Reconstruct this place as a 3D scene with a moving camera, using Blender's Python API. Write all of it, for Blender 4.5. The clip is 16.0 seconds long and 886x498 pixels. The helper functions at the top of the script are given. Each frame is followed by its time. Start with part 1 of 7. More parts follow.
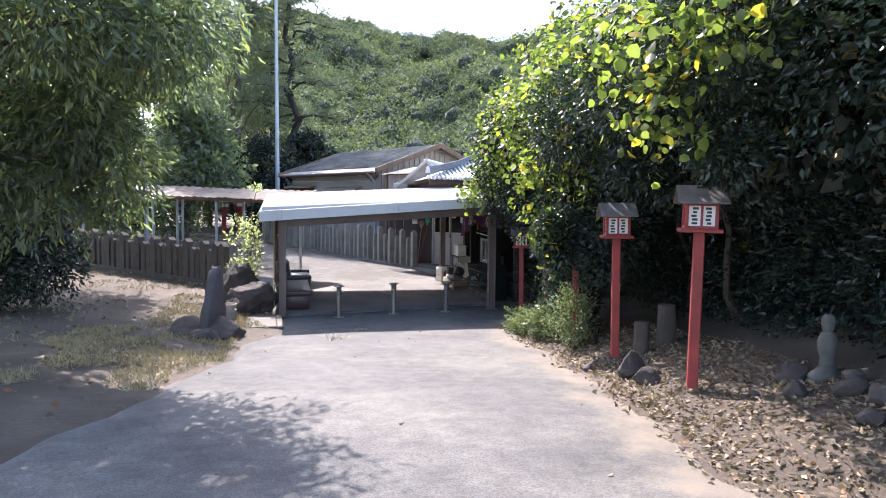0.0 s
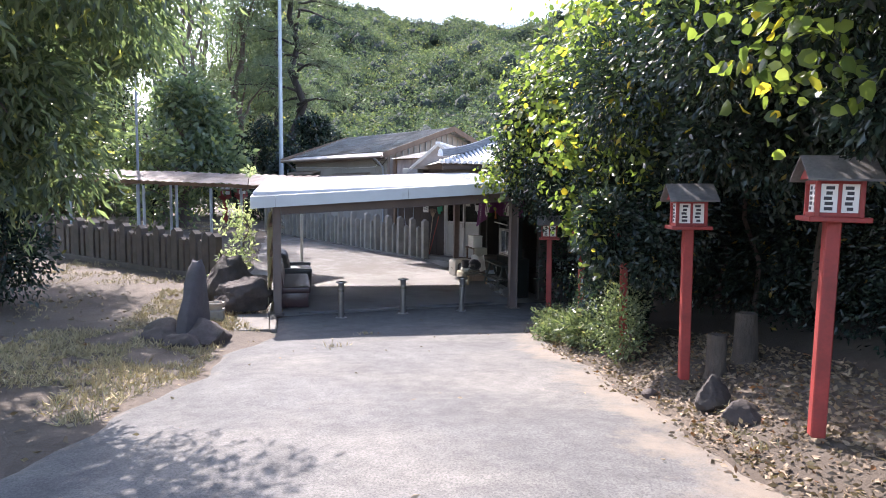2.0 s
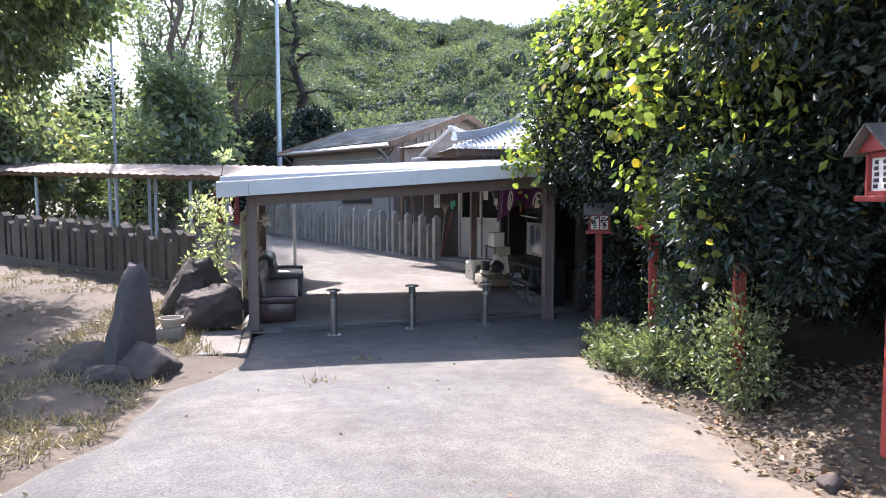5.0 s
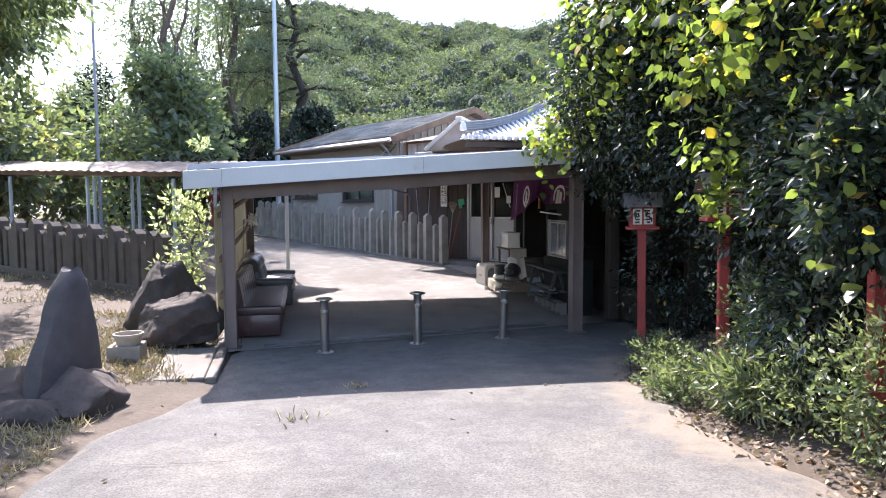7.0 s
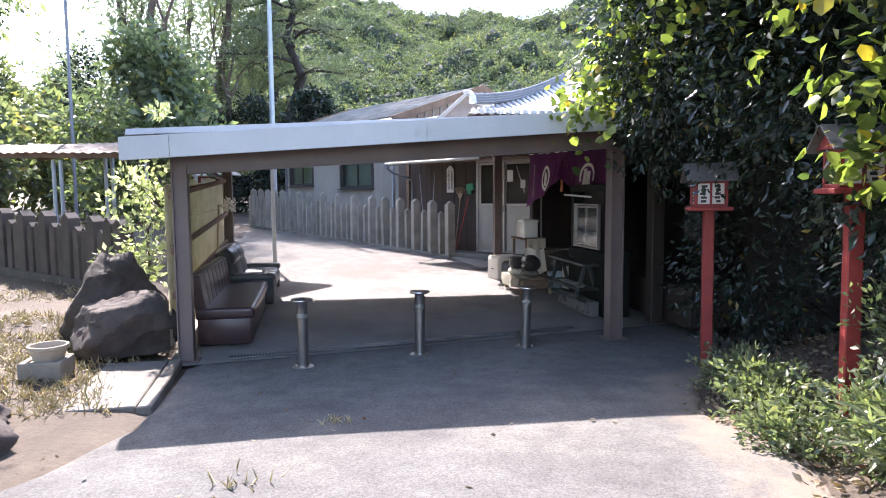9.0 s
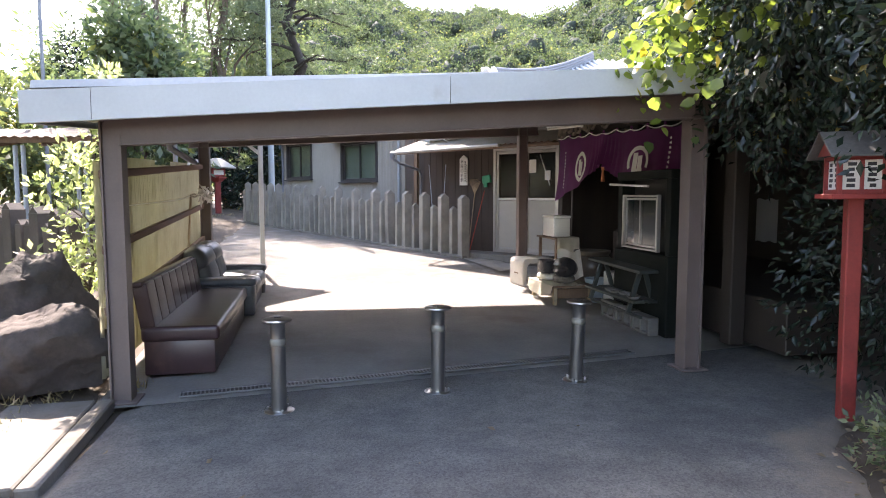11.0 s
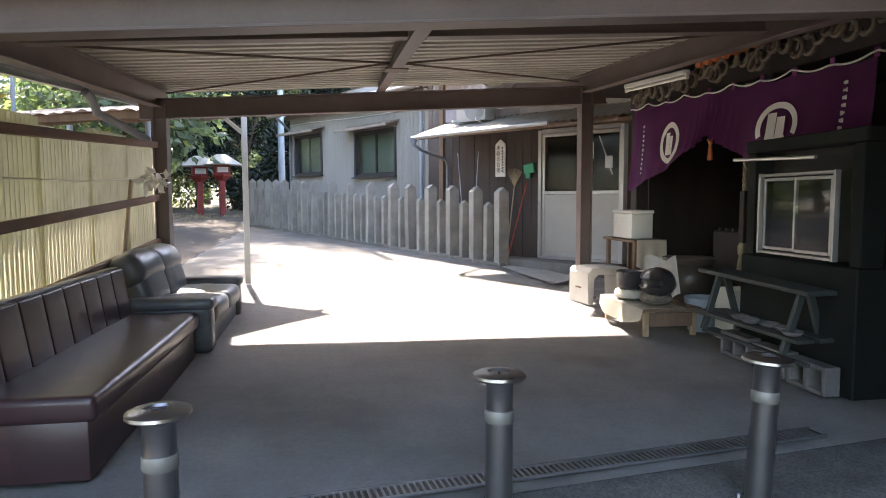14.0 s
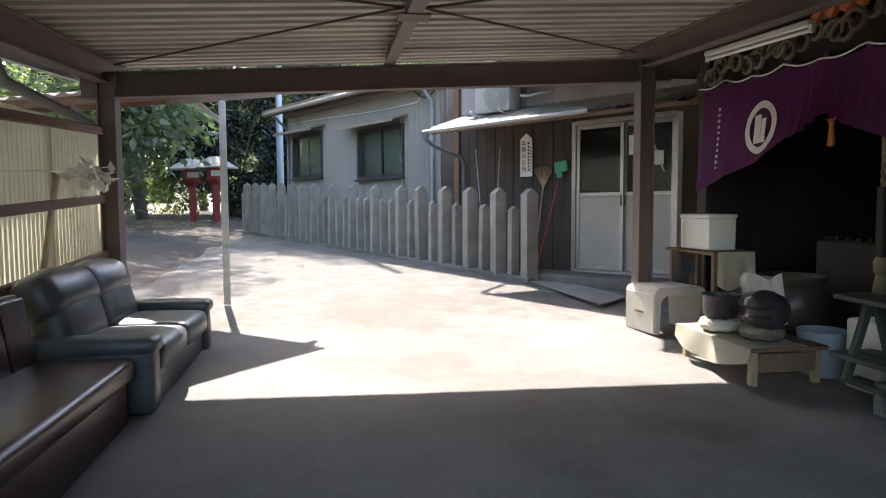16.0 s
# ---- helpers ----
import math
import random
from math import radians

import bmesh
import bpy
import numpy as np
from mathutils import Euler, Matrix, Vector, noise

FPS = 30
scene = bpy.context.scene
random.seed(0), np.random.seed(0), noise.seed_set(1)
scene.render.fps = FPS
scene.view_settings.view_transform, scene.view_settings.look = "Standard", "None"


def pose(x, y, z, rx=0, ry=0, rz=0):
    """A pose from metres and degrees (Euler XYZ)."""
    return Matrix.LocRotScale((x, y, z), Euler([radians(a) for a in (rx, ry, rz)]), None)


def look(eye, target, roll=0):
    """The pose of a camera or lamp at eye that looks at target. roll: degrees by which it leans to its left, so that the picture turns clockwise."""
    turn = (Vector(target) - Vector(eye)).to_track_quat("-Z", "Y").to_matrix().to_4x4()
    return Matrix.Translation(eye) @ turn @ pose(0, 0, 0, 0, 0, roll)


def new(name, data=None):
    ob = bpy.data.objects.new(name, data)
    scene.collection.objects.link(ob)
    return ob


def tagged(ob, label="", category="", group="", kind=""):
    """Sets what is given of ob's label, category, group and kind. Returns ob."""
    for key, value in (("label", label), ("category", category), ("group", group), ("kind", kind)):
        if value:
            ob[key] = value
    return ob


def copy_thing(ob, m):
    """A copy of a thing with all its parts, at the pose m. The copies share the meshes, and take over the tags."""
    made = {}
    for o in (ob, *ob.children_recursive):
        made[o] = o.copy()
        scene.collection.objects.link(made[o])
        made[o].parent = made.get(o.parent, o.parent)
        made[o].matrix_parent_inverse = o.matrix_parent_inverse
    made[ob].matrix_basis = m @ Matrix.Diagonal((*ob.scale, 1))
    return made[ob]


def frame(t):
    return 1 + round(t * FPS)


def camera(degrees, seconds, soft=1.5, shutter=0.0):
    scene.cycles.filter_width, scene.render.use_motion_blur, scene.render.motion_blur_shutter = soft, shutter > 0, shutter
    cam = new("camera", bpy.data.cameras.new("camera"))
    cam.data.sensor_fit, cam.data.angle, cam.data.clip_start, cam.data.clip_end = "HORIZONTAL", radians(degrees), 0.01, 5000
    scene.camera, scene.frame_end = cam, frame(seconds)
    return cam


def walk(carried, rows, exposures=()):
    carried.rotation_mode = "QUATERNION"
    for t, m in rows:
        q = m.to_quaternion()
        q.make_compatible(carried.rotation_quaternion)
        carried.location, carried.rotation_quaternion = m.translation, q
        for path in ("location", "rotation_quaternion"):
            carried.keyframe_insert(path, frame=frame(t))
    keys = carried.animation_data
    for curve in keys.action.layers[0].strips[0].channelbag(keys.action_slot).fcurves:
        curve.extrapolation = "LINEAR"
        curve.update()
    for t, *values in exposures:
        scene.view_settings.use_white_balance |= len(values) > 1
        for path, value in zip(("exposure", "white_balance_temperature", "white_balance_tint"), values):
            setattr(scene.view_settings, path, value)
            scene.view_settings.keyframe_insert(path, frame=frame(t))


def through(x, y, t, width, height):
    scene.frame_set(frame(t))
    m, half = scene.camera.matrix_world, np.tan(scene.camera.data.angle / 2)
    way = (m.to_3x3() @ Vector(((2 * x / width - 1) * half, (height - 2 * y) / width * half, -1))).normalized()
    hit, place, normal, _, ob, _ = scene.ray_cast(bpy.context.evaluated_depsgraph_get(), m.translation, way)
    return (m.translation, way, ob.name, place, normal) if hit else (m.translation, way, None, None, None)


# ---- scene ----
cam = camera(69.2, 16.0, soft=1.0)
PATH = [
    (0, (0.097, -14.371, 2.422), (0.578, -12.434, 2.292), 0.5),
    (0.5, (0.17, -13.964, 2.369), (0.642, -12.025, 2.232), 0.6),
    (1, (0.252, -13.549, 2.357), (0.723, -11.611, 2.208), 0.6),
    (1.5, (0.302, -13.146, 2.362), (0.762, -11.207, 2.198), 0.6),
    (2, (0.365, -12.703, 2.348), (0.819, -10.762, 2.185), 0.6),
    (2.5, (0.427, -12.309, 2.302), (0.88, -10.367, 2.147), 0.5),
    (3, (0.45, -11.876, 2.255), (0.906, -9.935, 2.095), 0.6),
    (3.5, (0.548, -11.473, 2.234), (0.998, -9.532, 2.06), 0.5),
    (4, (0.641, -11.029, 2.207), (1.086, -9.086, 2.042), 0.4),
    (4.2, (0.665, -10.843, 2.187), (1.103, -8.899, 2.021), 0.3),
    (6.3, (1.009, -9.185, 1.933), (1.429, -7.235, 1.8), -0.2),
    (6.5, (1.018, -9.042, 1.941), (1.436, -7.092, 1.798), -0.3),
    (7, (1.054, -8.636, 1.901), (1.467, -6.685, 1.759), -0.3),
    (7.5, (1.149, -8.249, 1.862), (1.558, -6.296, 1.722), -0.4),
    (8, (1.19, -7.804, 1.792), (1.596, -5.851, 1.646), -0.3),
    (8.5, (1.299, -7.4, 1.759), (1.699, -5.447, 1.598), -0.4),
    (9, (1.369, -6.963, 1.73), (1.767, -5.01, 1.565), -0.4),
    (9.2, (1.38, -6.787, 1.702), (1.775, -4.833, 1.531), -0.6),
    (11.3, (1.599, -4.946, 1.566), (1.986, -2.991, 1.398), 0.0),
    (11.5, (1.643, -4.781, 1.532), (2.024, -2.825, 1.366), -0.2),
    (12, (1.688, -4.34, 1.506), (2.068, -2.383, 1.344), -0.1),
    (12.5, (1.762, -3.934, 1.491), (2.129, -1.975, 1.331), -0.2),
    (13, (1.792, -3.494, 1.463), (2.152, -1.533, 1.308), -0.1),
    (13.5, (1.845, -3.084, 1.423), (2.186, -1.119, 1.269), -0.2),
    (14, (1.858, -2.649, 1.409), (2.178, -0.681, 1.255), -0.2),
    (14.5, (1.914, -2.255, 1.383), (2.223, -0.285, 1.232), -0.2),
    (15, (1.917, -1.869, 1.388), (2.223, 0.102, 1.239), -0.2),
    (15.5, (1.896, -1.48, 1.375), (2.2, 0.492, 1.235), -0.2),
    (16, (1.919, -1.048, 1.36), (2.227, 0.924, 1.227), -0.3),
]
walk(cam, [(t, look(eye, target, roll)) for t, eye, target, roll in PATH],
     [(0.0, 2.2, 6480, 20), (5.0, 2.35, 6480, 20), (9.0, 2.68, 6520, 21), (12.0, 3.2, 7500, 20), (14.4, 3.3, 7050, 16), (16.0, 2.72, 6850, 14)])

# ---- light ----
SUN_AZ, SUN_EL = radians(-12.5), radians(45.0)      # from +y towards +x; height over the horizon
SUN_WAY = Vector((math.sin(SUN_AZ) * math.cos(SUN_EL), math.cos(SUN_AZ) * math.cos(SUN_EL), math.sin(SUN_EL)))
world = bpy.data.worlds.new("world")
scene.world = world
world.use_nodes = True
wn = world.node_tree
sky = wn.nodes.new("ShaderNodeTexSky")
sky.sky_type = "NISHITA"
sky.sun_disc = False
sky.sun_elevation, sky.sun_rotation = SUN_EL, SUN_AZ
sky.air_density, sky.dust_density, sky.ozone_density = 1.0, 1.2, 1.0
wn.nodes["Background"].inputs[1].default_value = 0.15
wn.links.new(sky.outputs[0], wn.nodes["Background"].inputs[0])
sun = new("sun", bpy.data.lights.new("sun", "SUN"))
sun.data.energy, sun.data.angle, sun.data.color = 3.1, radians(0.55), (1.0, 0.96, 0.92)
sun.matrix_world = look(SUN_WAY * 60, (0, 0, 0))


# ---- materials ----
def nodes_of(name):
    m = bpy.data.materials.new(name)
    m.use_nodes = True
    nt = m.node_tree
    return m, nt, nt.nodes["Principled BSDF"]


def link(nt, a, b):
    nt.links.new(a, b)


def noise_node(nt, pos, scale, detail=4.0, rough=0.6):
    n = nt.nodes.new("ShaderNodeTexNoise")
    n.inputs["Scale"].default_value = scale
    n.inputs["Detail"].default_value = detail
    n.inputs["Roughness"].default_value = rough
    link(nt, pos, n.inputs["Vector"])
    return n


def ramp_node(nt, fac, stops):
    r = nt.nodes.new("ShaderNodeValToRGB")
    el = r.color_ramp.elements
    while len(el) < len(stops):
        el.new(0.5)
    for e, (p, c) in zip(el, stops):
        e.position, e.color = p, (*c, 1)
    link(nt, fac, r.inputs[0])
    return r


def mix_node(nt, fac, a, b, kind="MIX"):
    m = nt.nodes.new("ShaderNodeMix")
    m.data_type, m.blend_type = "RGBA", kind
    for sock, v in ((m.inputs[0], fac), (m.inputs[6], a), (m.inputs[7], b)):
        if isinstance(v, (int, float)):
            sock.default_value = v
        elif isinstance(v, tuple):
            sock.default_value = (*v, 1)
        else:
            link(nt, v, sock)
    return m.outputs[2]


def shade(c, k):
    return tuple(min(1.0, max(0.0, v * k)) for v in c)


def surface(name, base, rough=0.7, metal=0.0, big=1.2, fine=30.0, vary=0.25, bump=0.15, stain=None, stain_at=0.62, stretch=None,
            per_piece=0.0, bump_dist=0.01, rough_vary=0.12, spec=0.5, speck=0.0):
    """A weathered surface: two scales of colour change, optional stains, grain in the relief and in the gloss."""
    m, nt, b = nodes_of(name)
    pos = nt.nodes.new("ShaderNodeNewGeometry").outputs["Position"]
    if stretch:
        mp = nt.nodes.new("ShaderNodeMapping")
        mp.inputs["Scale"].default_value = stretch
        link(nt, pos, mp.inputs["Vector"])
        pos = mp.outputs[0]
    n1, n2 = noise_node(nt, pos, big, 5), noise_node(nt, pos, fine, 6, 0.7)
    c1 = ramp_node(nt, n1.outputs[0], [(0.3, shade(base, 1 - vary)), (0.7, shade(base, 1 + vary))])
    c2 = ramp_node(nt, n2.outputs[0], [(0.3, (1 - vary * 0.8,) * 3), (0.7, (1 + vary * 0.3,) * 3)])
    col = mix_node(nt, 1.0, c1.outputs[0], c2.outputs[0], "MULTIPLY")
    if stain:
        n3 = noise_node(nt, pos, big * 0.55 + 0.1, 7, 0.65)
        f = ramp_node(nt, n3.outputs[0], [(stain_at - 0.07, (0, 0, 0)), (stain_at + 0.1, (1, 1, 1))])
        col = mix_node(nt, f.outputs[0], col, stain)
    if per_piece:
        oi = nt.nodes.new("ShaderNodeObjectInfo")
        f = ramp_node(nt, oi.outputs["Random"], [(0, (1 - per_piece,) * 3), (1, (1 + per_piece * 0.4,) * 3)])
        col = mix_node(nt, 1.0, col, f.outputs[0], "MULTIPLY")
    if speck:
        vo = nt.nodes.new("ShaderNodeTexVoronoi")
        vo.inputs["Scale"].default_value = 85.0
        link(nt, pos, vo.inputs["Vector"])
        f = ramp_node(nt, vo.outputs["Color"], [(0.15, (1 - speck,) * 3), (0.5, (1.0,) * 3), (0.85, (1 + speck * 0.7,) * 3)])
        n4 = noise_node(nt, pos, 5.0, 4)
        g = ramp_node(nt, n4.outputs[0], [(0.35, (0.82,) * 3), (0.65, (1.12,) * 3)])
        col = mix_node(nt, 1.0, mix_node(nt, 1.0, col, f.outputs[0], "MULTIPLY"), g.outputs[0], "MULTIPLY")
    link(nt, col, b.inputs["Base Color"])
    rr = nt.nodes.new("ShaderNodeMapRange")
    rr.inputs["To Min"].default_value, rr.inputs["To Max"].default_value = max(0.03, rough - rough_vary), min(1, rough + rough_vary)
    link(nt, n2.outputs[0], rr.inputs["Value"])
    link(nt, rr.outputs[0], b.inputs["Roughness"])
    b.inputs["Metallic"].default_value = metal
    b.inputs["Specular IOR Level"].default_value = spec
    if bump:
        bp = nt.nodes.new("ShaderNodeBump")
        bp.inputs["Strength"].default_value, bp.inputs["Distance"].default_value = bump, bump_dist
        link(nt, n2.outputs[0], bp.inputs["Height"])
        link(nt, bp.outputs[0], b.inputs["Normal"])
    return m


def foliage(name, dark, light, odd=None, odd_share=0.06, through=0.35, rough=0.45, crown=0.0):
    """Leaves: each its own tint, some light coming through, a waxy upper side."""
    m, nt, b = nodes_of(name)
    rnd = nt.nodes.new("ShaderNodeNewGeometry").outputs["Random Per Island"]
    stops = [(0.0, dark), (0.93 - odd_share, light)]
    if odd:
        stops += [(0.985 - odd_share, light), (0.995 - odd_share * 0.6, odd)]
    r = ramp_node(nt, rnd, stops)
    hue = r.outputs[0]
    if crown:
        nz = noise_node(nt, nt.nodes.new("ShaderNodeNewGeometry").outputs["Position"], crown, 3)
        k = ramp_node(nt, nz.outputs[0], [(0.32, (0.6, 0.66, 0.72)), (0.5, (1.0, 1.0, 1.0)), (0.68, (1.45, 1.35, 1.1))])
        hue = mix_node(nt, 1.0, hue, k.outputs[0], "MULTIPLY")
    link(nt, hue, b.inputs["Base Color"])
    b.inputs["Roughness"].default_value = rough
    tr = nt.nodes.new("ShaderNodeBsdfTranslucent")
    tint = mix_node(nt, 1.0, hue, (1.3, 1.5, 0.75), "MULTIPLY")
    link(nt, tint, tr.inputs[0])
    mx = nt.nodes.new("ShaderNodeMixShader")
    mx.inputs[0].default_value = through
    link(nt, b.outputs[0], mx.inputs[1])
    link(nt, tr.outputs[0], mx.inputs[2])
    link(nt, mx.outputs[0], nt.nodes["Material Output"].inputs[0])
    return m


def glass(name, tint=(0.9, 0.95, 0.93), rough=0.03, ior=1.45):
    m, nt, b = nodes_of(name)
    b.inputs["Base Color"].default_value = (*tint, 1)
    b.inputs["Roughness"].default_value = rough
    b.inputs["Transmission Weight"].default_value = 1.0
    b.inputs["IOR"].default_value = ior
    return m


ASPHALT = surface("asphalt", (0.104, 0.101, 0.095), 0.92, 0, 0.6, 50, 0.3, 0.8, (0.148, 0.139, 0.123), 0.54, bump_dist=0.012, speck=0.3)


def dust_over(m, attribute, colour):
    """Dust drifted over a surface, thickest where the mesh's attribute says so, broken up by noise."""
    nt = m.node_tree
    b = nt.nodes["Principled BSDF"]
    old = b.inputs["Base Color"].links[0].from_socket
    at = nt.nodes.new("ShaderNodeAttribute")
    at.attribute_name = attribute
    n = noise_node(nt, nt.nodes.new("ShaderNodeNewGeometry").outputs["Position"], 2.6, 7, 0.7)
    add = nt.nodes.new("ShaderNodeMath")
    link(nt, at.outputs["Fac"], add.inputs[0])
    link(nt, n.outputs[0], add.inputs[1])
    f = ramp_node(nt, add.outputs[0], [(0.72, (0, 0, 0)), (1.1, (0.9, 0.9, 0.9))])
    f.color_ramp.elements[1].position = 1.0
    link(nt, mix_node(nt, f.outputs[0], old, colour), b.inputs["Base Color"])


dust_over(ASPHALT, "dust", (0.21, 0.172, 0.13))
CONCRETE = surface("yard_concrete", (0.4, 0.385, 0.36), 0.85, 0, 0.9, 35, 0.2, 0.25, (0.27, 0.25, 0.222), 0.56)
dust_over(CONCRETE, "age", (0.235, 0.215, 0.185))
SLAB = surface("slab_concrete", (0.19, 0.172, 0.148), 0.9, 0, 1.5, 40, 0.3, 0.4, (0.11, 0.095, 0.075), 0.52)
DIRT = surface("dry_dirt", (0.125, 0.096, 0.07), 0.95, 0, 0.8, 18, 0.4, 0.9, (0.075, 0.057, 0.04), 0.48, bump_dist=0.03)
STONE_POST = surface("fence_stone", (0.285, 0.26, 0.22), 0.88, 0, 3, 45, 0.24, 0.35, (0.25, 0.24, 0.2), 0.62, per_piece=0.18)
DARK_STONE = surface("old_fence_stone", (0.11, 0.09, 0.075), 0.9, 0, 3, 45, 0.22, 0.4, (0.08, 0.07, 0.055), 0.55, per_piece=0.2)
ROCK = surface("boulder_stone", (0.08, 0.062, 0.054), 0.9, 0, 2.2, 26, 0.4, 0.6, (0.04, 0.036, 0.028), 0.52, bump_dist=0.02)
STELE = surface("standing_stone", (0.085, 0.073, 0.074), 0.85, 0, 4.0, 34, 0.25, 0.6, (0.07, 0.065, 0.06), 0.6, bump_dist=0.015)
STEEL_BROWN = surface("brown_painted_steel", (0.15, 0.112, 0.1), 0.5, 0, 2.5, 60, 0.14, 0.08, (0.14, 0.085, 0.06), 0.66)
STEEL_DARK = surface("dark_painted_steel", (0.13, 0.09, 0.075), 0.55, 0, 2.5, 60, 0.14, 0.08)
ROOF_STEEL = surface("folded_roof_steel", (0.42, 0.395, 0.335), 0.5, 0.0, 1.5, 50, 0.12, 0.05, (0.32, 0.28, 0.23), 0.6)
ROOF_COAT = surface("pale_roof_coating", (0.46, 0.46, 0.45), 0.6, 0.0, 1.2, 40, 0.12, 0.05, (0.34, 0.32, 0.29), 0.62)
FASCIA = surface("pale_fascia_steel", (0.56, 0.58, 0.57), 0.42, 0.0, 1.2, 40, 0.07, 0.05, (0.4, 0.38, 0.33), 0.67)
ROD = surface("rusty_rod", (0.11, 0.075, 0.055), 0.7, 0.3, 5, 80, 0.2, 0.1)
PIPE_GREY = surface("grey_pipe", (0.17, 0.18, 0.2), 0.45, 0, 3, 50, 0.1, 0.03)
POLE_WHITE = surface("white_painted_pole", (0.6, 0.6, 0.57), 0.5, 0, 3, 50, 0.12, 0.1, (0.35, 0.28, 0.2), 0.66)
CHROME = surface("brushed_stainless_steel", (0.4, 0.39, 0.38), 0.3, 1.0, 4, 90, 0.08, 0.0, rough_vary=0.06)
BAND = surface("pale_reflector_band", (0.24, 0.23, 0.2), 0.45, 0.3, 4, 80, 0.06, 0.02)
IRON = surface("drain_iron", (0.2, 0.2, 0.2), 0.55, 0.7, 4, 60, 0.2, 0.1)
VINYL_BROWN = surface("brown_vinyl", (0.058, 0.03, 0.031), 0.32, 0, 3, 90, 0.16, 0.12, (0.13, 0.075, 0.06), 0.66, bump_dist=0.004)
LEATHER_NAVY = surface("worn_blue_grey_leather", (0.075, 0.082, 0.09), 0.38, 0, 4, 110, 0.18, 0.15, (0.13, 0.14, 0.145), 0.6, bump_dist=0.004)
PLASTIC_RUST = surface("rail_wood", (0.17, 0.1, 0.07), 0.7, 0, 4, 40, 0.25, 0.2, stretch=(1, 0.2, 1))
TIN_WALL = surface("corrugated_wall_steel", (0.29, 0.268, 0.232), 0.5, 0.1, 1.0, 30, 0.1, 0.05, (0.3, 0.27, 0.22), 0.64, stretch=(1, 1, 0.35))
TIN_BROWN = surface("corrugated_brown_steel", (0.3, 0.24, 0.19), 0.55, 0.1, 1.2, 30, 0.14, 0.05, (0.2, 0.15, 0.11), 0.6)
SLATE = surface("weathered_cement_slates", (0.4, 0.38, 0.35), 0.9, 0, 1.5, 25, 0.34, 0.4, (0.22, 0.2, 0.17), 0.55, bump_dist=0.02)
SHED_ROOF = surface("weathered_shed_roof", (0.31, 0.26, 0.22), 0.75, 0, 0.9, 22, 0.3, 0.3, (0.14, 0.1, 0.075), 0.52, bump_dist=0.02)
TILE = surface("silver_roof_tile", (0.55, 0.55, 0.54), 0.5, 0.0, 2.5, 30, 0.12, 0.1, (0.33, 0.33, 0.33), 0.62)
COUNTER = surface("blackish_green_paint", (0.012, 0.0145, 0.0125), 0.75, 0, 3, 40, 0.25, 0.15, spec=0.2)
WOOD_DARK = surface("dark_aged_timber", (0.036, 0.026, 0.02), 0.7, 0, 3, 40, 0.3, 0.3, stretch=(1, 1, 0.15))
WOOD_BROWN = surface("brown_timber", (0.17, 0.105, 0.065), 0.7, 0, 3, 40, 0.28, 0.3, stretch=(1, 1, 0.15))
WOOD_PALE = surface("pale_timber", (0.4, 0.29, 0.18), 0.7, 0, 4, 45, 0.2, 0.25)
BROWN_WALL = surface("brown_board_wall", (0.065, 0.047, 0.037), 0.75, 0, 1.6, 30, 0.22, 0.3, (0.04, 0.03, 0.025), 0.55, stretch=(1, 1, 0.25))
DOOR_GREY = surface("pale_door_panel", (0.38, 0.35, 0.3), 0.5, 0, 2, 50, 0.07, 0.05, (0.38, 0.33, 0.27), 0.66)
ALU = surface("bronze_grey_aluminium", (0.42, 0.4, 0.37), 0.4, 0.6, 3, 60, 0.08, 0.03)
ALU_BRIGHT = surface("bright_aluminium", (0.66, 0.66, 0.63), 0.35, 0.7, 3, 60, 0.06, 0.02)
ALU_DARK = surface("dark_window_frame", (0.055, 0.05, 0.05), 0.4, 0.2, 3, 60, 0.12, 0.02)
RED = surface("red_painted_wood", (0.27, 0.032, 0.026), 0.55, 0, 3, 40, 0.26, 0.2, (0.16, 0.025, 0.02), 0.62)
PAPER = surface("white_lantern_paper", (0.74, 0.72, 0.66), 0.7, 0, 4, 50, 0.06, 0.05)
INK = surface("black_ink", (0.03, 0.028, 0.03), 0.6, 0, 5, 50, 0.1, 0)
PURPLE = surface("purple_curtain_cloth", (0.17, 0.03, 0.14), 0.8, 0, 2.0, 160, 0.14, 0.25, bump_dist=0.003)
WHITE_PRINT = surface("white_dyed_crest", (0.72, 0.68, 0.66), 0.85, 0, 4, 120, 0.05, 0.1, bump_dist=0.002)
CLOTH = surface("cream_cloth", (0.62, 0.58, 0.48), 0.85, 0, 3, 120, 0.1, 0.3, (0.5, 0.45, 0.35), 0.64, bump_dist=0.004)
CERAMIC_DARK = surface("black_glazed_pot", (0.035, 0.032, 0.034), 0.3, 0, 4, 40, 0.2, 0.1)
CERAMIC_BROWN = surface("brown_glazed_urn", (0.06, 0.046, 0.034), 0.35, 0, 3, 40, 0.25, 0.15)
GREY_BLOCK = surface("dark_concrete_block", (0.17, 0.16, 0.145), 0.9, 0, 3, 50, 0.2, 0.4)
BLOCK = surface("cast_stone", (0.52, 0.49, 0.43), 0.85, 0, 3, 50, 0.1, 0.3, (0.4, 0.36, 0.3), 0.64)
PLASTIC_WHITE = surface("white_plastic", (0.68, 0.67, 0.62), 0.4, 0, 3, 50, 0.06, 0.03)
PLASTIC_BLUE = surface("pale_blue_plastic", (0.3, 0.36, 0.42), 0.4, 0, 3, 50, 0.08, 0.03)
GREEN_PLASTIC = surface("green_plastic", (0.03, 0.28, 0.14), 0.45, 0, 3, 50, 0.1, 0.05)
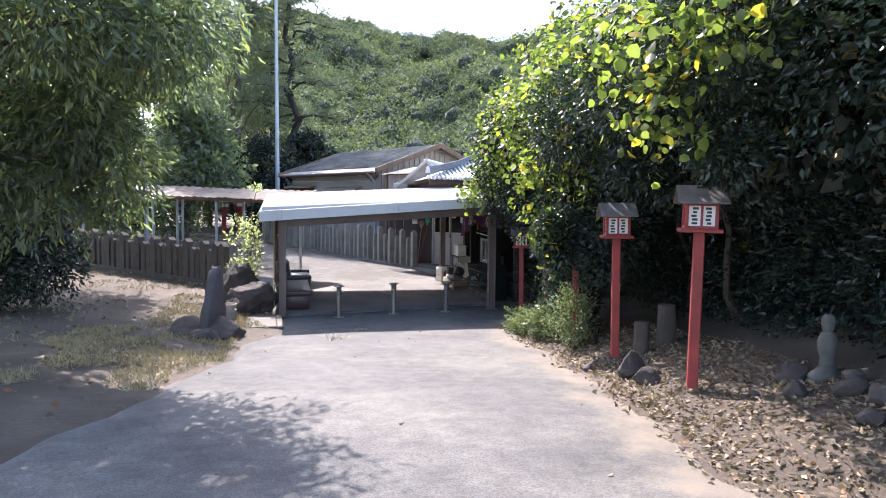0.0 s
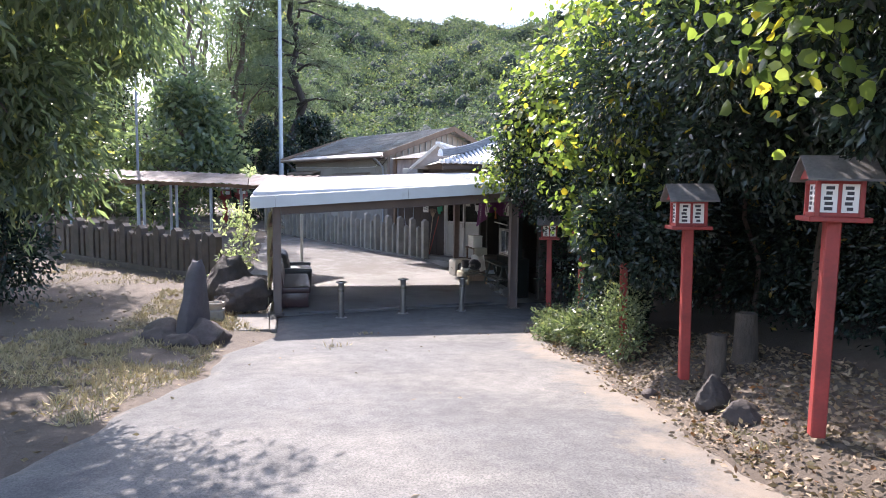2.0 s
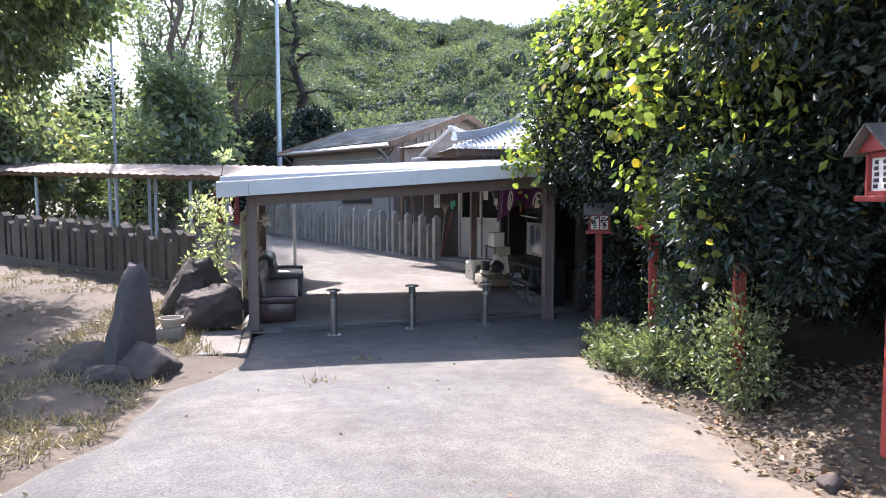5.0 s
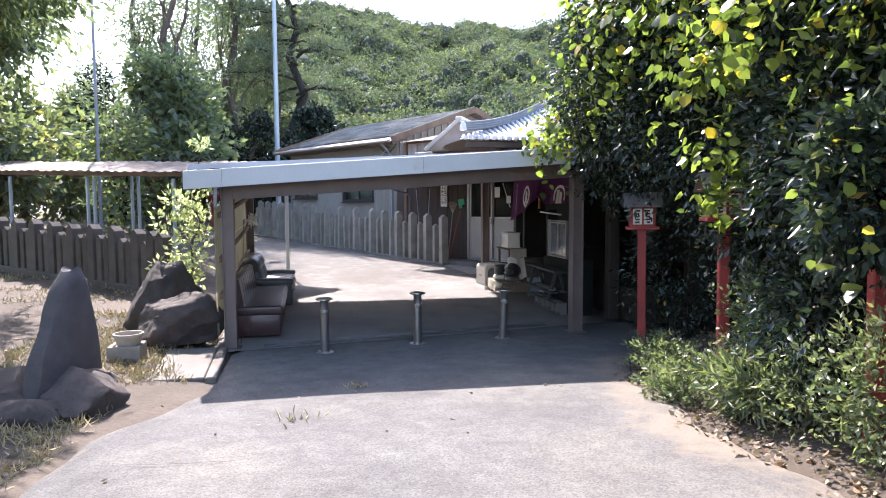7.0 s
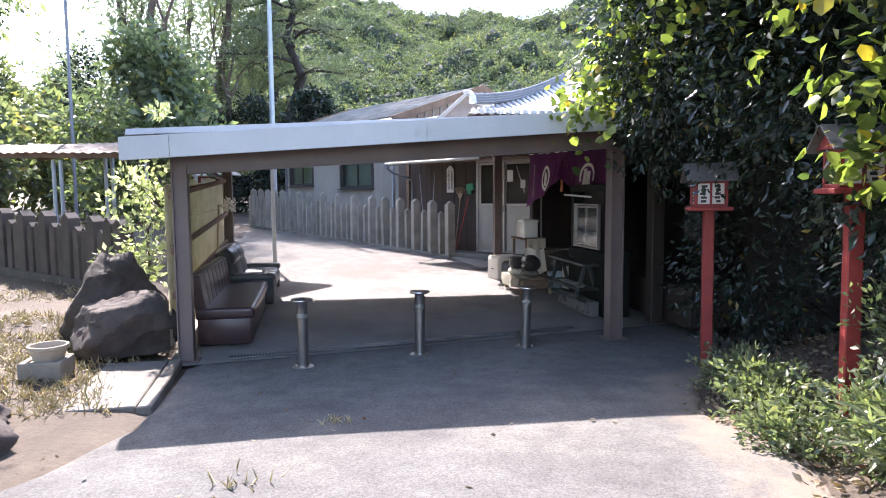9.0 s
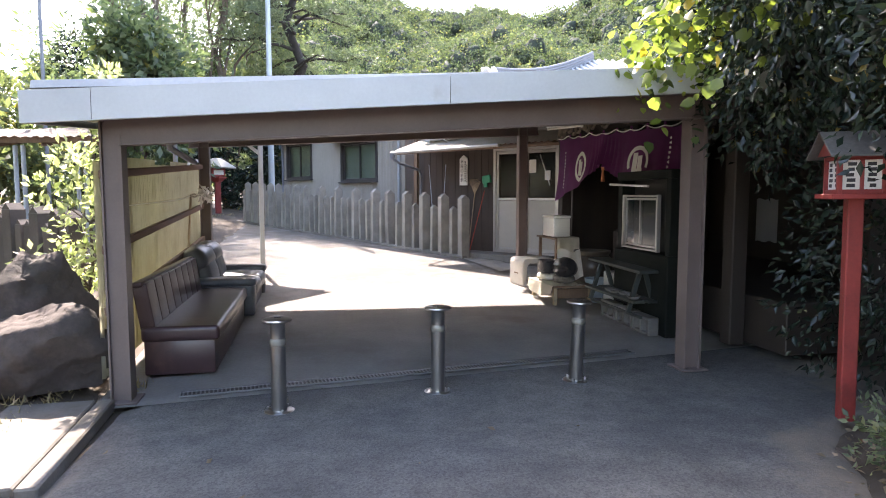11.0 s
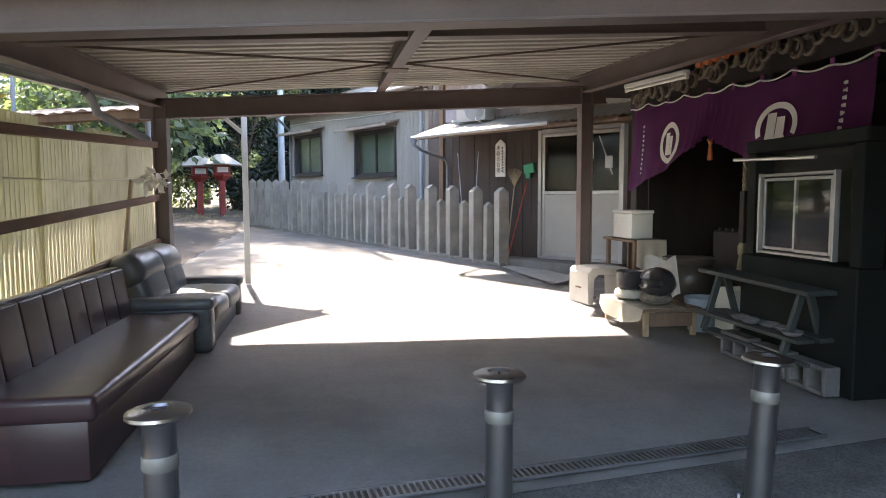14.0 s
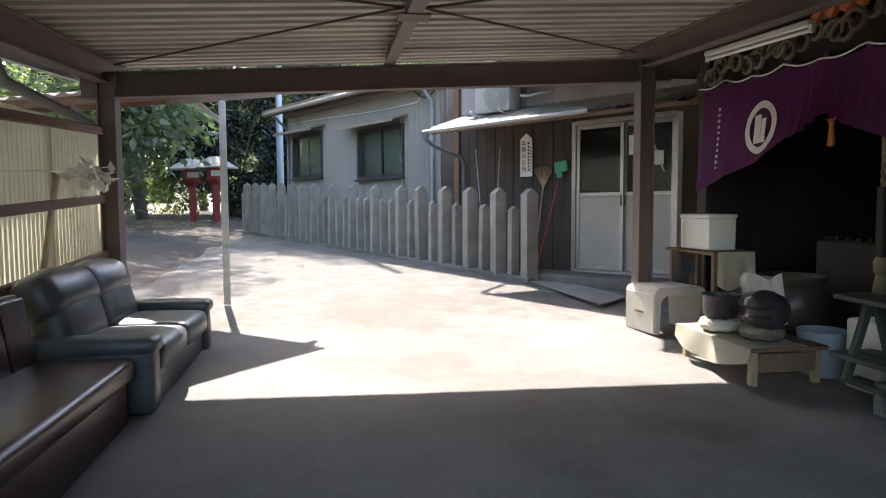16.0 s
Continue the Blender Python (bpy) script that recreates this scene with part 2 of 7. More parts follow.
ORANGE = surface("faded_orange_paint", (0.55, 0.16, 0.05), 0.6, 0, 5, 50, 0.25, 0.15)
ROPE = surface("straw_rope", (0.3, 0.25, 0.17), 0.9, 0, 10, 90, 0.2, 0.5)
BARK_DARK = surface("dark_pine_bark", (0.04, 0.034, 0.03), 0.95, 0, 4, 30, 0.35, 1.0, stretch=(1, 1, 0.3), bump_dist=0.03)
BARK = surface("grey_brown_bark", (0.11, 0.085, 0.065), 0.95, 0, 4, 30, 0.35, 1.0, stretch=(1, 1, 0.3), bump_dist=0.03)
STEEL_POLE = surface("galvanised_pole", (0.36, 0.4, 0.43), 0.45, 0.3, 2, 40, 0.1, 0.05)
TERRACOTTA = surface("grey_clay_pot", (0.36, 0.31, 0.25), 0.8, 0, 4, 50, 0.15, 0.3)
STATUE = surface("mossy_grey_stone", (0.12, 0.115, 0.1), 0.92, 0, 5, 50, 0.25, 0.5)
# black of the loose cable, and of sheets that stand in for unlit space
BLACK = surface("cable_and_shade_black", (0.02, 0.018, 0.016), 0.6, 0, 3, 40, 0.2, 0.1)
GLASS = glass("window_glass", (0.75, 0.8, 0.78))
DOOR_GLASS = glass("door_film_glass", (0.5, 0.52, 0.5), 0.06, 1.14)
CURTAIN = surface("pale_green_curtain", (0.32, 0.36, 0.3), 0.8, 0, 2, 60, 0.08, 0.1)

# translucent corrugated plastic, yellowed
POLY, _nt, _b = nodes_of("yellowed_corrugated_plastic")
_n = noise_node(_nt, _nt.nodes.new("ShaderNodeNewGeometry").outputs["Position"], 2.2, 6)
_c = ramp_node(_nt, _n.outputs[0], [(0.3, (0.4, 0.37, 0.26)), (0.7, (0.56, 0.53, 0.4))])
link(_nt, _c.outputs[0], _b.inputs["Base Color"])
_b.inputs["Roughness"].default_value = 0.35
_t = _nt.nodes.new("ShaderNodeBsdfTranslucent")
link(_nt, _c.outputs[0], _t.inputs[0])
_tp = _nt.nodes.new("ShaderNodeBsdfTransparent")
_tp.inputs[0].default_value = (0.8, 0.78, 0.55, 1)
_m = _nt.nodes.new("ShaderNodeMixShader")
_m.inputs[0].default_value = 0.55
link(_nt, _b.outputs[0], _m.inputs[1])
link(_nt, _t.outputs[0], _m.inputs[2])
_m2 = _nt.nodes.new("ShaderNodeMixShader")
_m2.inputs[0].default_value = 0.18
link(_nt, _m.outputs[0], _m2.inputs[1])
link(_nt, _tp.outputs[0], _m2.inputs[2])
link(_nt, _m2.outputs[0], _nt.nodes["Material Output"].inputs[0])

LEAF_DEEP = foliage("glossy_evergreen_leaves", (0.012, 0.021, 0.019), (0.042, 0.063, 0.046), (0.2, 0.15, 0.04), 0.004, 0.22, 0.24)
LEAF_VINE = foliage("bright_vine_leaves", (0.035, 0.06, 0.025), (0.23, 0.27, 0.07), (0.5, 0.36, 0.05), 0.05, 0.58, 0.3)
LEAF_LOW = foliage("low_shrub_leaves", (0.06, 0.085, 0.048), (0.21, 0.235, 0.14), (0.28, 0.27, 0.14), 0.05, 0.4, 0.4)
LEAF_TREE = foliage("drooping_tree_leaves", (0.07, 0.095, 0.072), (0.2, 0.23, 0.15), (0.32, 0.3, 0.12), 0.03, 0.55, 0.25)
LEAF_PINE = foliage("pine_needles", (0.085, 0.115, 0.085), (0.17, 0.2, 0.135), None, 0.05, 0.4, 0.5)
LEAF_MID = foliage("woodland_leaves", (0.09, 0.11, 0.075), (0.2, 0.215, 0.13), (0.32, 0.25, 0.1), 0.05, 0.48, 0.5)
LEAF_HILL = foliage("hill_forest_leaves", (0.046, 0.064, 0.048), (0.12, 0.146, 0.092), (0.19, 0.18, 0.09), 0.05, 0.4, 0.8, crown=0.06)
LEAF_PALE = foliage("pale_flowering_leaves", (0.16, 0.19, 0.1), (0.52, 0.53, 0.4), None, 0.05, 0.5, 0.45)
GRASS = foliage("dry_grass", (0.3, 0.24, 0.13), (0.52, 0.43, 0.26), (0.22, 0.22, 0.1), 0.04, 0.06, 0.85)
DEADLEAF = foliage("dead_leaves", (0.11, 0.075, 0.046), (0.3, 0.225, 0.145), (0.22, 0.1, 0.04), 0.05, 0.1, 0.75)


# ---- building helpers ----
def finish(ob, bm, material, smooth):
    me = bpy.data.meshes.new(ob if isinstance(ob, str) else ob.name)
    bm.normal_update()
    bm.to_mesh(me)
    bm.free()
    for m in (material if isinstance(material, (list, tuple)) else [material]):
        me.materials.append(m)
    if smooth:
        me.polygons.foreach_set("use_smooth", [True] * len(me.polygons))
        me.set_sharp_from_angle(angle=radians(38))
    return me


def thing(name, loc, label, category, group=""):
    ob = new(name)
    ob.empty_display_size = 0.1
    ob.matrix_basis = Matrix.Translation(loc)
    return tagged(ob, label, category, group)


def part(name, bm, material, parent, label="", smooth=True):
    ob = new(name, finish(name, bm, material, smooth))
    ob.parent = parent
    if parent.parent is None:
        ob.matrix_parent_inverse = Matrix.Translation(-parent.matrix_basis.translation)
    return tagged(ob, label)


def solo(name, bm, material, label, category, group="", kind="", smooth=True):
    return tagged(new(name, finish(name, bm, material, smooth)), label, category, group, kind)


def box(bm, c, s, rot=None, bevel=0.0, seg=1):
    t = bmesh.new()
    bmesh.ops.create_cube(t, size=1.0)
    bmesh.ops.scale(t, vec=s, verts=t.verts)
    if bevel:
        bmesh.ops.bevel(t, geom=t.edges[:], offset=bevel, segments=seg, affect="EDGES", profile=0.5)
    m = Matrix.Translation(c)
    if rot is not None:
        m = m @ (rot if isinstance(rot, Matrix) else Matrix.Rotation(rot, 4, "Z"))
    t.transform(m)
    me = bpy.data.meshes.new("tmp")
    t.to_mesh(me)
    t.free()
    bm.from_mesh(me)
    bpy.data.meshes.remove(me)
    return bm


def beam(bm, a, b, w, h, bevel=0.006):
    """A bar of width w (level) and height h between two points."""
    a, b = Vector(a), Vector(b)
    d = b - a
    x = d.normalized()
    y = Vector((0, 0, 1)).cross(x)
    y = y.normalized() if y.length > 1e-4 else Vector((0, 1, 0))
    z = x.cross(y)
    m = Matrix((x, y, z)).transposed().to_4x4()
    return box(bm, (a + b) / 2, (d.length, w, h), m, bevel)


def i_beam(bm, a, b, w, h, t=0.012):
    a, b = Vector(a), Vector(b)
    up = Vector((0, 0, 1))
    beam(bm, a + up * (h / 2 - t / 2), b + up * (h / 2 - t / 2), w, t, 0.002)
    beam(bm, a - up * (h / 2 - t / 2), b - up * (h / 2 - t / 2), w, t, 0.002)
    beam(bm, a, b, t, h - 2 * t - 0.002, 0.0)
    return bm


def tube(bm, pts, r, n=10, taper=None, cap=True):
    """A round bar through points; taper: the radius at each point."""
    pts = [Vector(p) for p in pts]
    rings = []
    side = None
    for i, p in enumerate(pts):
        d = (pts[min(i + 1, len(pts) - 1)] - pts[max(i - 1, 0)]).normalized()
        ref = side if side else (Vector((0, 0, 1)) if abs(d.z) < 0.9 else Vector((1, 0, 0)))
        u = (ref - d * ref.dot(d)).normalized()
        side = u
        v = d.cross(u)
        rr = taper[i] if taper else r
        rings.append([bm.verts.new(p + (u * math.cos(k * 2 * math.pi / n) + v * math.sin(k * 2 * math.pi / n)) * rr) for k in range(n)])
    for a, b in zip(rings, rings[1:]):
        for k in range(n):
            bm.faces.new((a[k], a[(k + 1) % n], b[(k + 1) % n], b[k]))
    if cap:
        bm.faces.new(rings[0][::-1])
        bm.faces.new(rings[-1])
    return bm


def lathe(bm, profile, c=(0, 0, 0), n=24, squash=(1, 1)):
    rings = []
    for r, z in profile:
        rings.append([bm.verts.new((c[0] + r * squash[0] * math.cos(k * 2 * math.pi / n), c[1] + r * squash[1] * math.sin(k * 2 * math.pi / n), c[2] + z)) for k in range(n)])
    for a, b in zip(rings, rings[1:]):
        for k in range(n):
            bm.faces.new((a[k], a[(k + 1) % n], b[(k + 1) % n], b[k]))
    bm.faces.new(rings[0][::-1])
    bm.faces.new(rings[-1])
    return bm


def sheet_mesh(nx, ny, fn):
    """A grid of nx by ny cells whose points fn(u, v) gives."""
    bm = bmesh.new()
    vs = [[bm.verts.new(fn(i / nx, j / ny)) for i in range(nx + 1)] for j in range(ny + 1)]
    for j in range(ny):
        for i in range(nx):
            bm.faces.new((vs[j][i], vs[j][i + 1], vs[j + 1][i + 1], vs[j + 1][i]))
    return bm


def slab_mesh(nx, ny, fn, thick):
    """The same with a thickness downwards."""
    bm = sheet_mesh(nx, ny, fn)
    r = bmesh.ops.solidify(bm, geom=bm.faces[:], thickness=thick)
    return bm


def plate(bm, corners, thick):
    """A flat plate between its corners and the same corners shifted by thick."""
    a = [bm.verts.new(p) for p in corners]
    b = [bm.verts.new(Vector(p) + Vector(thick)) for p in corners]
    bm.faces.new(a)
    bm.faces.new(b[::-1])
    for i in range(len(a)):
        j = (i + 1) % len(a)
        bm.faces.new((a[j], a[i], b[i], b[j]))
    bmesh.ops.recalc_face_normals(bm, faces=bm.faces[:])
    return bm


def rock_mesh(c, s, seed, sub=4, rough=0.22, flat=0.0, cut=None):
    bm = bmesh.new()
    bmesh.ops.create_icosphere(bm, subdivisions=sub, radius=1.0)
    off = Vector((seed * 7.3, seed * 3.1, seed * 1.7))
    planes = []
    rng = random.Random(seed)
    for _ in range(12):
        d = Vector((rng.uniform(-1, 1), rng.uniform(-1, 1), rng.uniform(-0.6, 1))).normalized()
        planes.append((d, rng.uniform(0.56, 0.8)))
    for v in bm.verts:
        p = v.co.normalized()
        r = 1.0
        for d, k in planes:
            h = p.dot(d)
            if h > k:
                r = min(r, k / h)
        r *= 1 + rough * 0.5 * noise.noise(p * 1.6 + off) + rough * 0.28 * noise.noise(p * 4.5 + off) + rough * 0.14 * noise.noise(p * 11 + off)
        q = p * r
        v.co = Vector((q.x * s[0], q.y * s[1], max(q.z, -0.55) * s[2])) + Vector(c)
    return bm


def mesh_of(name, verts, faces, material):
    """A mesh from arrays: verts (n, 3), faces (m, 3)."""
    me = bpy.data.meshes.new(name)
    me.vertices.add(len(verts))
    me.vertices.foreach_set("co", np.ascontiguousarray(verts, dtype=np.float32).ravel())
    me.loops.add(faces.size)
    me.loops.foreach_set("vertex_index", np.ascontiguousarray(faces, dtype=np.int32).ravel())
    me.polygons.add(len(faces))
    me.polygons.foreach_set("loop_start", np.arange(0, faces.size, 3, dtype=np.int32))
    me.update(calc_edges=True)
    me.materials.append(material)
    return me


def leaf_arrays(pts, length, width, rng, droop=0.0, out=None, spread=1.0):
    """Folded leaves of four corners, one at each point. out: the ways in which they grow."""
    n = len(pts)
    d = rng.normal(size=(n, 3)) * spread
    if out is not None:
        d = d + out
    d[:, 2] -= droop
    d /= np.linalg.norm(d, axis=1)[:, None] + 1e-9
    s = np.cross(d, rng.normal(size=(n, 3)))
    s /= np.linalg.norm(s, axis=1)[:, None] + 1e-9
    nrm = np.cross(d, s)
    k = rng.uniform(0.65, 1.3, size=(n, 1))
    L, W = length * k, width * k
    base, tip = pts, pts + d * L
    mid = pts + d * L * 0.45 + nrm * L * 0.12
    v = np.stack([base, mid + s * W * 0.5, tip, mid - s * W * 0.5], axis=1).reshape(-1, 3)
    i = np.arange(n)[:, None] * 4
    f = np.concatenate([i + np.array([[0, 1, 2]]), i + np.array([[0, 2, 3]])]).astype(np.int32)
    return v, f


def round_leaves(pts, size, rng, droop=0.3, out=None):
    """Broad rounded leaves with a pointed tip, folded along the middle, that lie roughly across the way out."""
    n = len(pts)
    d = rng.normal(size=(n, 3)) * 0.7
    d[:, 2] -= droop + 0.5
    face = (out if out is not None else rng.normal(size=(n, 3))) + rng.normal(size=(n, 3)) * 0.6
    face[:, 2] += 0.5
    face /= np.linalg.norm(face, axis=1)[:, None] + 1e-9
    d -= face * (d * face).sum(1)[:, None]
    d /= np.linalg.norm(d, axis=1)[:, None] + 1e-9
    w = np.cross(d, face)
    k = size * rng.uniform(0.4, 1.25, size=(n, 1))
    v = [pts, pts + d * k * 0.18 + w * k * 0.42 - face * k * 0.08, pts + d * k * 0.6 + w * k * 0.4 - face * k * 0.1, pts + d * k,
         pts + d * k * 0.6 - w * k * 0.4 - face * k * 0.1, pts + d * k * 0.18 - w * k * 0.42 - face * k * 0.08]
    i = np.arange(n)[:, None] * 6
    f = np.concatenate([i + np.array([t]) for t in ((0, 1, 2), (0, 2, 3), (0, 3, 4), (0, 4, 5))]).astype(np.int32)
    return np.stack(v, axis=1).reshape(-1, 3), f


def shell_points(rng, n, c, r, inner=0.6, lumps=0.25, seed=0):
    """Points in the outer part of a lumpy ellipsoid, and the ways out of it."""
    d = rng.normal(size=(n, 3))
    d /= np.linalg.norm(d, axis=1)[:, None]
    k = rng.uniform(inner ** 3, 1, size=(n, 1)) ** (1 / 3)
    ph = rng.uniform(0, 6.28, size=6)
    l = 1 + lumps * (np.sin(d[:, :1] * 5 + ph[0]) * np.sin(d[:, 1:2] * 6 + ph[1]) + 0.6 * np.sin(d[:, 2:] * 9 + ph[2] + d[:, :1] * 7))
    return np.array(c) + d * k * l * np.array(r), d


# ---- the lie of the land ----
RISE_Y = (-40, -20, -14, -8, -6.5, -4, -2.5, -0.5, 0.2, 3.3, 7.7, 12, 16, 25, 60)
RISE_Z = (2.6, 1.45, 0.93, 0.47, 0.33, 0.17, 0.06, 0.0, 0.0, 0.09, 0.26, 0.42, 0.55, 0.8, 1.6)
EDGE_R = ((-40, -20, -11, -8.4, -6, -4.3, -2.6, -1.7, -1.0, 0.5), (1.5, 2.6, 2.95, 3.5, 3.95, 4.1, 4.45, 4.85, 6.3, 6.5))
EDGE_L = ((-40, -20, -9.1, -7, -5, -3.5, -1.75, -0.5, 0.5), (-4.0, -2.6, -1.94, -1.4, -0.82, -0.6, 0.0, 0.0, 0.0))


def level(y):
    return float(np.interp(y, RISE_Y, RISE_Z))


def edge_right(y):
    return float(np.interp(y, *EDGE_R)) + 0.06 * math.sin(y * 3.1) + 0.04 * math.sin(y * 7.7)


def edge_left(y):
    return float(np.interp(y, *EDGE_L)) + (0.07 * math.sin(y * 2.3) + 0.04 * math.sin(y * 6.1) if y < -1.9 else 0)


def smooth01(t):
    t = min(1.0, max(0.0, t))
    return t * t * (3 - 2 * t)


def ground(x, y):
    z = level(y)
    if y < 1.5:
        over = x - edge_right(y) - 1.6 * smooth01((y + 1.7) / 1.0)
        z -= 0.02 * smooth01((y + 1.7) / 1.0) * smooth01((x - edge_right(y)) / 0.3)
        bank = smooth01(over / 0.9) * 0.2 + max(0.0, over - 0.6) * 0.16
        z += min(bank, 1.6) * smooth01((0.3 - y) / 1.0)
        left = edge_left(y) - x
        z += smooth01(left / 1.6) * 0.12 + max(0.0, min(left, 8) - 1) * 0.03
        inside = min(x - edge_left(y), edge_right(y) - x)
        z -= 0.07 * smooth01(inside / 0.35)
    else:
        left = -0.4 - x
        z += smooth01(left / 1.6) * 0.16 + max(0.0, min(left, 8) - 1) * 0.02
        inside = min(x + 0.35, 6.5 - x, 24 - y)
        z -= 0.07 * smooth01(inside / 0.35) if y < 24 else 0
    if -14 < x < 14 and -22 < y < 40:
        z += 0.025 * noise.noise((x * 1.3, y * 1.3, 0)) + 0.012 * noise.noise((x * 4, y * 4, 3))
    return z


def axis(lo, hi, step, far):
    a = list(np.arange(lo, hi + 1e-6, step))
    s, p = step, hi
    while p < far:
        s *= 1.35
        p += s
        a.append(p)
    s, p = step, lo
    while p > -far:
        s *= 1.35
        p -= s
        a.insert(0, p)
    return a


gx, gy = axis(-13, 11, 0.3, 900), axis(-20, 24, 0.3, 900)
gv = np.array([(x, y, ground(x, y)) for y in gy for x in gx])
nx = len(gx)
gi = np.array([(j * nx + i, j * nx + i + 1, (j + 1) * nx + i + 1, (j + 1) * nx + i) for j in range(len(gy) - 1) for i in range(nx - 1)])
gt = np.concatenate([gi[:, [0, 1, 2]], gi[:, [0, 2, 3]]])
land = new("ground", mesh_of("ground", gv, gt, DIRT))
land.data.polygons.foreach_set("use_smooth", [True] * len(land.data.polygons))
tagged(land, "dry brown earth with sparse grass and leaf litter", "ground", kind="structure")


def seam(x):
    """Where the asphalt meets the concrete, along the drain."""
    return 0.06 + 0.133 * (x - 0.47) - 0.1


def road_point(u, v):
    y = -38 + v * (38 + seam(u * 6.4))
    x = edge_left(y) + u * (edge_right(y) - edge_left(y))
    fade = smooth01((-0.7 - y) / 0.8)
    crown = 0.02 * (1 - (2 * u - 1) ** 2) * fade
    e = -0.06 * (max(0, 0.03 - u) + max(0, u - 0.97)) / 0.03
    return (x, y, level(y) + 0.014 + crown + e + 0.008 * fade * noise.noise((x * 0.9, y * 0.9, 5)))


road = new("road", finish("road", sheet_mesh(26, 180, road_point), ASPHALT, True))
dust = road.data.attributes.new("dust", "FLOAT", "POINT")
dust.data.foreach_set("value", [0.5 * smooth01(((k % 27) / 26 - 0.76) / 0.24) + 0.3 * smooth01((0.1 - (k % 27) / 26) / 0.1) for k in range(len(road.data.vertices))])
tagged(road, "sunlit cracked grey asphalt drive with worn edges", "road", kind="structure")

FENCE_A, FENCE_D = Vector((4.55, 7.8)), Vector((-0.468, 0.884))
OFFICE, OFFICE_D = Vector((5.31, 7.92)), Vector((-0.6, 0.8))


def yard_side(y):
    """Left and right edge of the concrete at y."""
    l = float(np.interp(y, (-0.85, 0, 5.2, 5.6, 9, 15.6, 20.3), (0.02, -0.12, -0.3, -2.6, -3.6, -3.4, -1.4)))
    r = float(np.interp(y, (-0.85, 0.6, 0.8, 6.6, 7.8, 20.3), (6.2, 6.3, 6.3, 6.3, 4.8, -1.6)))
    return l, r


def yard_point(u, v):
    start = seam(u * 6.3) - 0.06
    y = start + v * (20.08 - start)
    l, r = yard_side(y)
    x = l + u * (r - l)
    return (x, y, level(y) + (0.021 if v == 0 else 0.024) + 0.004 * min(1, v * 20) * noise.noise((x * 0.7, y * 0.7, 9)))


yard = new("yard_floor", finish("yard_floor", slab_mesh(24, 90, yard_point, 0.08), CONCRETE, True))
age = yard.data.attributes.new("age", "FLOAT", "POINT")
age.data.foreach_set("value", [0.46 * smooth01((v.co.y - 3.9) / 2.2) for v in yard.data.vertices])
tagged(yard, "pale worn concrete yard floor with stains", "floor", kind="structure")


# ---- carport ----
def soffit(x, y):
    """Underside of the carport's beams."""
    return 1.96 + 0.052 * x + 0.071 * y


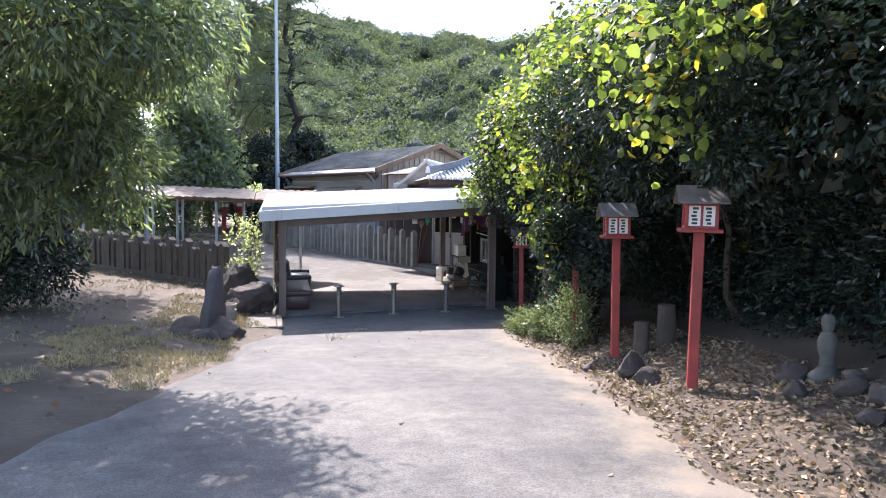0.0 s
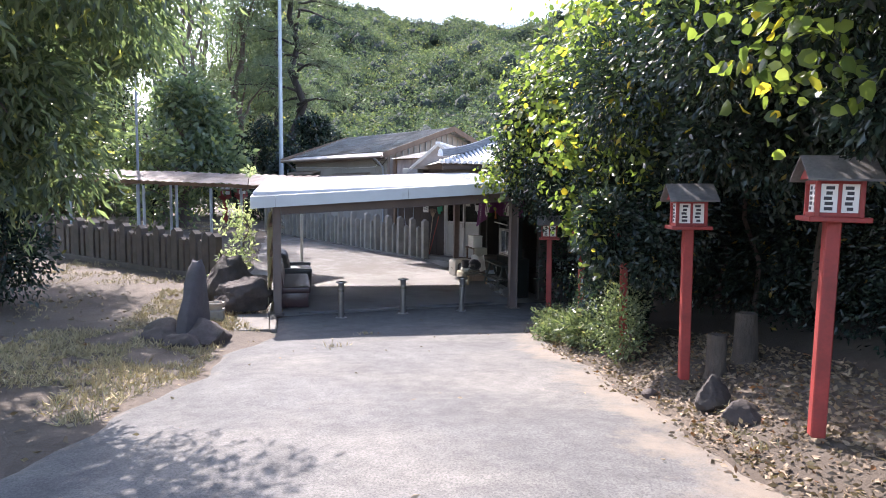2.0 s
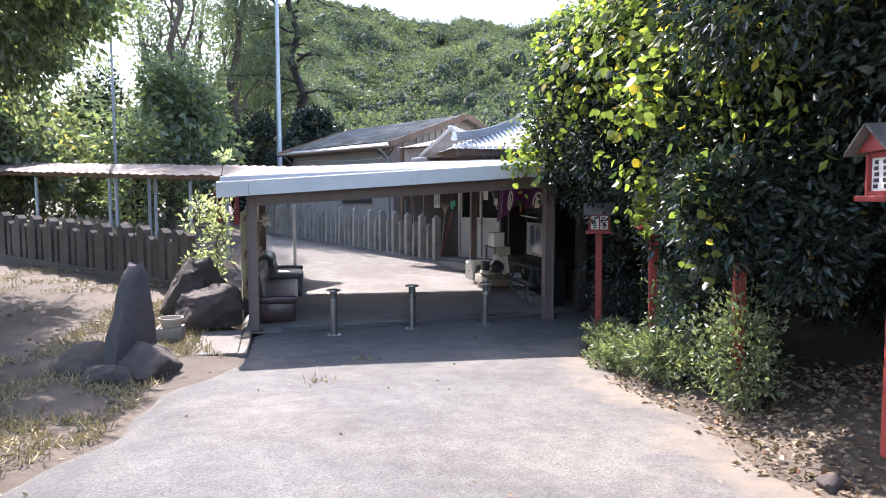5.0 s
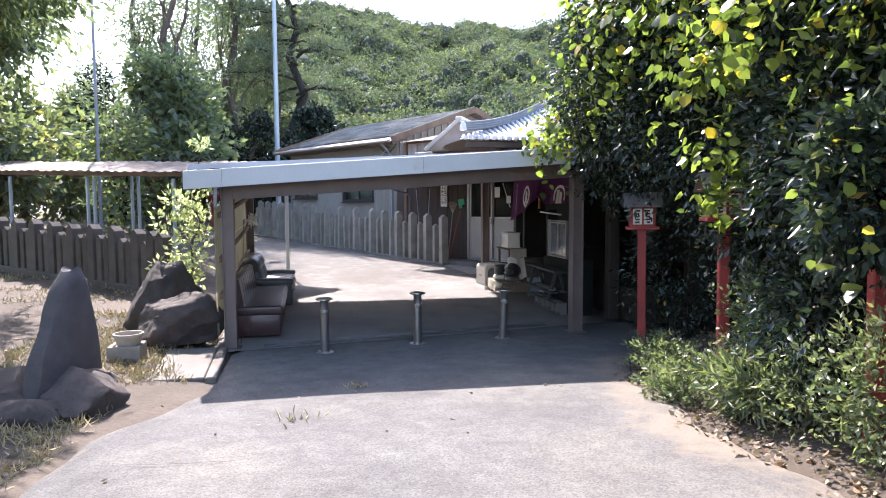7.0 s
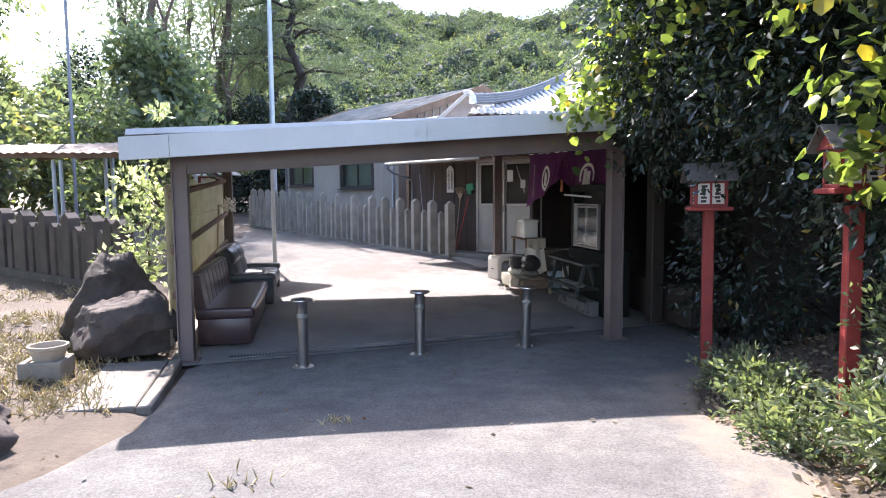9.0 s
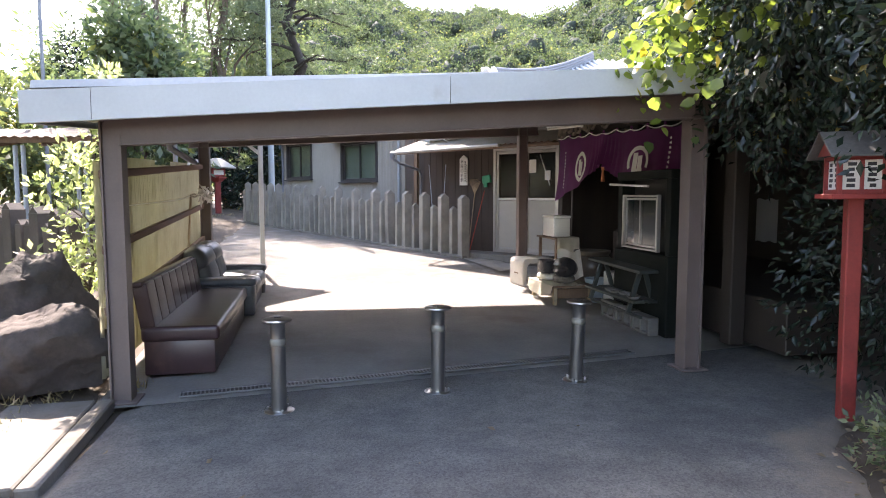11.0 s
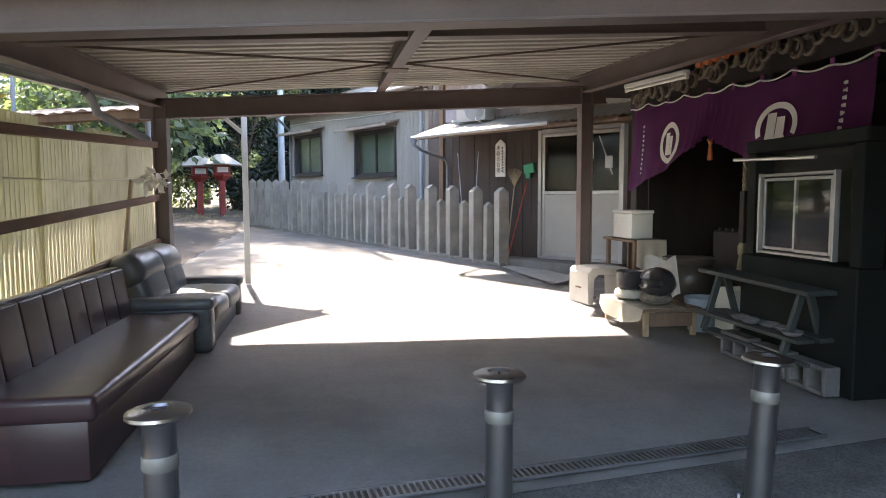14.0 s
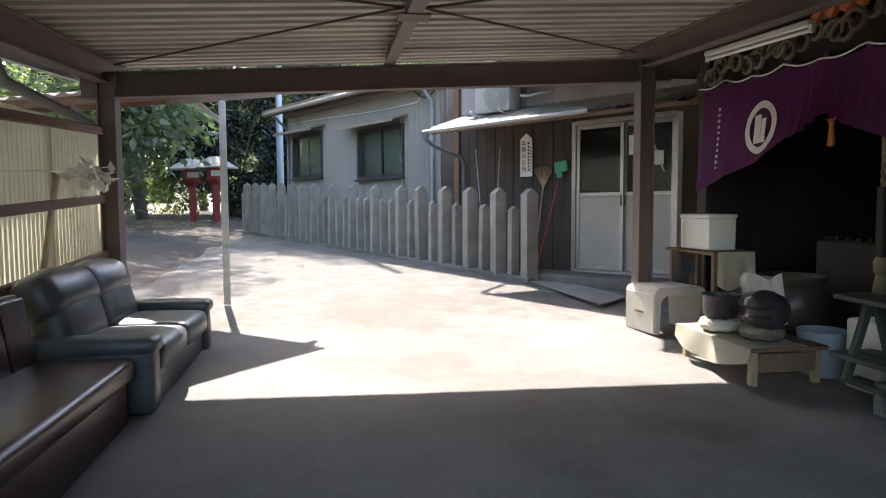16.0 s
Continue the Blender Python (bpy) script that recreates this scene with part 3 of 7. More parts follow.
def carport():
    t = thing("carport", (0, 0, 0), "brown steel carport with pale fascia and folded metal roof", "carport")
    W, D = 4.8, 5.0
    for x, y, s in ((0.06, 0.04, 0.15), (W + 0.06, 0.04, 0.16), (-0.08, D, 0.15), (W + 0.09, D, 0.15)):
        bm = bmesh.new()
        z0, z1 = level(y) + 0.02, soffit(x, y) + 0.2
        h, c = z1 - z0, (z0 + z1) / 2
        o, i, w = s / 2, s / 2 - 0.014, s / 4
        shape = [(-o, -o), (-i, -o), (-i, -w), (i, -w), (i, -o), (o, -o), (o, o), (i, o), (i, w), (-i, w), (-i, o), (-o, o)]
        ring = [[bm.verts.new((x + px, y + py, z)) for px, py in shape] for z in (z0, z1)]
        for k in range(12):
            bm.faces.new((ring[0][k], ring[0][(k + 1) % 12], ring[1][(k + 1) % 12], ring[1][k]))
        bm.faces.new(ring[0][::-1])
        bm.faces.new(ring[1])
        post = part("post", bm, STEEL_BROWN, t, smooth=False)
        part("base_plate", box(bmesh.new(), (x, y, z0 + 0.008), (s + 0.1, s + 0.1, 0.016), None, 0.003), STEEL_BROWN, post, smooth=False)

    def bar(x0, y0, x1, y1, name="beam", w=0.12, h=0.22, lift=0.0, lift_end=None, mat=STEEL_BROWN):
        bm = bmesh.new()
        i_beam(bm, (x0, y0, soffit(x0, y0) + h / 2 + lift), (x1, y1, soffit(x1, y1) + h / 2 + (lift if lift_end is None else lift_end)), w, h)
        part(name, bm, mat, t, smooth=False)
    bar(0.14, -0.05, W + 0.4, -0.05, lift_end=0.062)
    bar(-0.3, D, W + 0.35, D)
    bar(-0.04, -0.3, -0.12, D + 0.5, lift=0.19, lift_end=0.125)
    bar(W + 0.08, -0.3, W + 0.08, D + 0.5, lift=0.225, lift_end=0.135)
    bar(2.37, -0.3, 2.37, D + 0.4, "rafter", 0.1, 0.16, 0.235, 0.23)
    bar(0.06, 1.5, 2.31, 1.5, "rafter", 0.1, 0.14, 0.24)
    bar(2.43, 1.5, W, 1.5, "rafter", 0.1, 0.14, 0.24)
    for x, y in ((0.02, D - 0.12), (0.02, 1.62), (W - 0.05, D - 0.12), (W - 0.05, 1.62)):
        bm = bmesh.new()
        a = Vector((2.37 + (0.06 if x > 2.4 else -0.06), 2.95, soffit(2.37, 2.95) + 0.28))
        tube(bm, [a, (x, y, soffit(x, y) + 0.27)], 0.009, 6)
        part("brace_rod", bm, ROD, t)
    bm = bmesh.new()
    box(bm, (2.37, 2.95, soffit(2.37, 2.95) + 0.222), (0.2, 0.16, 0.012), None, 0.003)
    part("gusset", bm, STEEL_DARK, t, smooth=False)
    # folded roof, ribs along x
    prof = []
    y = -0.33
    while y < 5.72:
        prof += [(y, 0.0), (y + 0.045, 0.0), (y + 0.075, 0.075), (y + 0.125, 0.075), (y + 0.155, 0.0)]
        y += 0.2
    bm = bmesh.new()
    skins = []
    for skin, lift in ((0, 0.0), (1, 0.006)):
        rows = []
        for x in (-0.36, 1.0, 2.4, 3.8, 5.3):
            rows.append([bm.verts.new((x, yy, soffit(x, yy) + 0.4 - 0.006 * yy + zz * 0.8 + lift)) for yy, zz in prof])
        for a, b in zip(rows, rows[1:]):
            for k in range(len(prof) - 1):
                q = (a[k], b[k], b[k + 1], a[k + 1])
                bm.faces.new(q if skin else q[::-1]).material_index = skin
        skins.append(rows)
    low, high = skins
    for e in (0, -1):
        for k in range(len(prof) - 1):
            bm.faces.new((low[e][k], low[e][k + 1], high[e][k + 1], high[e][k]))
    part("roof_sheet", bm, [ROOF_STEEL, ROOF_COAT], t, "folded pale steel roof sheets", smooth=False)

    def fascia(x0, y0, x1, y1):
        d = Vector((x1 - x0, y1 - y0)).normalized()
        n = Vector((d.y, -d.x))
        bm = bmesh.new()
        pr = ((0.0, 0.16), (0.0, 0.378), (-0.1, 0.388), (-0.1, 0.38), (-0.008, 0.37), (-0.008, 0.168), (-0.05, 0.168), (-0.05, 0.16))
        ends = []
        for x, y in ((x0, y0), (x1, y1)):
            z = soffit(x, y) + 0.018 * x
            ends.append([bm.verts.new((x + n.x * o, y + n.y * o, z + h + 0.02)) for o, h in pr])
        for k in range(len(pr)):
            q = (k + 1) % len(pr)
            bm.faces.new((ends[0][k], ends[1][k], ends[1][q], ends[0][q]))
        bm.faces.new(ends[0][::-1])
        bm.faces.new(ends[1])
        part("fascia", bm, FASCIA, t, "pale grey folded metal fascia", smooth=False)
    fascia(-0.4, -0.37, 0.045, -0.37)
    fascia(0.05, -0.372, 2.55, -0.372)
    fascia(2.555, -0.37, 5.3, -0.37)
    fascia(-0.4, 5.8, -0.4, -0.36)
    return t


carport()


def plastic_screen():
    t = thing("corrugated_screen", (-0.05, 2.5, 0.2), "yellowed translucent corrugated plastic screen on timber rails", "screen")
    y0, y1 = 0.17, 4.88
    n = 5
    for k in range(n):
        a, b = y0 + (y1 - y0) * k / n, y0 + (y1 - y0) * (k + 1) / n

        def fn(u, v, a=a, b=b, k=k):
            y = a + (b - a + 0.05) * u
            z = (0.16 + level(y)) + v * (1.86 + 0.03 * y - 0.16 - level(y) + (0.05 if k % 2 else 0))
            return (-0.115 - 0.01 * y + 0.012 * math.sin(y * 2 * math.pi / 0.063) + 0.004 * (k % 2), y, z)
        bm = sheet_mesh(120, 3, fn)
        part("plastic_sheet", bm, POLY, t)
    for z in (0.72, 1.2, 1.78):
        bm = bmesh.new()
        beam(bm, (-0.06, 0.14, z - 0.02), (-0.11, 4.9, z + 0.24), 0.045, 0.07, 0.008)
        part("rail", bm, PLASTIC_RUST, t, "brown painted rail")
    bm = bmesh.new()
    beam(bm, (-0.1, 3.6, 0.75), (-0.1, 3.95, 1.6), 0.02, 0.06, 0.004)
    part("pale_strip", bm, WOOD_PALE, t, "pale loose timber strip")
    return t


plastic_screen()


def downpipe():
    t = thing("downpipe", (-0.3, 3.6, 2.0), "grey plastic rain pipe with an elbow under the roof", "pipe")
    bm = bmesh.new()
    tube(bm, [(-0.32, 3.5, 2.36), (-0.3, 3.6, 2.32), (-0.28, 3.66, 2.2), (-0.22, 4.1, 2.14), (-0.2, 4.9, 2.08)], 0.04, 10)
    part("pipe", bm, PIPE_GREY, t)
    bm = bmesh.new()
    beam(bm, (-0.33, 0.2, 2.23), (-0.36, 5.6, 2.62), 0.11, 0.09, 0.02)
    part("gutter", bm, PIPE_GREY, t)
    return t


downpipe()


# ---- bollards and drain ----
def bollard():
    t = thing("bollard", (0, 0, 0), "removable stainless steel bollard with a flat round cap", "bollard", "bollards across the drive")
    bm = bmesh.new()
    lathe(bm, [(0.057, 0.005), (0.057, 0.53), (0.0575, 0.535)], n=28)
    part("tube", bm, CHROME, t)
    bm = bmesh.new()
    lathe(bm, [(0.0585, 0.5), (0.06, 0.502), (0.06, 0.548), (0.0585, 0.55)], n=28)
    part("band", bm, BAND, t, "pale reflective band")
    bm = bmesh.new()
    lathe(bm, [(0.055, 0.54), (0.055, 0.66), (0.06, 0.668), (0.1, 0.676), (0.108, 0.684), (0.106, 0.695), (0.09, 0.702), (0.05, 0.706), (0.04, 0.698), (0.0, 0.698)][:-1], n=32)
    cap = part("cap", bm, CHROME, t)
    bm = bmesh.new()
    box(bm, (0, 0, 0.704), (0.05, 0.012, 0.006), None, 0.002)
    part("lock_slot", bm, ALU_DARK, cap)
    bm = bmesh.new()
    lathe(bm, [(0.11, 0.0), (0.11, 0.008), (0.104, 0.012), (0.06, 0.012)], n=28)
    plate = part("base_plate", bm, CHROME, t)
    for k in range(3):
        bm = bmesh.new()
        a = k * 2.094 + 0.5
        lathe(bm, [(0.011, 0.0), (0.011, 0.02), (0.006, 0.024)], (0.086 * math.cos(a), 0.086 * math.sin(a), 0.012), 6)
        part("bolt", bm, CHROME, plate)
    return t


b0 = bollard()
spots = ((1.25, -0.41), (2.49, -0.17), (3.71, -0.1))
b0.matrix_basis = pose(*spots[0], level(-0.4) + 0.008, 0, 0, 20)
copy_thing(b0, pose(*spots[1], level(-0.2) + 0.008, 0, 1.0, 75))
copy_thing(b0, pose(*spots[2], level(-0.1) + 0.008, 0, 2.0, -30))


def drain():
    a, b = Vector((0.47, 0.06, 0.037)), Vector((4.6, 0.61, 0.05))
    t = thing("drain_channel", a, "iron drain grating set in the concrete floor", "drain")
    d = (b - a).normalized()
    n = Vector((-d.y, d.x, 0))
    ang = math.atan2(d.y, d.x)
    L = (b - a).length
    for s in (-1, 1):
        bm = bmesh.new()
        beam(bm, a + n * 0.062 * s, b + n * 0.062 * s, 0.016, 0.014, 0.002)
        part("edge_rail", bm, IRON, t, smooth=False)
    # no hollow is cut: a flat black strip paints the shade below the slats
    bm = bmesh.new()
    beam(bm, a - Vector((0, 0, 0.004)), b - Vector((0, 0, 0.004)), 0.1, 0.003, 0)
    part("pit_shade", bm, BLACK, t, "flat black strip that stands for the shade under the grating", smooth=False)
    bm = bmesh.new()
    box(bm, (0, 0, 0), (0.012, 0.106, 0.01), None, 0.001)
    me = finish("drain_slat", bm, IRON, False)
    k = 0
    x = 0.02
    while x < L - 0.02:
        ob = new("slat", me)
        ob.parent = t
        ob.matrix_basis = pose(*(d * x), 0, 0, math.degrees(ang))
        x += 0.032
    return t


drain()


# ---- seats along the screen ----
def cushion(bm, c, s, rot=None, bevel=0.05, puff=0.02):
    t = bmesh.new()
    bmesh.ops.create_cube(t, size=1.0)
    bmesh.ops.scale(t, vec=s, verts=t.verts)
    bmesh.ops.bevel(t, geom=t.edges[:], offset=bevel, segments=4, affect="EDGES", profile=0.6)
    bmesh.ops.subdivide_edges(t, edges=[e for e in t.edges if e.calc_length() > 0.1], cuts=3, use_grid_fill=True)
    for v in t.verts:
        q = Vector((v.co.x / s[0], v.co.y / s[1], v.co.z / s[2])) * 2
        k = puff * (1 - min(1, abs(q.x)) ** 2) * (1 - min(1, abs(q.y)) ** 2)
        kx = puff * (1 - min(1, abs(q.y)) ** 2) * (1 - min(1, abs(q.z)) ** 2)
        v.co.z += k * (1 if v.co.z > 0 else -0.3)
        v.co.x += kx * (1 if v.co.x > 0 else -1)
        v.co += Vector((0, 0, 0.004 * noise.noise(v.co * 9 + Vector(c))))
    m = Matrix.Translation(c)
    if rot is not None:
        m = m @ rot
    t.transform(m)
    me = bpy.data.meshes.new("tmp")
    t.to_mesh(me)
    t.free()
    bm.from_mesh(me)
    bpy.data.meshes.remove(me)
    return bm


def long_bench():
    t = thing("long_bench", (0.35, 1.8, 0.05), "brown vinyl waiting bench with a low buttoned back", "bench")
    z = 0.06
    bm = bmesh.new()
    box(bm, (0.37, 1.74, z + 0.15), (0.58, 2.3, 0.3), None, 0.012, 2)
    part("base", bm, VINYL_BROWN, t)
    bm = bmesh.new()
    cushion(bm, (0.38, 1.74, z + 0.355), (0.64, 2.34, 0.13), None, 0.04, 0.015)
    part("seat", bm, VINYL_BROWN, t)
    for k in range(8):
        bm = bmesh.new()
        y = 0.6 + 0.29 * k + 0.145
        cushion(bm, (0.085, y, z + 0.59), (0.12, 0.287, 0.4), Matrix.Rotation(radians(-9), 4, "Y"), 0.016, 0.008)
        part("back_panel", bm, VINYL_BROWN, t)
    bm = bmesh.new()
    box(bm, (0.042, 1.74, z + 0.785), (0.1, 2.34, 0.05), Matrix.Rotation(radians(-9), 4, "Y"), 0.02, 2)
    part("back_rail", bm, VINYL_BROWN, t)
    return t


long_bench()


def sofa():
    t = thing("sofa", (0.35, 3.8, 0.1), "worn blue-grey leather sofa with padded arms", "sofa")
    z = 0.1
    bm = bmesh.new()
    box(bm, (0.4, 3.85, z + 0.14), (0.68, 1.56, 0.26), None, 0.03, 2)
    part("base", bm, LEATHER_NAVY, t)
    for y in (3.49, 4.17):
        bm = bmesh.new()
        cushion(bm, (0.46, y, z + 0.32), (0.66, 0.66, 0.19), None, 0.07, 0.035)
        part("seat_cushion", bm, LEATHER_NAVY, t)
        bm = bmesh.new()
        cushion(bm, (0.12, y, z + 0.53), (0.22, 0.68, 0.36), Matrix.Rotation(radians(-16), 4, "Y"), 0.08, 0.04)
        part("back_cushion", bm, LEATHER_NAVY, t)
        bm = bmesh.new()
        cushion(bm, (0.06, y, z + 0.69), (0.26, 0.76, 0.28), Matrix.Rotation(radians(-24), 4, "Y"), 0.11, 0.05)
        part("head_cushion", bm, LEATHER_NAVY, t)
    for y in (3.06, 4.62):
        bm = bmesh.new()
        cushion(bm, (0.4, y, z + 0.22), (0.76, 0.17, 0.42), None, 0.05, 0.012)
        cushion(bm, (0.41, y, z + 0.43), (0.78, 0.21, 0.1), None, 0.045, 0.012)
        part("arm", bm, LEATHER_NAVY, t)
    return t


sofa()


# ---- stone fence of the yard ----
def fence_post_mesh(h, w):
    bm = bmesh.new()
    box(bm, (0, 0, h / 2 - w * 0.2), (w, w, h - w * 0.4), None, 0.008)
    tip = [bm.verts.new((sx * (w / 2 - 0.008), sy * (w / 2 - 0.008), h - w * 0.4)) for sx, sy in ((-1, -1), (1, -1), (1, 1), (-1, 1))]
    a, b = bm.verts.new((0, -w / 2 + 0.008, h)), bm.verts.new((0, w / 2 - 0.008, h))
    bm.faces.new((tip[0], tip[1], a))
    bm.faces.new((tip[2], tip[3], b))
    bm.faces.new((tip[1], tip[2], b, a))
    bm.faces.new((tip[3], tip[0], a, b))
    return bm


TALL = finish("tall_post", fence_post_mesh(1.36, 0.19), STONE_POST, False)
LOW = finish("low_post", fence_post_mesh(1.1, 0.135), STONE_POST, False)


def yard_fence():
    t = thing("stone_fence", (FENCE_A.x, FENCE_A.y, 0.2), "pale stone shrine fence of tall and low pointed posts", "fence")
    ang = math.degrees(math.atan2(FENCE_D.y, FENCE_D.x)) - 90
    for k in range(11):
        p, q = FENCE_A + FENCE_D * (k * 1.17 - 0.1), FENCE_A + FENCE_D * ((k + 1) * 1.17 - 0.1)
        bm = beam(bmesh.new(), (p.x, p.y, level(p.y) + 0.03 + 0.004 * (k % 2)), (q.x, q.y, level(q.y) + 0.03 + 0.004 * (k % 2)), 0.22, 0.1, 0.012)
        part("kerb", bm, SLAB, t, "weathered concrete kerb", smooth=False)
    s, k = 0.0, 0
    pattern = [1, 0] * 5 + [1, 0, 0] * 4 + [1, 0] * 12
    rng = random.Random(3)
    while s < 11.6:
        p = FENCE_A + FENCE_D * s
        ob = new("tall_post" if pattern[k] else "low_post", TALL if pattern[k] else LOW)
        ob.parent = t
        ob.matrix_parent_inverse = Matrix.Translation(-t.matrix_basis.translation)
        rise = 0.017 * s
        ob.matrix_basis = pose(p.x, p.y, level(p.y) - 0.02 + rise * 0.6, rng.uniform(-0.8, 0.8), rng.uniform(-0.8, 0.8), ang - 14 + rng.uniform(-2, 2))
        s += 0.335 if k < 10 else 0.303
        k += 1
    return t


yard_fence()


# ---- house behind the fence ----
HOUSE, HOUSE_D, HOUSE_N = Vector((3.66, 11.68)), Vector((-0.52, 0.854)), Vector((0.854, 0.52))


def on_house(along, out, z):
    """A point by the way along the eave wall, the way out in front of it, and the height."""
    p = HOUSE + HOUSE_D * along - HOUSE_N * out
    return Vector((p.x, p.y, z))


def house_basis():
    return Matrix((HOUSE_D.to_3d(), HOUSE_N.to_3d() * -1, Vector((0, 0, 1)))).transposed().to_4x4()


HB = house_basis()


def corrugated(fa, fb, z0, z1, period=0.13, depth=0.022, out=0.0, bm=None, gap=()):
    """Upright corrugations along the eave wall from fa to fb, leaving out the stretches in gap (a, b, low, high)."""
    bm = bm or bmesh.new()
    n = max(2, int((fb - fa) / period * 4))

    def strip(a, b, lo, hi):
        m = max(2, int((b - a) / period * 6))
        rows = [[bm.verts.new(on_house(a + (b - a) * i / m, out + depth * math.sin((a + (b - a) * i / m) * 2 * math.pi / period), z)) for i in range(m + 1)] for z in (lo, hi)]
        for i in range(m):
            bm.faces.new((rows[0][i], rows[0][i + 1], rows[1][i + 1], rows[1][i]))
    pos = fa
    for a, b, lo, hi in sorted(gap):
        strip(pos, a, z0, z1)
        strip(a, b, z0, lo)
        strip(a, b, hi, z1)
        pos = b
    strip(pos, fb, z0, z1)
    return bm


def house():
    t = thing("storehouse", on_house(3, 0, 0.5), "long grey corrugated-metal house with a weathered slate roof", "house")
    A0, A1, EZ, DEPTH, RZ = -0.33, 6.1, 3.93, 6.3, 5.07
    wins = ((0.86, 2.55, 2.0, 3.06), (4.22, 5.72, 2.12, 3.2))
    bm = corrugated(A0, A1, 0.35, EZ, gap=wins)
    part("front_wall", bm, TIN_WALL, t, "grey corrugated sheet wall with streaks")
    bm = bmesh.new()
    for a in (A0 + 0.02, A1 - 0.02):
        bm = bmesh.new()
        f = [on_house(a, -0.02, 0.35), on_house(a, -DEPTH, 0.35), on_house(a, -DEPTH, EZ), on_house(a, -DEPTH / 2, RZ - 0.1), on_house(a, -0.02, EZ)]
        plate(bm, f, on_house(0.03 if a < 0 else -0.03, 0, 0) - on_house(0, 0, 0))
        part("end_wall", bm, TIN_BROWN, t)
    bm = bmesh.new()
    bm.faces.new([bm.verts.new(on_house(a, -DEPTH, z)) for a, z in ((A0, 0.35), (A1, 0.35), (A1, EZ), (A0, EZ))])
    part("back_wall", bm, TIN_BROWN, t)
    # ribs on the gable that shows
    for k in range(int(DEPTH / 0.3)):
        o = 0.15 + k * 0.3
        top = EZ + (RZ - 0.2 - EZ) * (1 - abs(o - DEPTH / 2) / (DEPTH / 2))
        part("gable_batten", box(bmesh.new(), on_house(A0 - 0.005, -o, (3.0 + top) / 2), (0.03, 0.05, max(0.1, top - 3.0)), HB), TIN_WALL, t, smooth=False)
    # slate roof in courses
    for side in (0, 1):
        bm = bmesh.new()
        rng = random.Random(5 + side)
        n = 22
        for k in range(n):
            o0, o1 = -DEPTH / 2 * k / n, -DEPTH / 2 * (k + 1) / n - 0.06
            if side:
                o0, o1 = -DEPTH - o0, -DEPTH - o1
            for j in range(24):
                a0, a1 = A0 - 0.35 + (A1 - A0 + 0.7) * j / 24, A0 - 0.35 + (A1 - A0 + 0.7) * (j + 1) / 24 - 0.008
                zl, zh = EZ + 0.08 + (RZ - EZ) * k / n, EZ + 0.05 + (RZ - EZ) * (k + 1) / n
                lift = rng.uniform(0, 0.012)
                shift = -0.45 * (1 - k / n) if k == 0 else 0
                oo = o0 + (0.5 if not side else -0.5) * (1 if k == 0 else 0)
                zz = zl - (0.23 if k == 0 else 0)
                q = [on_house(a0, oo, zz + lift), on_house(a1, oo, zz + lift), on_house(a1, o1, zh), on_house(a0, o1, zh)]
                top = [bm.verts.new(p) for p in q]
                low = [bm.verts.new(p - Vector((0, 0, 0.02))) for p in q]
                bm.faces.new(top)
                for e in range(4):
                    bm.faces.new((low[e], low[(e + 1) % 4], top[(e + 1) % 4], top[e]))
        part("roof_slope", bm, SLATE, t, "weathered grey slates with lichen", smooth=False)
    for a in (A0 - 0.36, A1 + 0.36):
        part("barge_board", beam(bmesh.new(), on_house(a, 0.5, EZ - 0.1), on_house(a, -DEPTH / 2, RZ), 0.03, 0.2, 0.004), WOOD_BROWN, t, smooth=False)
        part("barge_board", beam(bmesh.new(), on_house(a, -DEPTH / 2, RZ), on_house(a, -DEPTH - 0.5, EZ - 0.1), 0.03, 0.2, 0.004), WOOD_BROWN, t, smooth=False)
    bm = bmesh.new()
    tube(bm, [on_house(A0 - 0.3, 0.53, EZ - 0.14), on_house(A1 + 0.3, 0.53, EZ - 0.12)], 0.055, 10)
    part("gutter", bm, TIN_BROWN, t, "brown rain gutter")
    bm = bmesh.new()
    beam(bm, on_house(A0, 0.08, EZ - 0.16), on_house(A1, 0.08, EZ - 0.16), 0.12, 0.1, 0.01)
    part("eaves_trim", bm, TIN_BROWN, t, smooth=False)
    for a, z0 in ((A0 + 0.2, 0.5), (A1 - 0.12, 0.5)):
        bm = bmesh.new()
        tube(bm, [on_house(a, 0.5, EZ - 0.18), on_house(a, 0.36, EZ - 0.26), on_house(a, 0.08, EZ - 0.5), on_house(a, 0.055, EZ - 0.62), on_house(a, 0.055, z0)], 0.034, 10)
        for z in (1.2, 2.4, 3.1):
            box(bm, on_house(a, 0.03, z), (0.09, 0.05, 0.02), HB)
        part("downpipe", bm, PIPE_GREY if a > 3 else STEEL_POLE, t)
    bm = bmesh.new()
    pts = [on_house(s, 0.03, 3.5 - 0.06 * math.sin((s + 1) * 0.7) + (0.25 if s < 0.3 else 0)) for s in np.linspace(-0.3, 6.0, 20)]
    tube(bm, pts, 0.011, 6)
    part("cable", bm, PLASTIC_WHITE, t)
    bm = bmesh.new()
    tube(bm, [on_house(0.5 - 0.1 * k, 0.06, 3.75 - 0.25 * math.sin(k * 0.35)) for k in range(10)], 0.012, 6)
    part("cable", bm, BLACK, t, "black cable")
    # windows
    for a, b, lo, hi in wins:
        fr = bmesh.new()
        for x, w in ((a, 0.06), (b, 0.06)):
            box(fr, on_house(x, 0.01, (lo + hi) / 2), (w, 0.1, hi - lo + 0.06), HB, 0.005)
        for z in (lo, hi):
            box(fr, on_house((a + b) / 2, 0.01, z), (b - a - 0.065, 0.1, 0.06), HB, 0.005)
        w = part("window", fr, ALU_DARK, t, smooth=False)
        m = (a + b) / 2
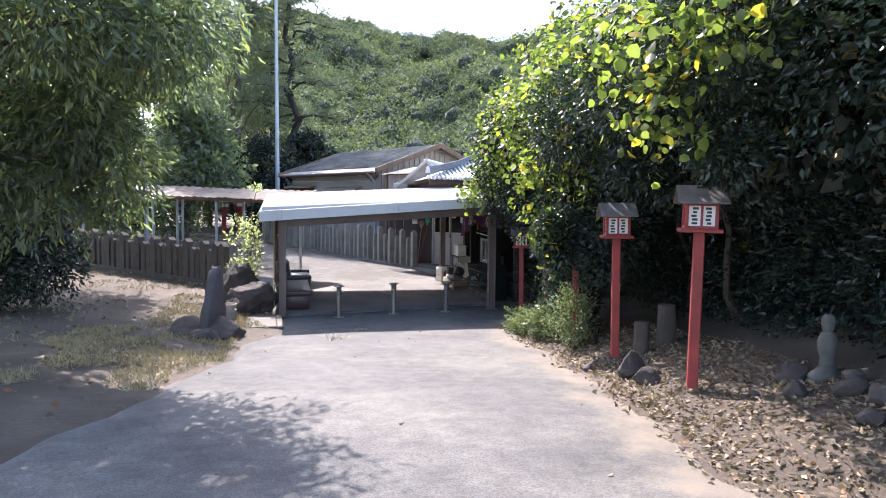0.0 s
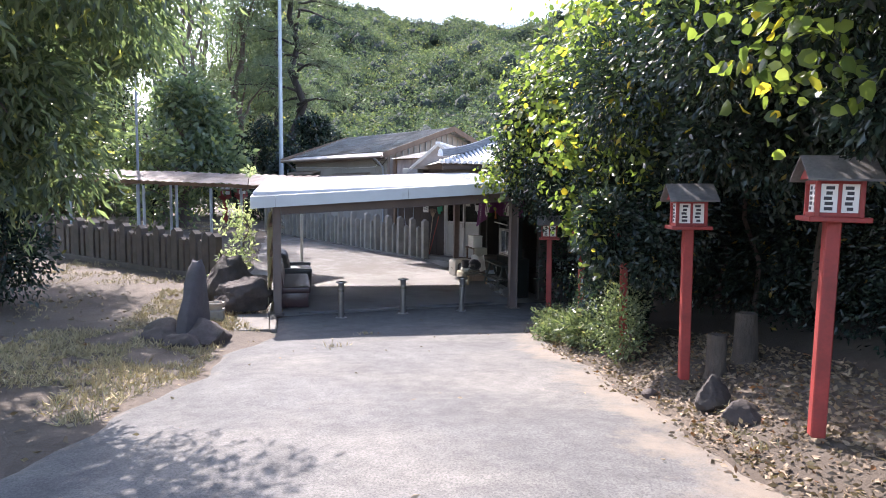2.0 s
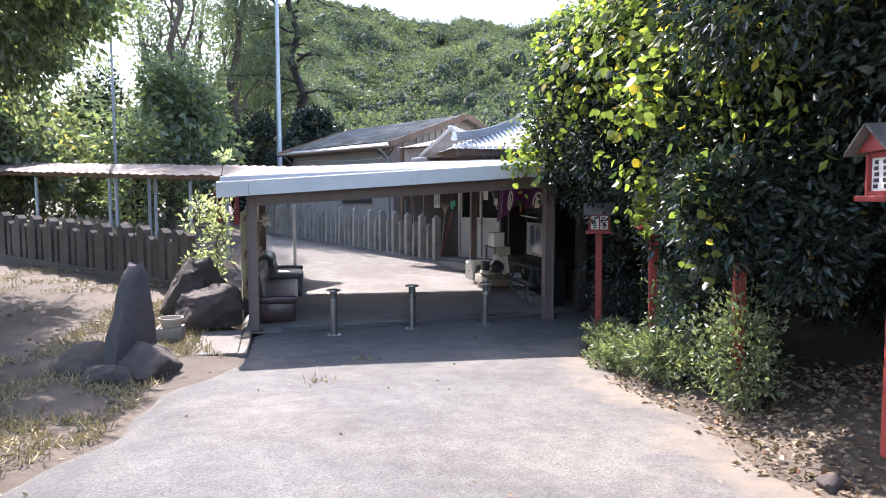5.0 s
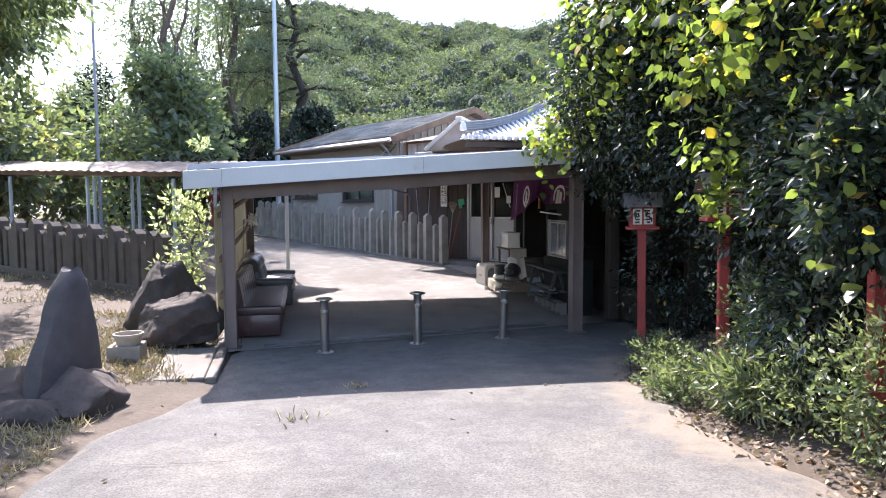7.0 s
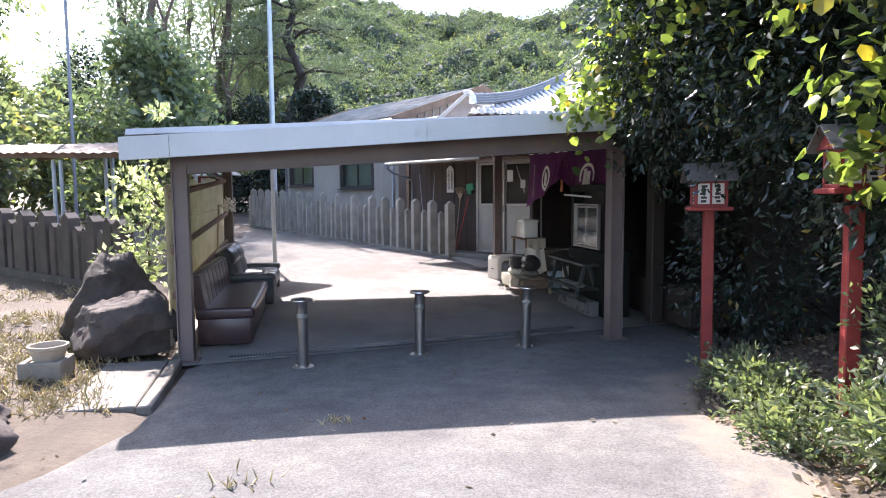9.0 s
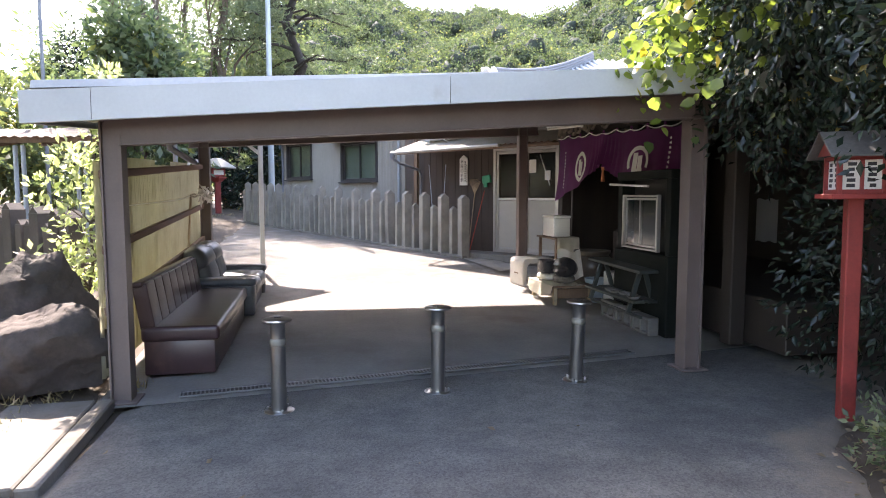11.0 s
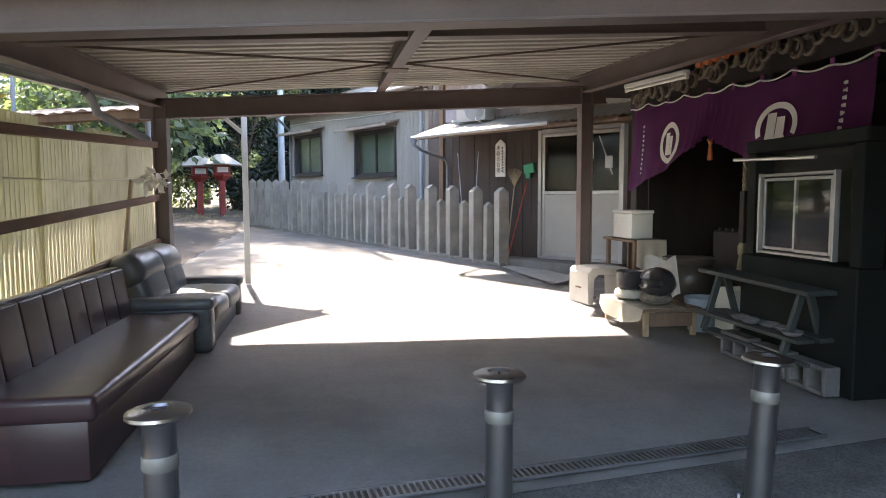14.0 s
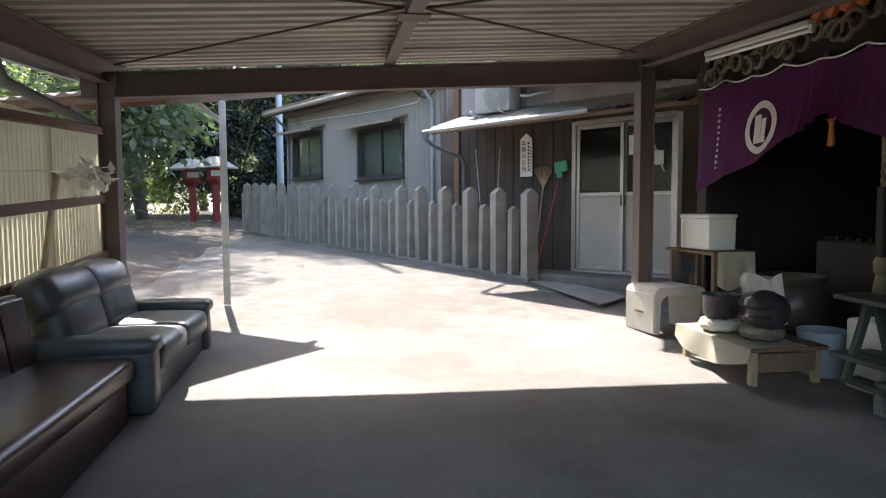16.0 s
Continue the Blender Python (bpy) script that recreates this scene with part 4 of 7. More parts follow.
        for k, (p, q) in enumerate(((a + 0.03, m + 0.02), (m - 0.02, b - 0.03))):
            bm = bmesh.new()
            d = -0.02 - 0.03 * k
            for x in (p + 0.018, q - 0.018):
                box(bm, on_house(x, d, (lo + hi) / 2), (0.035, 0.025, hi - lo - 0.065), HB, 0.003)
            for z in (lo + 0.05, hi - 0.05):
                box(bm, on_house((p + q) / 2, d, z), (q - p - 0.075, 0.024, 0.035), HB, 0.003)
            part("sash", bm, ALU_DARK, w, smooth=False)
            bm = bmesh.new()
            box(bm, on_house((p + q) / 2, d, (lo + hi) / 2), (q - p - 0.07, 0.006, hi - lo - 0.14), HB)
            part("pane", bm, GLASS, w, smooth=False)
        bm = bmesh.new()
        box(bm, on_house(m, -0.16, (lo + hi) / 2), (b - a + 0.2, 0.01, hi - lo + 0.2), HB)
        part("curtain", bm, CURTAIN, w, "pale green curtain behind the glass", smooth=False)
        bm = bmesh.new()
        box(bm, on_house(m, 0.07, lo - 0.045), (b - a + 0.12, 0.12, 0.03), HB, 0.004)
        part("window_sill", bm, ALU_DARK, w, smooth=False)
        bm = bmesh.new()
        tilt = HB @ Matrix.Rotation(radians(-14), 4, "X")
        box(bm, on_house(m + 0.1, 0.2, hi + 0.13), (b - a + 0.55, 0.46, 0.02), tilt, 0.003)
        for s in range(14):
            box(bm, on_house(a - 0.15 + s * (b - a + 0.5) / 13, 0.2, hi + 0.148), (0.02, 0.46, 0.016), tilt, 0.002)
        box(bm, on_house(m + 0.1, 0.42, hi + 0.06), (b - a + 0.56, 0.02, 0.07), HB, 0.003)
        part("hood", bm, TIN_BROWN, w, "rusty brown metal window hood", smooth=False)
    return t


house()


# ---- office wing with the sliding door ----
def on_office(along, out, z):
    n = Vector((OFFICE_D.y, -OFFICE_D.x))
    p = OFFICE + OFFICE_D * along * 1.1 - n * out * 1.1
    return Vector((p.x, p.y, z * 1.1 - 0.136))


OB = Matrix((OFFICE_D.to_3d(), Vector((-OFFICE_D.y, OFFICE_D.x, 0)), Vector((0, 0, 1)))).transposed().to_4x4() @ Matrix.Scale(1.1, 4)


def office():
    t = thing("office_wing", on_office(0.5, 0, 0.3), "brown board entrance wing with a low tin awning", "building")
    bm = bmesh.new()
    k = 0
    for a in np.arange(0.06, 2.1, 0.17):
        bm = box(bmesh.new(), on_office(a + 0.085, -0.04 - 0.004 * (k % 2), 1.5), (0.166, 0.07, 2.5), OB, 0.004)
        part("wall_board", bm, BROWN_WALL, t, smooth=False)
        k += 1
    for c, s in (((2.2, -2.5, 1.9), (0.1, 5.0, 3.2)), ((0.3, -0.08, 3.0), (4.0, 0.06, 0.95)), ((-2.2, -1.0, 1.9), (0.1, 2.2, 3.2)), ((0, -3.5, 1.9), (4.4, 0.1, 3.2))):
        part("side_wall", box(bmesh.new(), on_office(*c), s, OB), WOOD_BROWN, t, smooth=False)
    bm = bmesh.new()
    n = 150
    rows = [[bm.verts.new(on_office(2.1 - 4.0 * i / n, -0.02 + 0.008 * math.sin(i * 1.05), z)) for i in range(n + 1)] for z in (2.62, 3.4)]
    for i in range(n):
        bm.faces.new((rows[0][i], rows[0][i + 1], rows[1][i + 1], rows[1][i]))
    part("upper_wall", bm, surface("mauve_grey_tin", (0.34, 0.29, 0.28), 0.55, 0.1, 1.5, 30, 0.12, 0.05), t, "mauve-grey corrugated upper wall")
    # low gabled roof over it
    bm = bmesh.new()
    for s in (0, 1):
        q = [on_office(2.2, 0.25, 3.42), on_office(-2.6, 0.25, 3.42), on_office(-2.6, -1.4, 3.75), on_office(2.2, -1.4, 3.75)] if s == 0 else \
            [on_office(2.2, -1.4, 3.75), on_office(-2.6, -1.4, 3.75), on_office(-2.6, -3.8, 3.4), on_office(2.2, -3.8, 3.4)]
        bm.faces.new([bm.verts.new(p) for p in q])
    bmesh.ops.solidify(bm, geom=bm.faces[:], thickness=0.06)
    part("roof", bm, SLATE, t, smooth=False)
    # little gable that stands between the house and the tiled roof
    foot_l, apex, foot_r = Vector((3.9, 6.95, 3.22)), Vector((4.76, 6.95, 3.96)), Vector((5.75, 6.95, 3.2))
    bm = bmesh.new()
    plate(bm, (foot_l + Vector((0.05, 0.0, -0.02)), foot_r + Vector((-0.05, 0.0, -0.02)), apex + Vector((0, 0.0, -0.03))), (0, 0.05, 0))
    part("gable_wall", bm, TIN_BROWN, t, smooth=False)
    back = Vector((1.3, 2.4, 0))
    for p in (foot_l, foot_r):
        bm = bmesh.new()
        plate(bm, (p, apex, apex + back, p + back), (0, 0, 0.05))
        part("gable_roof", bm, SLATE, t, smooth=False)
        part("gable_board", beam(bmesh.new(), p + Vector((0, -0.03, -0.03)), apex + Vector((0, -0.03, 0.0)), 0.05, 0.08, 0.006), DOOR_GREY, t, "pale metal verge board", smooth=False)
    part("gable_ridge", beam(bmesh.new(), apex + Vector((0, 0, 0.04)), apex + back + Vector((0, 0, 0.04)), 0.16, 0.09, 0.02), TILE, t, smooth=False)
    # awning
    bm = bmesh.new()
    n = 110
    rows = [[bm.verts.new(on_office(1.95 - 3.9 * i / n, o, z + 0.012 * math.sin(i * 1.8))) for i in range(n + 1)] for o, z in ((0.0, 2.74), (0.45, 2.6), (0.86, 2.46))]
    for a, b in zip(rows, rows[1:]):
        for i in range(n):
            bm.faces.new((a[i], a[i + 1], b[i + 1], b[i]))
    bmesh.ops.solidify(bm, geom=bm.faces[:], thickness=0.004)
    aw = part("awning", bm, ROOF_STEEL, t, "pale corrugated tin awning sheet")
    for a in (1.85, 1.1, 0.4, -0.3, -1.0, -1.7):
        part("rafter", beam(bmesh.new(), on_office(a, 0.02, 2.68), on_office(a, 0.82, 2.42), 0.04, 0.06, 0.004), WOOD_BROWN, aw, smooth=False)
    part("edge_batten", beam(bmesh.new(), on_office(1.93, 0.8, 2.41), on_office(-1.93, 0.8, 2.41), 0.04, 0.05, 0.004), WOOD_BROWN, aw, smooth=False)
    bm = bmesh.new()
    tube(bm, [on_office(2.0, 0.9, 2.415), on_office(-0.7, 0.9, 2.44)], 0.032, 10)
    part("gutter", bm, DOOR_GREY, aw, "dirty white plastic gutter")
    bm = bmesh.new()
    tube(bm, [on_office(1.96, 0.9, 2.4), on_office(1.96, 0.88, 2.3), on_office(1.96, 0.7, 2.22), on_office(1.98, 0.12, 2.1), on_office(1.98, 0.06, 2.0), on_office(1.98, 0.06, 0.5)], 0.03, 10)
    lathe(bm, [(0.06, 0.06), (0.065, 0.0), (0.03, -0.08)], on_office(1.96, 0.9, 2.36), 12)
    part("downpipe", bm, PIPE_GREY, t)
    # sliding door
    fr = bmesh.new()
    for a in (0.03, -1.36):
        box(fr, on_office(a, 0.0, 1.47), (0.06, 0.12, 1.96), OB, 0.004)
    box(fr, on_office(-0.665, 0.0, 2.43), (1.33, 0.12, 0.06), OB, 0.004)
    box(fr, on_office(-0.665, 0.0, 0.5), (1.33, 0.13, 0.05), OB, 0.004)
    door = part("sliding_door", fr, ALU, t, "two-panel sliding door with glass above", smooth=False)
    for k, (a, b) in enumerate(((0.0, -0.68), (-0.65, -1.33))):
        d = 0.02 - 0.04 * k
        bm = bmesh.new()
        for x in (a - 0.025, b + 0.025):
            box(bm, on_office(x, d, 1.46), (0.05, 0.03, 1.86), OB, 0.003)
        for z, h in ((2.37, 0.05), (1.5, 0.05), (0.56, 0.06)):
            box(bm, on_office((a + b) / 2, d, z), (abs(a - b) - 0.102, 0.028, h), OB, 0.003)
        leaf = part("door_leaf", bm, ALU, door, smooth=False)
        bm = bmesh.new()
        box(bm, on_office((a + b) / 2, d, 1.03), (abs(a - b) - 0.1, 0.014, 0.88), OB)
        part("lower_panel", bm, DOOR_GREY, door, "pale lower door panel", smooth=False)
        bm = bmesh.new()
        box(bm, on_office((a + b) / 2, d, 1.935), (abs(a - b) - 0.1, 0.006, 0.81), OB)
        part("pane", bm, DOOR_GLASS, door, smooth=False)
        # black sheet added behind each pane, its colour standing for the room's shade
        part("unlit_room_sheet", box(bmesh.new(), on_office((a + b) / 2, d - 0.03 - 0.03 * (1 - k), 1.935), (abs(a - b) - 0.1, 0.004, 0.81), OB), BLACK, door, "black sheet in place of the unlit room behind the glass", smooth=False)
        bm = bmesh.new()
        box(bm, on_office(b + 0.03 if k == 0 else a - 0.03, d + 0.02, 1.42), (0.02, 0.012, 0.14), OB, 0.003)
        part("pull", bm, ALU_DARK, door, "dark finger pull")
    bm = bmesh.new()
    box(bm, on_office(-0.82, 0.03, 2.1), (0.15, 0.004, 0.24), OB)
    part("notice", bm, PAPER, door, "white paper notice", smooth=False)
    part("notice", box(bmesh.new(), on_office(-1.13, 0.012, 1.93), (0.12, 0.004, 0.17), OB), PAPER, door, "white paper notice", smooth=False)
    return t


office()


def entrance_step():
    t = thing("entrance_step", (4.9, 6.7, 0.2), "concrete entrance step with a lower landing slab", "step")
    bm = bmesh.new()
    box(bm, on_office(-0.45, 0.3, 0.37), (2.0, 0.5, 0.24), OB, 0.015, 2)
    part("upper_step", bm, SLAB, t)

    def slab(u, v):
        a, b = Vector((4.5, 7.72)).lerp(Vector((4.72, 5.66)), v), Vector((5.02, 7.78)).lerp(Vector((5.3, 6.2)), v)
        p = b.lerp(a, u)
        return (p.x, p.y, 0.3 - 0.04 * v)
    bm = slab_mesh(4, 8, slab, 0.12)
    bmesh.ops.recalc_face_normals(bm, faces=bm.faces[:])
    part("landing", bm, BLOCK, t, smooth=False)
    return t


entrance_step()


def aircon():
    t = thing("air_conditioner", on_office(1.35, 0.35, 2.66), "white outdoor air-conditioner unit on the awning", "air conditioner")
    c = on_office(1.1, 0.33, 2.88)
    bm = bmesh.new()
    box(bm, c, (0.62, 0.26, 0.46), OB, 0.02, 2)
    part("case", bm, DOOR_GREY, t)
    bm = bmesh.new()
    for k in range(6):
        r = 0.05 + k * 0.032
        pts = [c + OB.to_3x3() @ Vector((-0.1 + r * math.cos(a), 0.148, r * math.sin(a))) for a in np.linspace(0, 2 * math.pi, 21)]
        tube(bm, pts, 0.005, 5, cap=False)
    part("fan_grille", bm, PIPE_GREY, t)
    bm = bmesh.new()
    for a in (1.35, 0.85):
        beam(bm, on_office(a, 0.1, 2.66), on_office(a, 0.62, 2.66), 0.03, 0.03, 0.003)
        beam(bm, on_office(a, 0.6, 2.64), on_office(a, 0.3, 2.56), 0.025, 0.02, 0.002)
        beam(bm, on_office(a, 0.2, 2.64), on_office(a, 0.2, 2.7), 0.03, 0.03, 0.002)
    part("bracket", bm, PLASTIC_WHITE, t, smooth=False)
    bm = bmesh.new()
    tube(bm, [on_office(0.72, 0.3, 2.85), on_office(0.6, 0.3, 2.83), on_office(0.5, 0.2, 2.86), on_office(0.4, 0.02, 2.9)], 0.018, 8)
    part("hose", bm, PLASTIC_WHITE, t)
    return t


aircon()


# ---- shrine front at the side of the carport ----
def shrine():
    t = thing("shrine_hall", (5.5, 3, 0.1), "dark timber shrine hall with a shadowed open front", "building")
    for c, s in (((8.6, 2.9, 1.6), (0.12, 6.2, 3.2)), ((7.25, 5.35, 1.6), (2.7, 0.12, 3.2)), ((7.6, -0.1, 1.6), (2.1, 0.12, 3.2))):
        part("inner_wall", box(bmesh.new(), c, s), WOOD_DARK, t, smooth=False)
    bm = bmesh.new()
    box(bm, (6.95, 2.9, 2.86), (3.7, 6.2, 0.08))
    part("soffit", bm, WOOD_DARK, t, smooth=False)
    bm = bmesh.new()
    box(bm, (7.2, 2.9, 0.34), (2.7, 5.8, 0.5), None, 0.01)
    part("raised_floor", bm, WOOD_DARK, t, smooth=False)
    for y in (5.2, 2.62, 0.62):
        bm = bmesh.new()
        box(bm, (5.72, y, 1.45), (0.17, 0.17, 2.75), None, 0.012)
        part("pillar", bm, WOOD_DARK, t, smooth=False)
    bm = bmesh.new()
    box(bm, (5.72, 2.9, 2.62), (0.16, 4.9, 0.24), None, 0.01)
    part("lintel", bm, WOOD_DARK, t, smooth=False)
    # carved transom above the curtain
    bm = bmesh.new()
    rng = random.Random(8)
    carved = surface("carved_wood", (0.17, 0.14, 0.1), 0.7, 0, 5, 40, 0.3, 0.3)
    for k in range(34):
        y = 1.0 + k * 0.115
        pts = [(5.45 + 0.03 * math.sin(k), y + 0.12 * math.cos(a) * (1 - a / 9), 2.62 + 0.11 * math.sin(a) * (1 - a / 9) + 0.05 * math.sin(k * 1.3)) for a in np.linspace(0, 6, 12)]
        part("carved_curl", tube(bmesh.new(), pts, 0.021, 6), carved, t, "weathered curling carved wood")
    for k in range(9):
        y = 2.0 + k * 0.14
        part("painted_carving", tube(bmesh.new(), [(5.4, y, 2.72), (5.36, y + 0.08, 2.8), (5.38, y + 0.17, 2.71)], 0.045, 6), ORANGE, t, "faded orange painted carving")
    bm.free()
    return t


shrine()


def hip_roof():
    t = thing("tiled_roof", (6, 7, 3.4), "silver-grey Japanese tile hip roof with a stacked ridge", "roof")
    # eave facing the drive, corner at (4.35, 5.0), hip running back to the right
    E, C = 3.32, Vector((4.35, 5.05, 3.32))
    top = Vector((7.6, 8.4, 4.55))
    bm = bmesh.new()
    n = 30
    for k in range(n):
        x = 4.45 + k * 0.165
        f = min(1.0, (x - 4.35) / (7.6 - 4.35))
        y1, z1 = 5.05 + f * 3.35, E + f * 1.23 - 0.1 * math.sin(f * math.pi) 
        pts = [(x, 5.0 + (y1 - 5.0) * s, E + (z1 - E) * s - 0.1 * math.sin(s * math.pi) * f) for s in np.linspace(0, 1, 8)]
        tube(bm, pts, 0.055, 8)
        lathe(bm, [(0.062, -0.03), (0.062, 0.03)], (x, 4.985, E), 10)
        w = [(x + 0.083, p[1], p[2] - 0.035) for p in pts]
        for a, b in zip(pts, pts[1:]):
            q = [(a[0] - 0.085, a[1], a[2] - 0.03), (a[0] + 0.085, a[1], a[2] - 0.03), (b[0] + 0.085, b[1], b[2] - 0.03), (b[0] - 0.085, b[1], b[2] - 0.03)]
            bm.faces.new([bm.verts.new(p) for p in q])
    part("front_slope", bm, TILE, t)
    bm = bmesh.new()
    q = [(4.35, 5.05, E - 0.03), (4.35, 11, E - 0.03), (7.6, 11, 4.5), (7.6, 8.4, 4.5)]
    bm.faces.new([bm.verts.new(p) for p in q])
    q = [(4.35, 11, E - 0.03), (11, 11, E - 0.03), (7.6, 11, 4.5)]
    bm.faces.new([bm.verts.new(p) for p in q])
    part("side_slope", bm, TILE, t, smooth=False)
    bm = bmesh.new()
    for k, (r, dz) in enumerate(((0.14, 0.03), (0.13, 0.08), (0.12, 0.13), (0.1, 0.18))):
        pts = [C.lerp(top, s) + Vector((0, 0, dz - 0.1 * math.sin(s * math.pi) + 0.14 * (1 - s) ** 3)) for s in np.linspace(0.04, 1, 12)]
        tube(bm, pts, r * 0.34, 8)
    part("hip_ridge", bm, surface("dark_ridge_tile", (0.13, 0.13, 0.13), 0.45, 0, 3, 40, 0.25, 0.2), t, "dark stacked hip ridge tiles")
    bm = rock_mesh((4.42, 5.1, 3.56), (0.09, 0.08, 0.14), 31, 3, 0.3)
    part("ridge_end_tile", bm, TILE, t, "moulded ridge-end tile")
    bm = bmesh.new()
    box(bm, (7.6, 5.15, E - 0.13), (6.2, 0.1, 0.14), None, 0.01)
    box(bm, (8.15, 5.35, E - 0.6), (4.9, 0.08, 0.9), None, 0.01)
    part("eaves_board", bm, BROWN_WALL, t, smooth=False)
    return t


hip_roof()


# ---- vegetation ----
RNG = np.random.default_rng(11)


def join(parts):
    vs, fs, n = [], [], 0
    for v, f in parts:
        vs.append(v)
        fs.append(f + n)
        n += len(v)
    return np.concatenate(vs), np.concatenate(fs)


def leaf_part(name, parts, material, parent, label="", kind=""):
    v, f = join(parts)
    if parent is not None:
        v = v - np.array(parent.matrix_basis.translation)
    ob = new(name, mesh_of(name, v, f, material))
    if parent is not None:
        ob.parent = parent
    return tagged(ob, label, kind=kind)


def blobs(rng, specs, length, width, droop=0.2, lumps=0.25, inner=0.55, spread=0.8):
    out = []
    for c, r, n in specs:
        p, d = shell_points(rng, n, c, r, inner, lumps)
        out.append(leaf_arrays(p, length, width, rng, droop, d, spread))
    return out


def limb(bm, a, b, r0, r1, rng, sag=0.1, n=6, sides=7):
    a, b = Vector(a), Vector(b)
    pts, rad = [], []
    L = (b - a).length
    for i in range(n + 1):
        s = i / n
        j = Vector((rng.uniform(-1, 1), rng.uniform(-1, 1), rng.uniform(-1, 1))) * L * 0.035 * (1 if 0 < i < n else 0)
        pts.append(a.lerp(b, s) + j + Vector((0, 0, sag * L * math.sin(s * math.pi))))
        rad.append(r0 + (r1 - r0) * s)
    tube(bm, pts, r0, sides, rad)
    return pts


def thicket():
    t = thing("vine_thicket", (5.6, -5.0, 0.6), "dense evergreen thicket hung with bright climbing vines", "hedge")
    rng = random.Random(4)
    for k in range(8):
        bm = bmesh.new()
        y = -13 + k * 1.6
        x = edge_right(y) + rng.uniform(2.5, 3.2)
        limb(bm, (x, y, ground(x, y) - 0.05), (x + rng.uniform(-1.2, 0.3), y + rng.uniform(-0.6, 0.6), rng.uniform(3.2, 4.6)), rng.uniform(0.03, 0.06), 0.02, rng, 0.02)
        part("stem", bm, BARK, t)
    deep, vine = [], []
    # canopy over the lanterns, then the dark mass behind, then the far end by the carport
    y = -14.5
    while y < -0.3:
        e = edge_right(y)
        near = smooth01((-6.5 - y) / 4)
        cx = e + 1.35 + 0.35 * near
        deep.append(((cx, y, 3.6 + 0.25 * math.sin(y * 1.9) + 0.5 * near), (1.25, 1.0, 1.25), 2600))
        deep.append(((cx + 0.5, y, 5.0 + 0.6 * near + 0.3 * math.sin(y * 1.3)), (1.3, 1.0, 1.0), 1500))
        deep.append(((e + 2.9, y, 1.7), (0.75, 0.9, 1.9), 1700))
        y += 0.85
    for c, r, n in (((4.75, -1.2, 3.3), (0.7, 0.9, 1.1), 2600), ((5.3, -0.5, 2.9), (0.8, 0.8, 1.2), 2200), ((5.9, -1.2, 1.4), (0.8, 0.9, 1.5), 2000),
                    ((5.2, -2.6, 2.9), (0.9, 1.0, 1.3), 2400), ((6.0, 0.3, 3.8), (1.2, 1.6, 1.0), 2400), ((5.0, -3.6, 2.0), (0.45, 0.7, 0.9), 1200),
                    ((4.85, -4.9, 1.9), (0.5, 0.7, 0.9), 1300), ((4.7, -5.9, 2.1), (0.45, 0.6, 0.7), 900), ((4.65, -4.75, 0.95), (0.42, 0.6, 0.8), 1700), ((4.5, -4.85, 2.3), (0.42, 0.65, 0.8), 1600), ((4.85, -4.1, 2.6), (0.4, 0.5, 0.8), 1200), ((3.75, -8.0, 3.75), (0.65, 0.8, 0.6), 1500), ((3.95, -6.1, 3.6), (0.6, 0.8, 0.65), 1500), ((3.6, -9.5, 3.85), (0.6, 0.7, 0.55), 1300), ((3.85, -9.5, 2.95), (0.38, 0.35, 0.32), 700), ((4.2, -7.4, 2.95), (0.4, 0.4, 0.35), 600), ((4.0, -5.75, 1.98), (0.36, 0.36, 0.45), 1700), ((4.45, -6.1, 1.75), (0.35, 0.4, 0.45), 900), ((7.2, 1.5, 3.6), (1.5, 2.0, 0.9), 1800), ((5.3, -2.2, 4.0), (1.0, 1.2, 0.7), 2600), ((5.0, -1.3, 3.9), (0.9, 0.9, 0.8), 2200), ((5.6, -3.4, 4.2), (1.1, 1.2, 0.8), 2400), ((6.3, -2.0, 2.6), (0.7, 1.2, 1.4), 2400), ((6.2, -3.8, 2.4), (0.7, 1.2, 1.4), 2400)):
        deep.append((c, r, n))
    leaf_part("foliage", blobs(RNG, [(c, r, int(n * 2.1)) for c, r, n in deep], 0.082, 0.036, 0.35, 0.22, 0.5, 0.75), LEAF_DEEP, t, "glossy dark evergreen leaves", "stuff")
    # a hidden core of oversized dark leaves, added only to keep the light out
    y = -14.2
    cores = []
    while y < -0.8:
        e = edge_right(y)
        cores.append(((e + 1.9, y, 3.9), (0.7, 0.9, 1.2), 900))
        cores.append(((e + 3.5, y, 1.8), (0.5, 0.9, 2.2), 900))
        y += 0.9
    leaf_part("light_blocking_core", blobs(RNG, cores, 0.26, 0.16, 0.2, 0.15, 0.2, 1.0), LEAF_DEEP, t, "large added leaves that keep light out of the thicket", "stuff")
